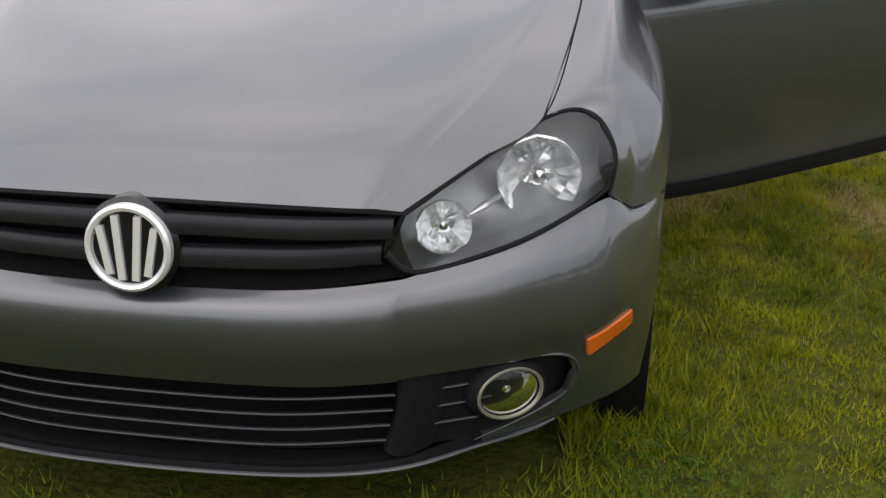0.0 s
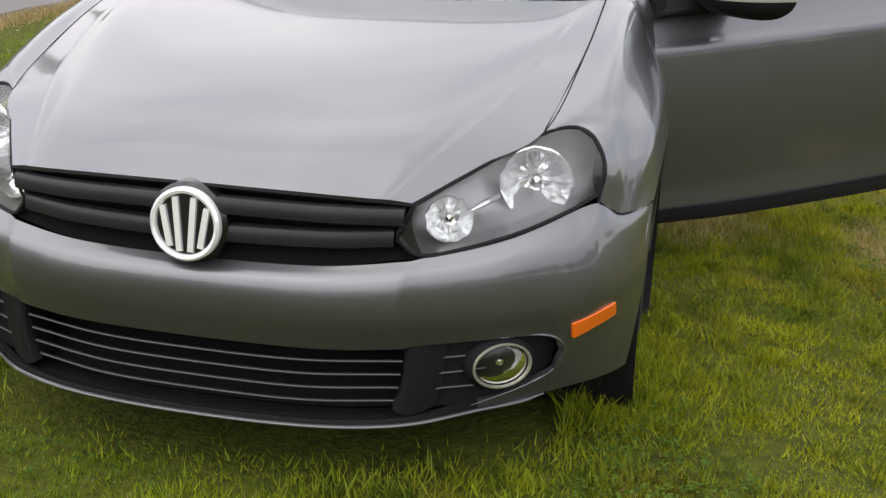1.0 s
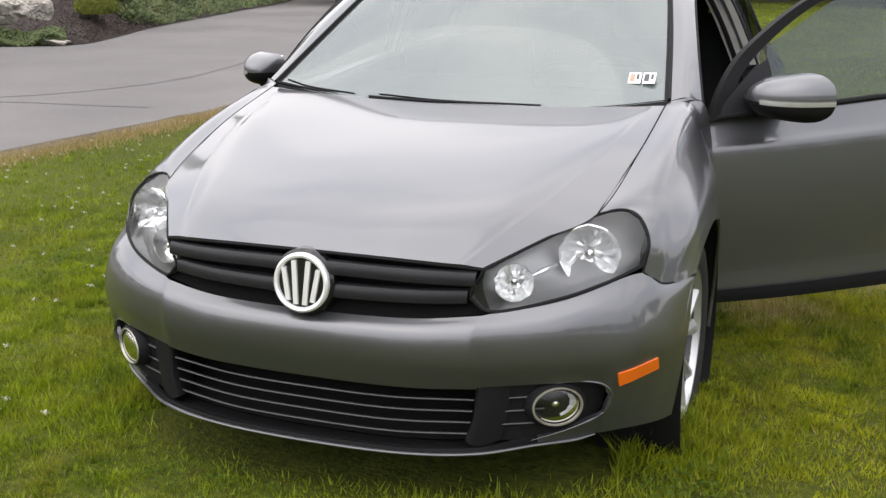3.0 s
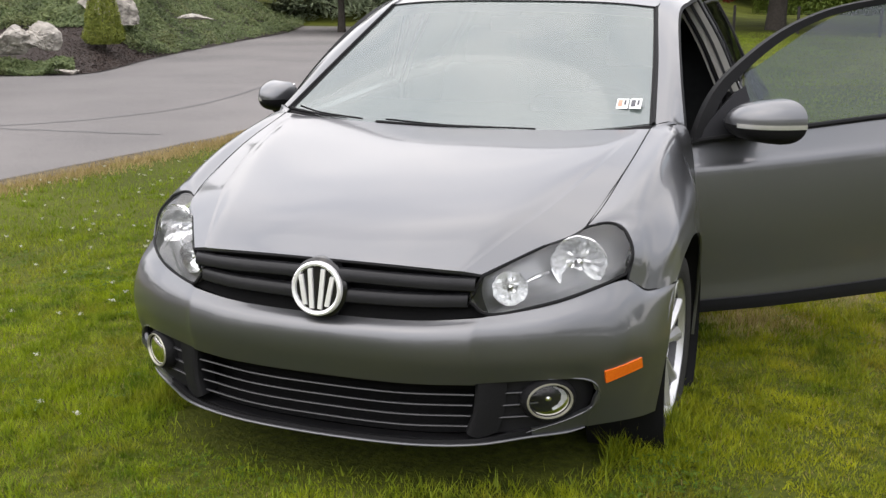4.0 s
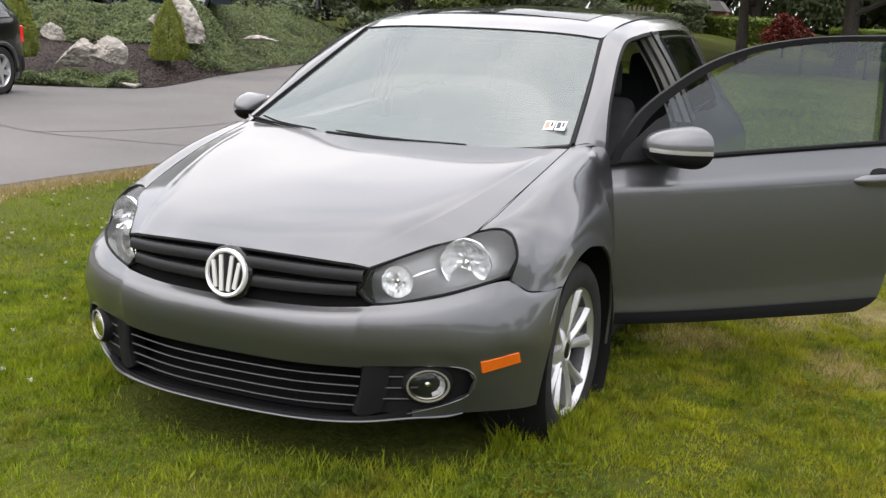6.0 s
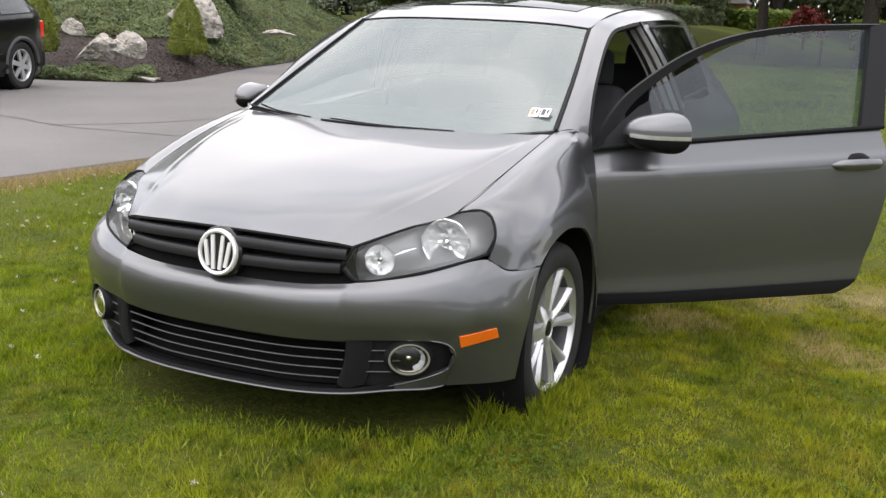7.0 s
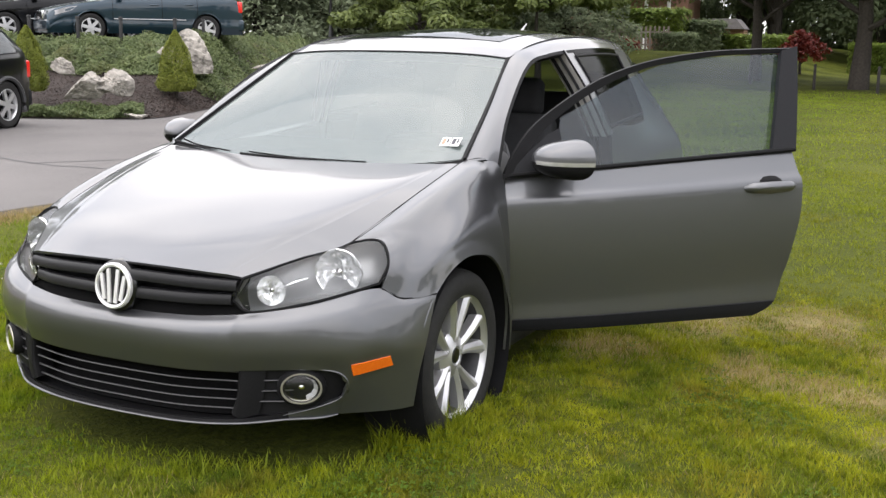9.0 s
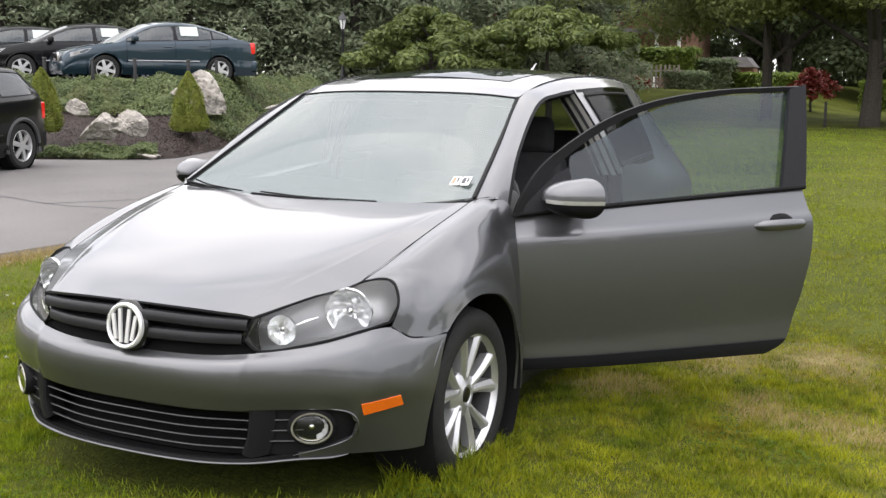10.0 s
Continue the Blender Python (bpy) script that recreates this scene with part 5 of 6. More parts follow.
def blades(name, xy, z0, height, width, rng, lean=1.0, way=None):
    """Grass blades, one slender triangle each, leaning along way (an angle) or any way."""
    n = len(xy)
    a, b = rng.uniform(0, 2 * np.pi, n) if way is None else way, rng.uniform(0, 2 * np.pi, n)
    d = np.stack([np.cos(a), np.sin(a), 0 * a], 1)
    e = np.stack([np.cos(b), np.sin(b), 0 * b], 1)
    h = (height * rng.uniform(0.45, 1.3, n))[:, None]
    w = (width * rng.uniform(0.7, 1.3, n))[:, None]
    k = rng.uniform(0.1, lean, n)[:, None] * h
    p = np.column_stack([xy, z0])
    v = np.stack([p - e * w, p + e * w, p + d * k + np.array([0, 0, 1.0]) * h], 1)
    me = bpy.data.meshes.new(name)
    me.vertices.add(3 * n)
    me.vertices.foreach_set("co", v.reshape(-1).astype(np.float32))
    me.loops.add(3 * n)
    me.loops.foreach_set("vertex_index", np.arange(3 * n, dtype=np.int32))
    me.polygons.add(n)
    me.polygons.foreach_set("loop_start", np.arange(0, 3 * n, 3, dtype=np.int32))
    me.update(calc_edges=True)
    return me


rng = np.random.default_rng(5)


def dryness(xy):
    f = np.zeros(len(xy))
    for x, y, rx, ry in DRY:
        r = np.hypot((xy[:, 0] - x) / rx, (xy[:, 1] - y) / ry)
        f = np.maximum(f, np.clip((1.2 - r) / 0.8, 0, 1))
    return f


def turf(name, lo, hi, count, height, width, material, dry=False, label="", feather=1.2, strew=0.0, tufts=0):
    xy = rng.uniform(lo, hi, (count, 2))
    way = rng.uniform(0, 2 * np.pi, count)
    if tufts:
        # two blades in three stand in tufts and lean outwards from the middle
        mid = rng.uniform(lo, hi, (tufts, 2))[rng.integers(0, tufts, count)]
        off = rng.normal(size=(count, 2)) * 0.03
        inside = rng.uniform(0, 1, count) < 0.66
        xy[inside] = (mid + off)[inside]
        way[inside] = (np.arctan2(off[:, 1], off[:, 0]) + rng.normal(size=count) * 0.5)[inside]
    lim = np.interp(xy[:, 1], edge_pts[:, 1], edge_pts[:, 0])
    under = (np.abs(xy[:, 0]) < 0.70) & (xy[:, 1] > 0.05 + 0.46 * xy[:, 0] ** 2 + 0.06 * rng.normal(size=count)) & (xy[:, 1] < 4.0)
    tyre = (np.abs(np.abs(xy[:, 0]) - 0.722) < 0.105) & ((np.abs(xy[:, 1] - AX_F) < 0.12) | (np.abs(xy[:, 1] - AX_R) < 0.12))
    f = dryness(xy)
    r = rng.uniform(0, 1, count)
    # thin out unevenly towards the borders of the patch
    far_in = np.minimum(np.minimum(xy[:, 0] - lo[0], hi[0] - xy[:, 0]), np.minimum(xy[:, 1] - lo[1], hi[1] - xy[:, 1])) / feather
    ragged = np.array([noise.noise((x * 1.3, y * 1.3, 3)) for x, y in xy])
    thin = rng.uniform(0, 1, count) < np.clip(far_in + 0.5 * ragged, 0.0, 1.0)
    keep = thin & ~((np.abs(xy[:, 0]) < 0.85) & (xy[:, 1] > 0.0) & (xy[:, 1] < 4.2) & dry) & (xy[:, 0] > lim + 0.05) & ~under & ~tyre & ((r < f * 0.8 + strew) if dry else (r > f * 0.75))
    xy, way = xy[keep], way[keep]
    tall = np.array([0.72 + 0.42 * noise.noise((x * 1.1, y * 1.1, 0)) + 0.62 * max(-0.25, noise.noise((x * 9, y * 9, 6))) for x, y in xy])
    near = np.maximum(2.4 * np.exp(-((np.hypot(np.abs(xy[:, 0]) - 0.74, xy[:, 1] - AX_F + 0.22) / 0.24) ** 2)), np.exp(-((np.hypot(np.abs(xy[:, 0]) - 0.78, xy[:, 1] - AX_R) / 0.30) ** 2)))
    tall = tall * (1 + 0.8 * near)
    z0 = lie(xy[:, 0], xy[:, 1]) - 0.004
    ob = part(name, blades(name, xy, z0, height * tall * (0.6 if dry else 1), width, rng, way=way), material)
    return tagged(ob, label, "grass", kind="stuff")


turf("grass", (-3.2, -2.0), (4.4, 4.4), 900000, 0.036, 0.0020, M_GRASSBLADE, label="fresh green grass blades round the parked car", feather=1.6, tufts=14000)
turf("grass", (-6.0, -4.5), (8.5, 12.0), 420000, 0.040, 0.0040, M_FARGRASS, label="green lawn grass blades", feather=3.0, tufts=26000)
turf("grass", (-9.0, 6.0), (14.0, 34.0), 160000, 0.040, 0.010, M_FARGRASS, label="green lawn grass farther off", feather=5.0)
turf("dry_grass", (0.2, 0.6), (3.8, 4.8), 110000, 0.050, 0.0024, M_DRYBLADE, dry=True, label="dry straw-coloured grass in worn patches", feather=0.3)
turf("dry_grass", (-3.2, -2.0), (4.4, 4.0), 480000, 0.050, 0.0013, M_DRYBLADE, dry=True, label="thin straw blades scattered through the lawn", feather=1.5, strew=0.10)
# straw along the crumbling edge of the driveway
ys = rng.uniform(-5, 14, 26000)
xs = np.interp(ys, edge_pts[:, 1], edge_pts[:, 0]) + 0.02 + np.abs(rng.normal(size=26000)) * 0.17
tagged(part("dry_grass", blades("dry_grass", np.column_stack([xs, ys]), lie(xs, ys), np.full(26000, 0.05), 0.004, rng), M_DRYBLADE), "straw-coloured grass along the driveway edge", "grass", kind="stuff")
# white clover heads
cl = rng.uniform((-4.3, -1.8), (3.0, 6.0), (640, 2))
cl = cl[(cl[:, 0] < -0.6) | (rng.uniform(0, 1, len(cl)) < 0.25)]
cl = cl[(cl[:, 0] < -0.95) | (cl[:, 1] < -0.4)]
ball = rng.normal(size=(16, 3)) * 0.0055
pos = (np.column_stack([cl, lie(cl[:, 0], cl[:, 1]) + 0.042])[:, None] + ball[None]).reshape(-1, 3)
tagged(part("clover", cards("clover", pos, rng.normal(size=pos.shape), 0.010, rng=rng), M_CLOVER), "white clover heads scattered in the lawn", "clover", kind="stuff")
# clover leaves, three to a stalk, in loose patches
st = rng.uniform((-3.0, -2.0), (2.6, 2.2), (30000, 2))
pick = np.array([noise.noise((x * 1.7, y * 1.7, 9)) + 0.5 * noise.noise((x * 6, y * 6, 2)) for x, y in st]) > 0.30
st = st[pick & ~((np.abs(st[:, 0]) < 0.78) & (st[:, 1] > 0.1))]
st = np.column_stack([st, lie(st[:, 0], st[:, 1]) + rng.uniform(0.018, 0.036, len(st))])
tri = np.array([(0.007 * math.cos(a), 0.007 * math.sin(a), 0) for a in (0.3, 2.4, 4.5)])
pos = (st[:, None] + tri[None]).reshape(-1, 3)
tagged(part("clover_leaves", cards("clover_leaves", pos, np.array([0, 0, 1]) + rng.normal(size=pos.shape) * 0.3, 0.012, rng=rng), M_CLOVERLEAF), "dark green clover leaves in patches among the grass", "clover", kind="stuff")

# ---- bank planting, rocks ----
def juniper(name, us, vs, count, size, lift, label, seed):
    r = np.random.default_rng(seed)
    u, v = r.uniform(*us, count), r.uniform(*vs, count)
    low = np.interp(u, (0.0, 0.45, 0.52, 0.6, 0.70), (0.5, 0.5, 0.48, 0.38, 0.0)) if vs[1] == 1.0 else np.zeros(count)
    u, v = u[v > low], v[v > low]
    count = len(u)
    pos = np.array([bank_point(a, b) for a, b in zip(u, v)])
    clump = np.array([max(0, noise.noise((p[0] * 1.6, p[1] * 1.6, 4)) + 0.45) for p in pos])
    pos[:, 2] += lift * clump * r.uniform(0.05, 1, count) + 0.01
    nrm = np.array([0.3, -0.5, 0.9]) + r.normal(size=pos.shape) * 0.6
    return tagged(part(name, cards(name, pos, nrm, size, 0.55, r), M_JUNIPER), label, "shrub", kind="stuff")


juniper("ground_cover", (0.505, 0.95), (0.0, 1.0), 52000, 0.085, 0.33, "spreading green juniper over the bank", 11)
juniper("ground_cover", (0.05, 0.52), (0.45, 1.0), 46000, 0.085, 0.33, "spreading green juniper along the top of the bank", 12)
juniper("ground_cover", (0.30, 0.475), (0.0, 0.10), 9000, 0.075, 0.3, "low green juniper at the foot of the bank", 13)
r = np.random.default_rng(21)
uv = r.uniform((0.2, 0.0), (0.72, 0.6), (16000, 2))
pos = np.array([bank_point(a, b) for a, b in uv]) + [0, 0, 0.012]
tagged(part("bark_chips", cards("bark_chips", pos, np.array([0, 0, 1]) + r.normal(size=pos.shape) * 0.5, 0.04, 0.5, r), M_CHIP), "loose dark bark chips", "mulch", kind="stuff")


def rock(label, at, size, turn, seed, name="rock", lean=0.0):
    """A weathered boulder: a ball chopped by slanting planes, with strata and a rough skin."""
    r = np.random.default_rng(int(seed * 10))
    cuts = []
    for k in range(11):
        d = Vector(r.normal(size=3)).normalized()
        cuts.append((d, r.uniform(0.42, 0.78)))
    bm = bmesh.new()
    bmesh.ops.create_icosphere(bm, subdivisions=5, radius=1)
    for v in bm.verts:
        p = v.co.copy()
        k = 1.0
        for d, q in cuts:
            c = p.dot(d)
            if c > 0.05:
                k = min(k, q / c)
        k = min(k, 1.05)
        k += 0.07 * noise.noise(p * 3 + Vector((seed, 0, 0))) + 0.06 * noise.noise(p * 8 + Vector((0, seed, 0))) + 0.035 * noise.noise(p * 19)
        k += 0.07 * abs(noise.noise(Vector((p.x * 2, p.y * 2, p.z * 11 + p.x * 5)) + Vector((0, 0, seed))))
        p *= k
        v.co = Vector((p.x * size[0] * 1.25 + lean * p.z * size[0], p.y * size[1] * 1.25, max(p.z, -0.7) * size[2] * 1.25))
    ob = part(name, bm, M_ROCK)
    ob.data.set_sharp_from_angle(angle=radians(30))
    ob.matrix_basis = pose(*at, 0, 0, turn)
    return tagged(ob, label, "rock")


rock("pale grey limestone boulder half sunk in mulch", (-11.42, 12.05, 0.52), (0.36, 0.26, 0.25), 35, 3.1, lean=0.45)
rock("pale grey limestone boulder touching another", (-11.06, 12.34, 0.57), (0.27, 0.24, 0.245), 10, 8.7, lean=-0.2)
rock("tall pale boulder standing on the bank", (-12.08, 15.6, 1.06), (0.52, 0.34, 0.47), 25, 5.3, lean=-0.75)
rock("small pale pointed rock on the bank", (-12.72, 12.85, 0.83), (0.26, 0.12, 0.17), 50, 4.4, lean=-0.5)
rock("flat pale stone at the edge of the asphalt", (-10.38, 12.02, 0.06), (0.22, 0.16, 0.07), 20, 15.2)
rock("flat grey rock set in the juniper bank", (-12.0, 18.3, 0.72), (0.42, 0.2, 0.07), 60, 18.9)


def spruce(at, h, w, seed, label):
    """A dense dwarf cone: short stem, many small sprays, rough outline."""
    t = thing("dwarf_spruce", label, "shrub", at=at)
    r = np.random.default_rng(seed)
    n = 11000
    z = r.uniform(0, 1, n) ** 1.25
    a = r.uniform(0, 2 * np.pi, n)
    lump = np.array([noise.noise((3 * math.cos(q), 3 * math.sin(q), 5 * s + seed)) for q, s in zip(a, z)])
    rad = w * (np.sin(np.minimum(1, z * 3.2 + 0.55) * np.pi / 2)) * (1 - z ** 2.0) ** 0.85 * (1 + 0.26 * lump) * r.uniform(0.75, 1.04, n) + 0.015
    pos = np.stack([rad * np.cos(a), rad * np.sin(a), 0.03 + z * h], 1)
    nrm = np.stack([np.cos(a), np.sin(a), 0.5 + 0 * a], 1) + r.normal(size=(n, 3)) * 0.5
    part("crown", cards("crown", pos, nrm, 0.05, 0.5, r), M_CONE, t)
    part("stem", tube("stem", [(0, 0, -0.1), (0, 0, h * 0.4), (0, 0, h * 0.8)], 0.03, 6, taper=[0.04, 0.03, 0.01]), M_BARK, t)
    return t


spruce((-11.16, 14.1, 0.36), 1.10, 0.325, 2, "conical yellow-green dwarf spruce in the mulch bed")
spruce((-12.50, 11.80, 0.40), 1.10, 0.30, 9, "conical dwarf spruce behind the parked wagon")


# ---- parked cars ----
def road_wheel(r, parent, at, turn, tyre, rim, spokes):
    w = part("wheel", tyre, M_RUBBER, parent)
    w.matrix_basis = pose(*at, 0, 0, turn)
    part("rim", rim, M_ALLOY, w)
    part("brake_drum", BACK_DISC, M_BLACK, w)
    for me in spokes:
        part("spoke", me, M_ALLOY, w)


BACK_DISC = lathe("brake_drum", [(0.0005, 0.03), (0.2, 0.03), (0.2, -0.05)], 24, AXLE)


def wheel_set(r, rr):
    ty = lathe("road_tyre", [(rr, 0.09), (rr + 0.02, 0.10), (r - 0.03, 0.10), (r, 0.075), (r, -0.075), (r - 0.03, -0.1), (rr, -0.09)], 40, AXLE)
    ri = lathe("road_rim", [(rr * 0.86, 0.02), (rr * 0.90, 0.07), (rr * 0.97, 0.092), (rr + 0.006, 0.088)], 40, AXLE)
    sp = []
    for k in range(6):
        a = radians(60 * k + 15)
        d, e = Vector((math.cos(a), math.sin(a), 0)), Vector((-math.sin(a), math.cos(a), 0))
        v = [AXLE @ (d * q + e * w * u + Vector((0, 0, h))) for q, w, h in ((0.0, 0.034, 0.090), (rr * 0.95, 0.034, 0.086)) for u in (-1, 1)]
        v += [p - AXLE @ Vector((0, 0, 0.03)) for p in v]
        sp.append(raw("road_spoke", v, [(0, 1, 3, 2), (0, 2, 6, 4), (1, 5, 7, 3), (2, 3, 7, 6), (0, 4, 5, 1)]))
    return ty, ri, sp


def parked_car(name, label, at, turn, paint, dims, roofline, beltline, glazed, panes, wheels, wagon=False, papers=()):
    """A parked car (nose at +y in its own frame). One skin runs over bonnet, screen, roof and boot; the panes are let into it."""
    L, W, wb0, wb1 = dims
    cowl, header, roof_end, deck = glazed
    t = thing(name, label, "car", "parked cars", at, turn)
    hw = W / 2
    line = lambda pts, y: float(np.interp(y, [p[0] for p in pts], [p[1] for p in pts]))
    smooth = lambda pts: sorted(((float(p[1]), float(p[2])) for p in spline([(0, y, z) for y, z in pts], 90)))
    top_l, belt_l = smooth(roofline), smooth(beltline)
    plan = lambda y: hw * (1 - 0.20 * abs(2 * y / L) ** 6 - 0.045 * abs(2 * y / L) ** 2)

    def section(y):
        """Roof height, belt height, roof half-width, belt half-width, height of the roof's edge."""
        z = line(top_l, y)
        b = min(line(belt_l, y), z - 0.025)
        h = z - b
        q = ease(min(1, h / 0.42))
        w = plan(y)
        return z, b, w * (0.90 - 0.21 * q), w * 0.955, z - 0.022 - 0.10 * h

    breaks = [cowl, header, roof_end, deck] + [y for p in panes for y in p]
    ys = sorted(set([round(y, 4) for y in np.linspace(roofline[-1][0], roofline[0][0], 90)] + breaks))
    NT, NR, NG, NL, NS = 9, 2, 6, 2, 18
    cols = []
    for y in ys:
        z, b, wt, wb, ze = section(y)
        w = plan(y)
        bot = b + 0.018
        mid = max(bot, ze - 0.05)
        flank = lambda zz: (wt + (wb - wt) * (ze - zz) / max(1e-4, ze - b) + 0.02 * math.sin(math.pi * min(1, max(0, (ze - zz) / max(1e-4, ze - b)))), y, zz)
        c = [(wt * u, y, z - (z - ze) * u ** 2.6) for u in np.linspace(0, 0.90, NT)]
        c += [(wt * u, y, z - (z - ze) * u ** 2.6) for u in (0.96, 1.0)]
        c += [flank(ze + (mid - ze) * k / NR) for k in range(1, NR + 1)]
        c += [flank(mid + (bot - mid) * k / NG) for k in range(1, NG + 1)]
        c += [flank(bot + (b - bot) * k / NL) for k in range(1, NL + 1)]
        side = spline([(wb, y, b), (w * 0.988, y, b - 0.07), (w, y, b - 0.20), (w * 0.992, y, min(0.52, b - 0.26)), (w * 0.995, y, min(0.36, b - 0.3)), (w * 0.94, y, 0.2)], NS + 1)
        c += [tuple(p) for p in side[1:]]
        cols.append(c)
    n = len(cols[0])
    for c, y in zip(cols, ys):                    # the lower edge lifts over each wheel
        for wy in (wb0, wb1):
            d = abs(y - wy)
            if d < wheels[0] + 0.045:
                lift = wheels[0] + math.sqrt((wheels[0] + 0.045) ** 2 - d * d)
                for i in range(n - NS, n):
                    if c[i][2] < lift:
                        c[i] = (c[i][0], y, lift)
    g0, g1 = NT + 1 + NR, NT + 1 + NR + NG        # rows that the side panes fill
    sets = {}
    for j in range(len(ys) - 1):
        ym = (ys[j] + ys[j + 1]) / 2
        for i in range(n - 1):
            kind = "body"
            if i < NT - 1 and header < ym < cowl:
                kind = "windscreen"
            elif i < NT - 1 and deck < ym < roof_end:
                kind = "rear_window"
            elif g0 <= i < g1:
                hit = [k for k, (a, b) in enumerate(panes) if b < ym < a]
                kind = ("side_window", hit[0]) if hit else ("pillar_cover" if panes[-1][1] < ym < panes[0][0] else "body")
            sets.setdefault(kind, []).append((j, i))
    for s in (1, -1):
        for kind, cells in sets.items():
            idx, v, f = {}, [], []
            for j, i in cells:
                q = []
                for a, b in ((j, i), (j + 1, i), (j + 1, i + 1), (j, i + 1)):
                    if (a, b) not in idx:
                        idx[a, b] = len(v)
                        x, y, z = cols[a][b]
                        v.append((s * x, y, z))
                    q.append(idx[a, b])
                f.append(tuple(q[::-1] if s > 0 else q))
            if kind == "body":
                for a in (0, len(ys) - 1):        # close nose and tail
                    ring = [idx[a, b] for b in range(n)]
                    m = len(v)
                    v += [(0, cols[a][b][1], cols[a][b][2]) for b in range(n)]
                    f += [(ring[b], ring[b + 1], m + b + 1, m + b) for b in range(n - 1)]
            nm = kind if isinstance(kind, str) else kind[0]
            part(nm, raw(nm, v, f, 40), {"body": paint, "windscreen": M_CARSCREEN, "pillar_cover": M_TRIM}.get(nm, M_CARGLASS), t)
        for a, b in panes:                        # rubber round each side pane
            js = [j for j, y in enumerate(ys) if b - 1e-6 <= y <= a + 1e-6]
            loop = [cols[j][g0] for j in js] + [cols[j][g1] for j in js[::-1]]
            part("window_seal", tube("window_seal", np.array(loop) * [s, 1, 1] + [s * 0.002, 0, 0], 0.009, 5, closed=True), M_TRIM, t)
    part("underbody", block("underbody", (W * 0.8, L * 0.86, 0.25), (0, 0, 0.33), 0.03), M_BLACK, t)
    for s in (1, -1):
        for y in (cowl - 1.35, cowl - 2.2):
            part("seat", block("seat", (0.46, 0.16, 0.62), (s * hw * 0.42, y, 0.83), 0.06, seg=2), M_SEAT, t)
    ty, ri, sp = wheel_set(*wheels)
    for wy in (wb0, wb1):
        for s in (1, -1):
            road_wheel(wheels[0], t, (s * (hw - 0.13), wy, wheels[0]), 0 if s > 0 else 180, ty, ri, sp)
            part("arch_trim", tube("arch_trim", [(s * (plan(wy) - (0.0 if wagon else 0.012)), wy + (wheels[0] + 0.05) * math.cos(a), wheels[0] + (wheels[0] + 0.05) * math.sin(a)) for a in np.linspace(-0.25, math.pi + 0.25, 24)], 0.034 if wagon else 0.012, 6), M_ARCH if wagon else paint, t)
            part("wheel_well", lathe("wheel_well", [(0.02, -0.02), (wheels[0] + 0.05, 0.0), (wheels[0] + 0.05, 0.2)], 24, Matrix.Translation((s * (hw - 0.27), wy, wheels[0])) @ pose(0, 0, 0, 0, s * 90, 0)), M_BLACK, t)
    yn, yt = roofline[0][0], roofline[-1][0]
    zn, zt = roofline[1][1], roofline[-2][1]
    for s in (1, -1):
        lamp_g = loft([[(s * plan(y) * 0.985, y, z) for y, z in ((yn - 0.62, zn + 0.075), (yn - 0.36, zn + 0.03), (yn - 0.17, zn - 0.03))] + [(s * hw * 0.42, yn + 0.004, zn - 0.06)], [(s * plan(y) * 0.998, y, z) for y, z in ((yn - 0.50, zn - 0.02), (yn - 0.32, zn - 0.08), (yn - 0.15, zn - 0.13))] + [(s * hw * 0.45, yn + 0.012, zn - 0.16)]], 14, 6)
        part("headlamp", facing("headlamp", lamp_g, (0, 0, 0.6)), M_LAMPBODY, t)
        part("tail_lamp", block("tail_lamp", (0.12, 0.15, 0.27), (s * plan(yt + 0.1) * 0.93, yt + 0.085, zt - 0.15), 0.045, seg=3), M_REDLAMP, t)
        y = cowl - 0.42
        part("door_mirror", block("door_mirror", (0.20, 0.13, 0.145), (s * (hw + 0.06), y, line(belt_l, y) + 0.085), 0.058, seg=3), paint, t)
        part("mirror_arm", block("mirror_arm", (0.14, 0.06, 0.05), (s * (hw - 0.04), y, line(belt_l, y) + 0.03), 0.02), M_TRIM, t)
        for y in (panes[0][1] + 0.16, panes[1][1] + 0.24):
            z = line(belt_l, y) - 0.12
            part("door_handle", tube("door_handle", [(s * (plan(y) * 0.99), y - 0.10, z), (s * (plan(y) + 0.022), y - 0.06, z), (s * (plan(y) + 0.022), y + 0.06, z), (s * (plan(y) * 0.99), y + 0.10, z)], 0.014, 6), M_CHROME if wagon else paint, t)
        part("side_moulding", tube("side_moulding", [(s * (plan(y) + 0.002), y, 0.52) for y in np.linspace(wb0 - 0.5, wb1 + 0.5, 12)], 0.013, 6), M_TRIM if wagon else M_HOUSING, t)
        for y in (wb0 - 0.48, panes[0][1] - 0.02, panes[1][1] + 0.05):
            z = line(belt_l, y)
            part("door_seam", tube("door_seam", spline([(s * (plan(y) * 0.955 + 0.002), y, 0.28), (s * (plan(y) * 0.995 + 0.001), y, 0.50), (s * (plan(y) + 0.0005), y, z - 0.20), (s * (plan(y) * 0.988 + 0.001), y, z - 0.07), (s * (plan(y) * 0.957), y, z)], 12), 0.005, 5), M_BLACK, t)
    part("grille", block("grille", (0.62, 0.06, 0.20), (0, yn - 0.0, zn - 0.13), 0.03, seg=3), M_CHROME, t)
    part("front_bumper", block("front_bumper", (W * 0.78, 0.2, 0.26), (0, yn - 0.07, 0.36), 0.08, seg=3), M_TRIM if wagon else paint, t)
    part("rear_bumper", block("rear_bumper", (W * 0.82, 0.2, 0.28), (0, yt + 0.06, 0.42), 0.08, seg=3), M_TRIM if wagon else paint, t)
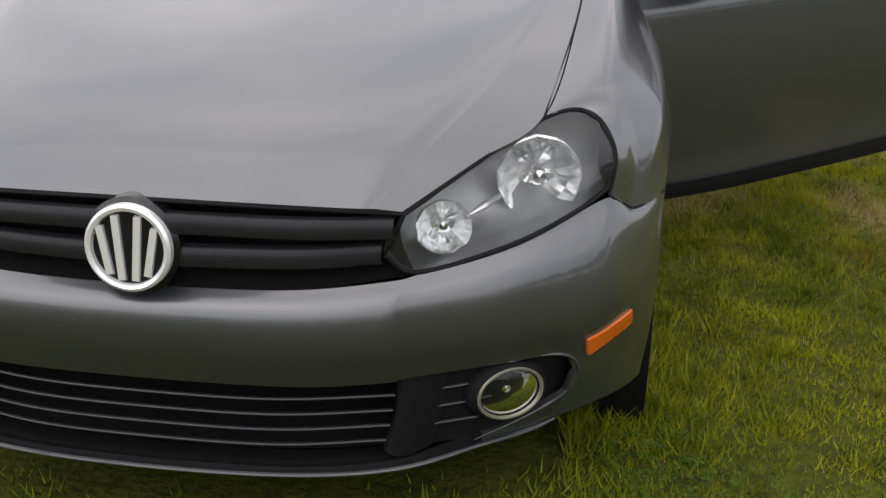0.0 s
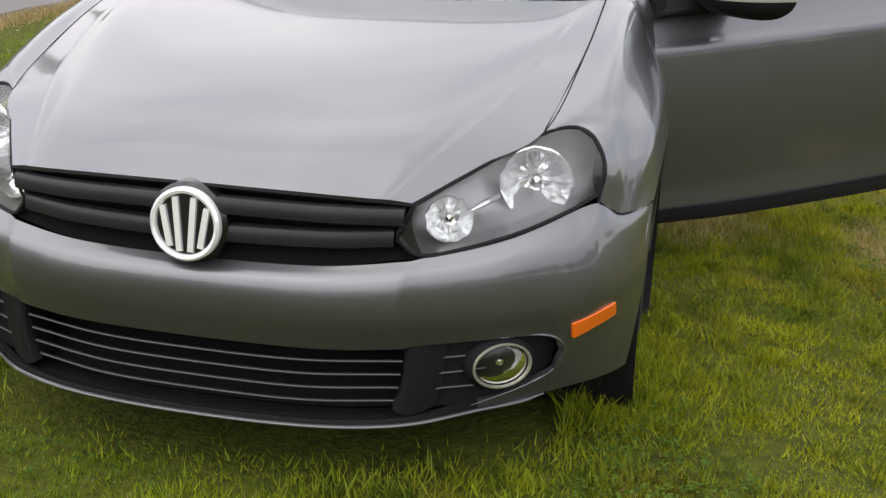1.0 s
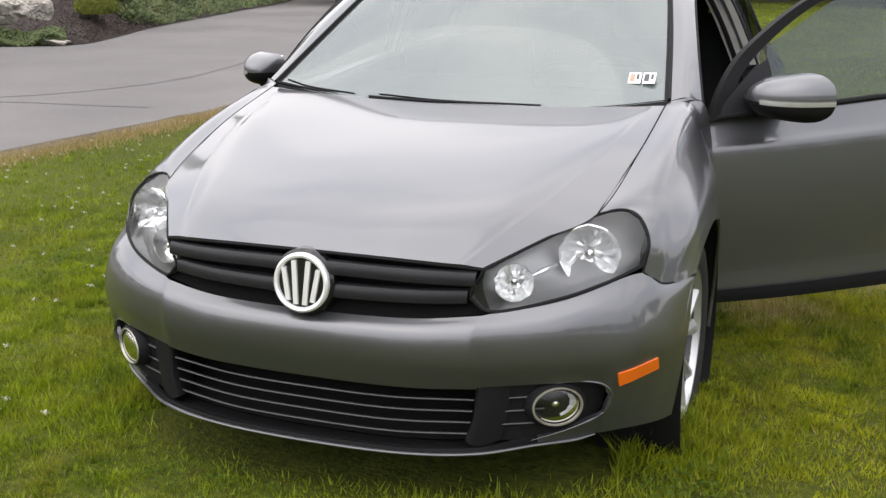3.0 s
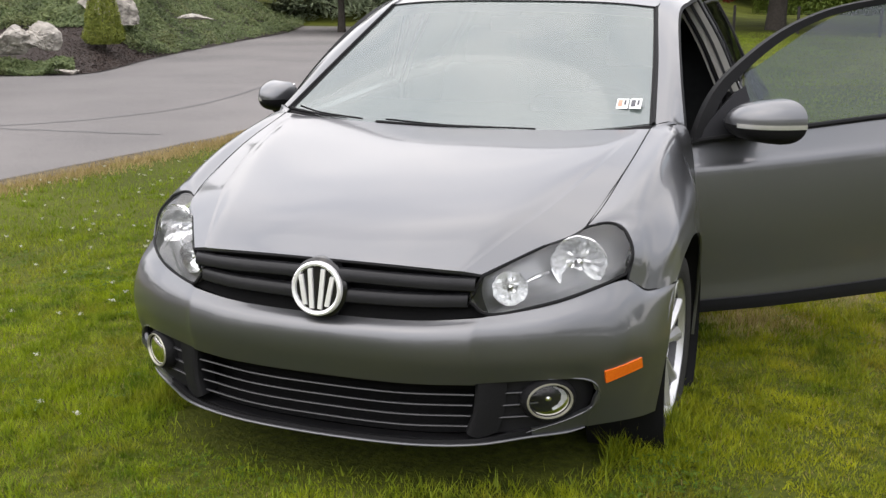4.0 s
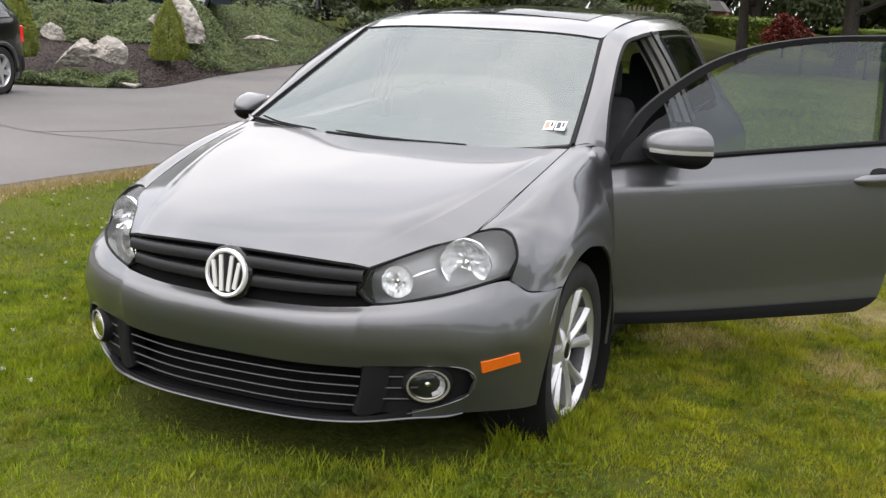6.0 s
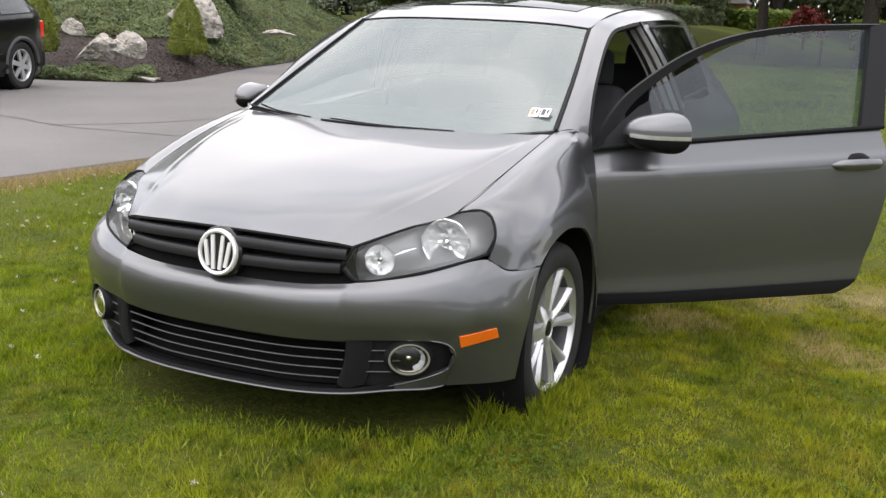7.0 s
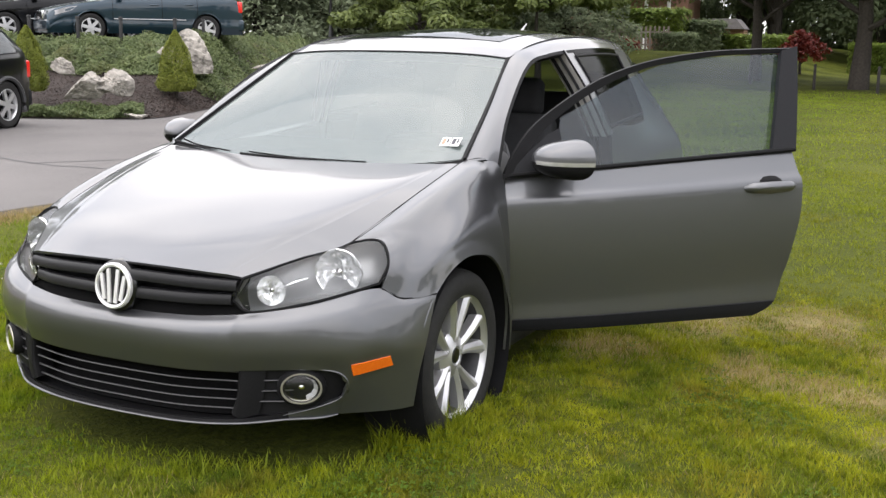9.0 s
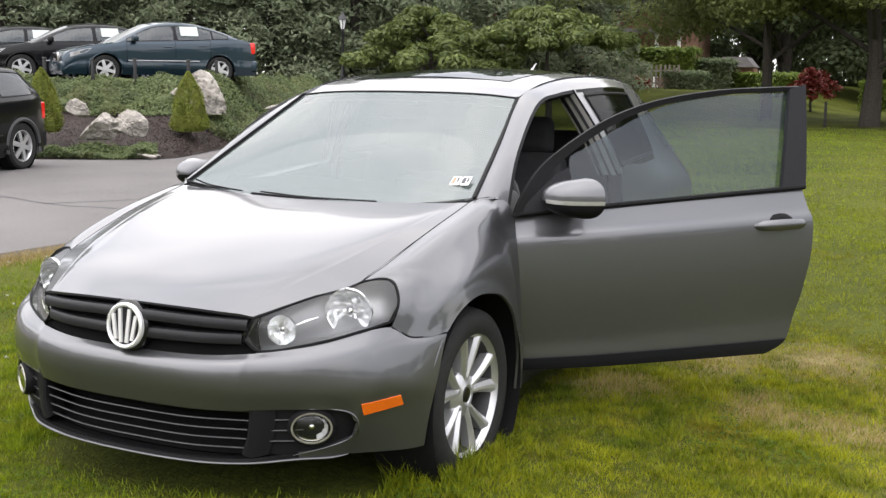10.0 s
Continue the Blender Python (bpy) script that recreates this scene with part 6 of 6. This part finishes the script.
    for s, y, zc in papers:
        z, b, wt, wb, ze = section(y)
        q = (ze - zc) / (ze - b)
        part("window_sheet", block("window_sheet", (0.006, 0.42, 0.25), (0, 0, 0), 0.002, pose(s * (wt + (wb - wt) * q + 0.032), y, zc, 0, s * -math.degrees(math.atan2(wb - wt, ze - b)), 0), 1), M_PAPER, t, "white paper sheet in the window")
    return t


SEDAN = [(2.24, 0.60), (2.17, 0.71), (1.95, 0.79), (1.5, 0.878), (1.17, 0.926), (1.10, 0.945), (1.02, 0.992), (0.72, 1.155), (0.28, 1.365), (-0.1, 1.432), (-0.5, 1.438), (-0.95, 1.385), (-1.40, 1.245), (-1.78, 1.085), (-2.02, 1.035), (-2.17, 0.99), (-2.24, 0.86)]
SEDAN_BELT = [(2.24, 0.56), (2.0, 0.74), (1.5, 0.85), (0.8, 0.925), (0.0, 0.955), (-0.8, 0.985), (-1.5, 1.02), (-2.05, 1.0), (-2.24, 0.83)]
SEDAN_PANES = [(0.86, -0.22), (-0.30, -1.12), (-1.15, -1.52)]
BIG = [[(y * 1.07, z + 0.02) for y, z in c] for c in (SEDAN, SEDAN_BELT)]
BIG_PANES = [(a * 1.07, b * 1.07) for a, b in SEDAN_PANES]
WAGON = [(2.36, 0.66), (2.27, 0.80), (1.9, 0.90), (1.5, 0.96), (1.15, 1.01), (0.40, 1.46), (0.0, 1.54), (-0.6, 1.565), (-1.4, 1.55), (-1.85, 1.51), (-2.05, 1.36), (-2.22, 1.10), (-2.28, 1.0), (-2.30, 0.88)]
WAGON_BELT = [(2.36, 0.62), (2.1, 0.83), (1.5, 0.92), (0.9, 0.99), (0.0, 1.02), (-1.0, 1.045), (-1.9, 1.08), (-2.2, 1.06), (-2.30, 0.85)]
parked_car("sedan", "dark blue-green sedan with a paper in its rear side window", (-15.35, 18.05, 1.22), 147, M_BLUEPAINT, (4.48, 1.77, 1.35, -1.29), SEDAN, SEDAN_BELT, (1.12, 0.28, -0.95, -1.75), SEDAN_PANES, (0.315, 0.215), papers=((-1, -0.60, 1.20),))
for label, spot in (("black sedan parked on the upper lot", (-18.3, 18.6, 1.22)), ("black sedan at the far end of the upper lot", (-20.9, 18.9, 1.22))):
    parked_car("sedan", label, spot, 145, M_BLACKPAINT, (4.8, 1.86, 1.45, -1.38), *BIG, (1.2, 0.30, -1.02, -1.87), BIG_PANES, (0.33, 0.225), papers=((-1, -0.66, 1.22),))
parked_car("wagon", "black estate wagon with grey plastic arches on the driveway", (-11.09, 7.82, 0.02), 192, M_BLACKPAINT, (4.72, 1.86, 1.42, -1.50), WAGON, WAGON_BELT, (1.15, 0.40, -1.90, -2.2), [(0.9, -0.12), (-0.2, -0.98), (-1.08, -1.92)], (0.345, 0.235), wagon=True)

# ---- low posts with a rail, lamp post ----
post_spots = [(-15.3, 14.6), (-15.08, 15.74), (-14.22, 16.1), (-13.75, 17.3), (-13.83, 18.4)]
post0 = thing("bollard", "short black iron post along the upper lot", "post", "posts along the bank", (*post_spots[0], 1.12))
part("shaft", lathe("shaft", [(0.038, 0), (0.038, 0.62), (0.034, 0.635), (0.0005, 0.64)], 14), M_IRON, post0)
part("cap", lathe("cap", [(0.038, 0.60), (0.044, 0.605), (0.044, 0.635), (0.036, 0.65), (0.0005, 0.652)], 14), M_IRON, post0)
for x, y in post_spots[1:]:
    copy_thing(post0, pose(x, y, 1.12))
lamp = thing("street_lamp", "black lantern on a slim iron post among the trees", "street lamp", at=(-15.3, 26.4, 1.4))
part("pole", lathe("pole", [(0.09, 0), (0.07, 0.15), (0.045, 0.3), (0.04, 1.35), (0.06, 1.38), (0.03, 1.42)], 14), M_IRON, lamp)
part("lantern_glass", lathe("lantern_glass", [(0.06, 1.42), (0.13, 1.72), (0.0005, 1.73)], 6), M_LAMPGLASS, lamp)
part("lantern_cap", lathe("lantern_cap", [(0.16, 1.71), (0.12, 1.78), (0.05, 1.86), (0.015, 1.92), (0.0005, 1.93)], 12), M_IRON, lamp)
for k in range(6):
    a = radians(60 * k)
    part("lantern_bar", tube("lantern_bar", [(0.062 * math.cos(a), 0.062 * math.sin(a), 1.42), (0.133 * math.cos(a), 0.133 * math.sin(a), 1.72)], 0.009, 5), M_IRON, lamp)


# ---- trees ----
def tree(name, label, at, h, spread, seed, leaf, trunk_r, clear, count, size, turn=0, flat=1.0, category="tree", droop=0.0, clump=0.30, slim=1.0):
    """Tapered trunk, limbs, and a crown of small leaves in clumps round the limb ends."""
    r = np.random.default_rng(seed)
    t = thing(name, label, category, at=at, turn=turn)
    bend = r.normal(size=(4, 2)) * trunk_r * 0.8
    tr = [(bend[k, 0] * k / 3, bend[k, 1] * k / 3, q) for k, q in enumerate((-0.15, h * 0.22, h * 0.5, h * 0.85))]
    meshes = [tube("limb", spline(tr, 20), trunk_r, 10, taper=[trunk_r * 1.45, trunk_r, trunk_r * 0.85, trunk_r * 0.5, trunk_r * 0.2])]
    ends = []
    for k in range(16):
        a = 2.4 * k + r.uniform(-0.4, 0.4)
        z0 = clear + (h * 0.8 - clear) * (k / 16) ** 0.9
        reach = spread * (0.55 + 0.45 * math.sin(math.pi * min(1, 0.25 + 0.8 * k / 16))) * r.uniform(0.75, 1.1)
        e = (math.cos(a) * reach, math.sin(a) * reach, z0 + (h - z0) * 0.30 * r.uniform(0.4, 1.2) - droop * reach)
        base = (0, 0, z0 * 0.9)
        mid = (e[0] * 0.5, e[1] * 0.5, z0 * 0.45 + e[2] * 0.55 + 0.25)
        meshes.append(tube("limb", spline([base, mid, e], 9), 0.06, 6, taper=[trunk_r * 0.42, trunk_r * 0.25, 0.02]))
        ends += [(e, 1.0), (((e[0] + mid[0]) / 2, (e[1] + mid[1]) / 2, (e[2] + mid[2]) / 2 + 0.1), 0.9), ((mid[0], mid[1], mid[2] + 0.3), 0.8)]
    ends += [((r.normal() * spread * 0.2, r.normal() * spread * 0.2, h * q), 0.9) for q in (0.72, 0.85, 0.95)]
    part("trunk", joined("trunk", meshes), M_BARK, t)
    c = np.array([p for p, _ in ends])
    w = np.array([q for _, q in ends])
    pick = r.integers(0, len(c), count)
    blob = r.normal(size=(count, 3))
    blob /= np.linalg.norm(blob, axis=1, keepdims=True)
    rad = spread * clump * w[pick] * r.uniform(0.15, 1.0, count) ** 0.5
    pos = c[pick] + blob * rad[:, None] * np.array([1.15, 1.15, 0.75 * flat])
    pos[:, 2] = np.maximum(pos[:, 2], clear * 0.85)
    part("crown", cards("crown", pos, blob + np.array([0, 0, 0.6]) + r.normal(size=pos.shape) * 0.5, size, slim, r), leaf, t)
    return t


def conifer(label, at, h, spread, seed, count, size, leaf):
    """An evergreen: straight stem, drooping tiers of sprays."""
    r = np.random.default_rng(seed)
    t = thing("evergreen_tree", label, "tree", at=at)
    meshes = [tube("limb", [(0, 0, -0.2), (0, 0, h * 0.5), (0, 0, h)], 0.16, 8, taper=[0.2, 0.12, 0.02])]
    pos, nrm = [], []
    tiers = 60
    for k in range(tiers):
        q = (k / tiers) ** 0.9
        z = 0.25 + q * h * 0.97
        a = 2.4 * k + r.uniform(-0.3, 0.3)
        reach = spread * (1 - q) ** 0.75 * r.uniform(0.7, 1.12) + 0.1
        d = np.array([math.cos(a), math.sin(a)])
        meshes.append(tube("limb", [(0, 0, z), (d[0] * reach * 0.6, d[1] * reach * 0.6, z - 0.03 * reach), (d[0] * reach, d[1] * reach, z - 0.25 * reach)], 0.03, 5, taper=[0.04, 0.02, 0.008]))
        n = int(count / tiers * (0.35 + 1.3 * (1 - q)))
        s = r.uniform(0.15, 1.0, n) ** 0.7
        side = r.normal(size=n) * 0.28 * reach * (1.1 - 0.6 * s)
        p = np.stack([d[0] * s * reach - d[1] * side, d[1] * s * reach + d[0] * side, z - 0.25 * reach * s ** 2 + r.normal(size=n) * 0.16 - 0.12 * np.abs(side)], 1)
        pos.append(p)
        nrm.append(np.column_stack([np.full(n, d[0] * 0.4), np.full(n, d[1] * 0.4), np.ones(n)]) + r.normal(size=(n, 3)) * 0.6)
    part("trunk", joined("trunk", meshes), M_BARK, t)
    part("crown", cards("crown", np.vstack(pos), np.vstack(nrm), size, 0.7, r), leaf, t)
    return t


con = [conifer("tall dark evergreen in a dense row", (-29, 26, 1.2), 11, 3.6, 31, 19000, 0.24, M_EVERGREEN), conifer("broad olive-green evergreen in a dense row", (-26.5, 28.5, 1.2), 9.5, 3.4, 32, 19000, 0.23, M_EVERGREEN)]
for k, (x, y, s, q) in enumerate([(-32.5, 23.5, 1.0, 1), (-24, 30, 1.05, 0), (-21.5, 31.5, 0.95, 1), (-19.4, 34, 1.1, 0), (-17.2, 35.8, 0.95, 1), (-15.6, 39, 1.1, 0), (-36, 21, 1.1, 0), (-30.5, 29.5, 1.2, 0), (-23, 35, 1.2, 0), (-13.6, 42.5, 1.1, 1), (-40, 17, 1.1, 1)]):
    copy_thing(con[q], pose(x, y, 1.2 if x < -18 else 0.4, 0, 0, 67 * k) @ Matrix.Scale(s, 4))
tree("chestnut_tree", "leafy light green tree with low hanging branches", (-13.0, 27.8, 0), 3.5, 2.3, 41, M_LIGHTLEAF, 0.10, 1.2, 15000, 0.22, flat=0.7, droop=0.12, clump=0.2, slim=0.6)
tree("chestnut_tree", "leafy light green tree beside another", (-10.2, 30.4, 0), 3.6, 2.2, 46, M_LIGHTLEAF, 0.10, 2.5, 14000, 0.22, flat=0.7, droop=0.12, clump=0.2, slim=0.6)
tree("shade_tree", "mature shade tree with a thick dark trunk on the lawn", (-1.2, 35.6, 0), 11, 7.0, 42, M_OLIVELEAF, 0.24, 2.0, 70000, 0.16, droop=0.07, clump=0.24)
tree("shade_tree", "mature shade tree with low dark branches on the lawn", (-4.8, 37.5, 0), 10, 6.5, 43, M_OLIVELEAF, 0.17, 2.3, 60000, 0.17, droop=0.06, clump=0.24)
tree("shade_tree", "big dark tree on the far lawn", (3.6, 39, 0), 11, 7.5, 44, M_DARKLEAF, 0.30, 2.4, 50000, 0.18, droop=0.04, clump=0.25)
tree("shade_tree", "big dark tree behind the garden", (-17.0, 57, 0.9), 13, 7.0, 45, M_DARKLEAF, 0.3, 3.0, 42000, 0.22, clump=0.25)
tree("red_maple", "low spreading red-leaved maple", (-4.5, 46, 0), 1.65, 1.0, 47, M_REDLEAF, 0.06, 0.6, 2800, 0.13, droop=0.12, clump=0.22)
far_tree = tree("background_tree", "distant dark tree behind the garden", (-20, 62, 0), 14, 6.5, 48, M_DARKLEAF, 0.4, 1.2, 24000, 0.36)
for k, (x, y, s) in enumerate([(-9, 66, 1.0), (0, 72, 1.1), (10, 70, 1.0), (-30, 58, 1.1), (20, 66, 1.1), (30, 60, 1.2), (-42, 44, 1.2), (5, 64, 0.9), (-4, 80, 1.0), (6, 84, 1.0), (15, 80, 1.1), (-14, 82, 1.1), (-24, 74, 1.1), (26, 78, 1.1)]):
    copy_thing(far_tree, pose(x, y, 0, 0, 0, 50 * k) @ Matrix.Scale(s, 4))
# added ring of unseen trees on the sides and behind the path, to shape reflections
for k in range(30):
    a = radians(-200 + 226 * k / 29)
    rad = 62 + 6 * (k % 3)
    copy_thing(far_tree, pose(rad * math.cos(a), 2 + rad * math.sin(a), 0, 0, 0, 31 * k) @ Matrix.Scale(0.62 + 0.06 * (k % 4), 4))


def hedge(label, at, size, seed, leaf=None, name="hedge", leaf_size=0.16):
    """Leaves over the faces of a clipped block."""
    r = np.random.default_rng(seed)
    n = int(900 * (size[0] * size[2] * 2 + size[0] * size[1]))
    n = min(n, 14000 if size[0] < 50 else 60000)
    p = r.uniform(-0.5, 0.5, (n, 3))
    ax = r.integers(1, 3, n)
    p[np.arange(n), ax] = np.where(ax == 2, 0.5, np.sign(p[np.arange(n), ax]) * 0.5)
    p = p * size + r.normal(size=p.shape) * 0.07 + [0, 0, size[2] / 2]
    t = part(name, cards(name, p, p + [0, 0, 0.2] + r.normal(size=p.shape) * 0.4, leaf_size, 1.0, r), leaf or M_HEDGE)
    t.matrix_basis = pose(*at, 0, 0, 0)
    return tagged(t, label, "hedge", kind="stuff")


hedge("clipped light green hedge in front of a house", (-11.7, 48.0, 1.6), (3.8, 0.9, 1.1), 61)
hedge("dark green clipped shrubs in the garden", (-9.6, 49, 0.9), (2.4, 1.2, 1.3), 62, M_DARKLEAF)
hedge("light green low hedge by the far lawn", (-7.0, 50, 0.7), (4.2, 1.0, 0.9), 63)
hedge("light green shrubs by the far road", (-0.5, 55, 0), (6.0, 1.5, 1.3), 64)
hedge("bright green shrubs across the far road", (3.0, 58, 0), (7.0, 1.5, 1.6), 65)
hedge("distant dark belt of woods beyond the road", (0, 98, 0), (130, 8, 12), 67, M_DARKLEAF, "far_woods", 1.3)
hedge("red flowering plants by a fence", (-12.4, 45.8, 0.95), (1.9, 0.4, 0.4), 66, M_REDLEAF)


def house(label, at, size, turn, wall, rows, name="house", rise=1.9):
    w, d, h = size
    t = thing(name, label, "house", at=at, turn=turn)
    part("wall", block("wall", (w, d, h), (0, 0, h / 2), 0.02), wall, t)
    part("roof", prism("roof", [(-w * 0.53, h), (w * 0.53, h), (w * 0.3, h + rise), (-w * 0.3, h + rise)], d + 0.8, Matrix.Translation((0, -d / 2 - 0.4, 0))), M_ROOFING, t)
    for x, z, a, b in rows:
        wd = part("window", block("window", (a, 0.08, b), (x, -d / 2 - 0.02, z), 0.01), M_WHITE, t)
        part("pane", block("pane", (a - 0.14, 0.04, b - 0.14), (x, -d / 2 - 0.07, z), 0.005), M_GLOSSBLACK, wd)
    return t


house("brick house half hidden behind trees and a hedge", (-19.0, 62, 0.9), (12, 8, 4.2), 8, M_BRICK, [(-4, 1.6, 1.2, 1.4), (-1.4, 1.6, 1.2, 1.4), (1.4, 1.6, 1.2, 1.4), (4, 1.6, 1.2, 1.4)])
house("small brick garden house among shrubs", (-9.6, 55.5, 0.75), (1.9, 1.8, 1.3), 5, M_BRICK, [(0.2, 0.65, 0.7, 0.7)], "shed", 0.5)
# pale columns of the house's porch
porch = thing("porch", "pale columned porch before the brick house", "porch", at=(-15.6, 57.4, 0.9), turn=8)
part("porch_roof", block("porch_roof", (5.4, 1.4, 0.25), (0, 0, 3.1), 0.03), M_ROOFING, porch)
for k in range(5):
    part("column", lathe("column", [(0.17, 0), (0.17, 0.12), (0.12, 0.2), (0.10, 2.8), (0.16, 2.9), (0.16, 3.0)], 12, Matrix.Translation((-2.4 + 1.2 * k, 0, 0))), M_WHITE, porch)
hedge("white flowering shrub at the edge of the garden", (-9.9, 46.5, 0.85), (1.5, 0.8, 0.75), 68, M_CLOVER, "flowering_shrub", 0.03)
hedge("green shrub mixed with white blossom", (-9.9, 46.4, 0.85), (1.8, 1.0, 0.8), 69, M_DARKLEAF, "shrub", 0.12)
# picket fence before the house
fence = thing("picket_fence", "weathered picket fence behind the far lawn", "fence", at=(-14.4, 46.2, 0.95))
pick_me = block("picket", (0.09, 0.03, 1.05), (0, 0, 0.52), 0.008, seg=1)
for k in range(22):
    o = part("picket", pick_me, M_FENCEWOOD, fence)
    o.location = (0.2 * k, 0, 0.05)
for z in (0.3, 0.85):
    part("rail", block("rail", (4.5, 0.04, 0.08), (2.1, 0.03, z), 0.005), M_FENCEWOOD, fence)
# lawn posts
lp0 = thing("lawn_post", "short dark wooden post standing on the lawn", "post", "lawn posts", (-2.35, 34.0, 0))
part("shaft", block("shaft", (0.09, 0.09, 0.8), (0, 0, 0.38), 0.02, top=0.9), M_DARKWOOD, lp0)
for x, y in ((-0.35, 32.4), (-4.6, 35.6), (1.9, 31)):
    copy_thing(lp0, pose(x, y, 0))
far_road = slab("road", [(-60, 70), (60, 66), (60, 69), (-60, 73)], 0.02, M_ASPHALT)
tagged(far_road, "pale strip of road beyond the lawn", "road", kind="structure")
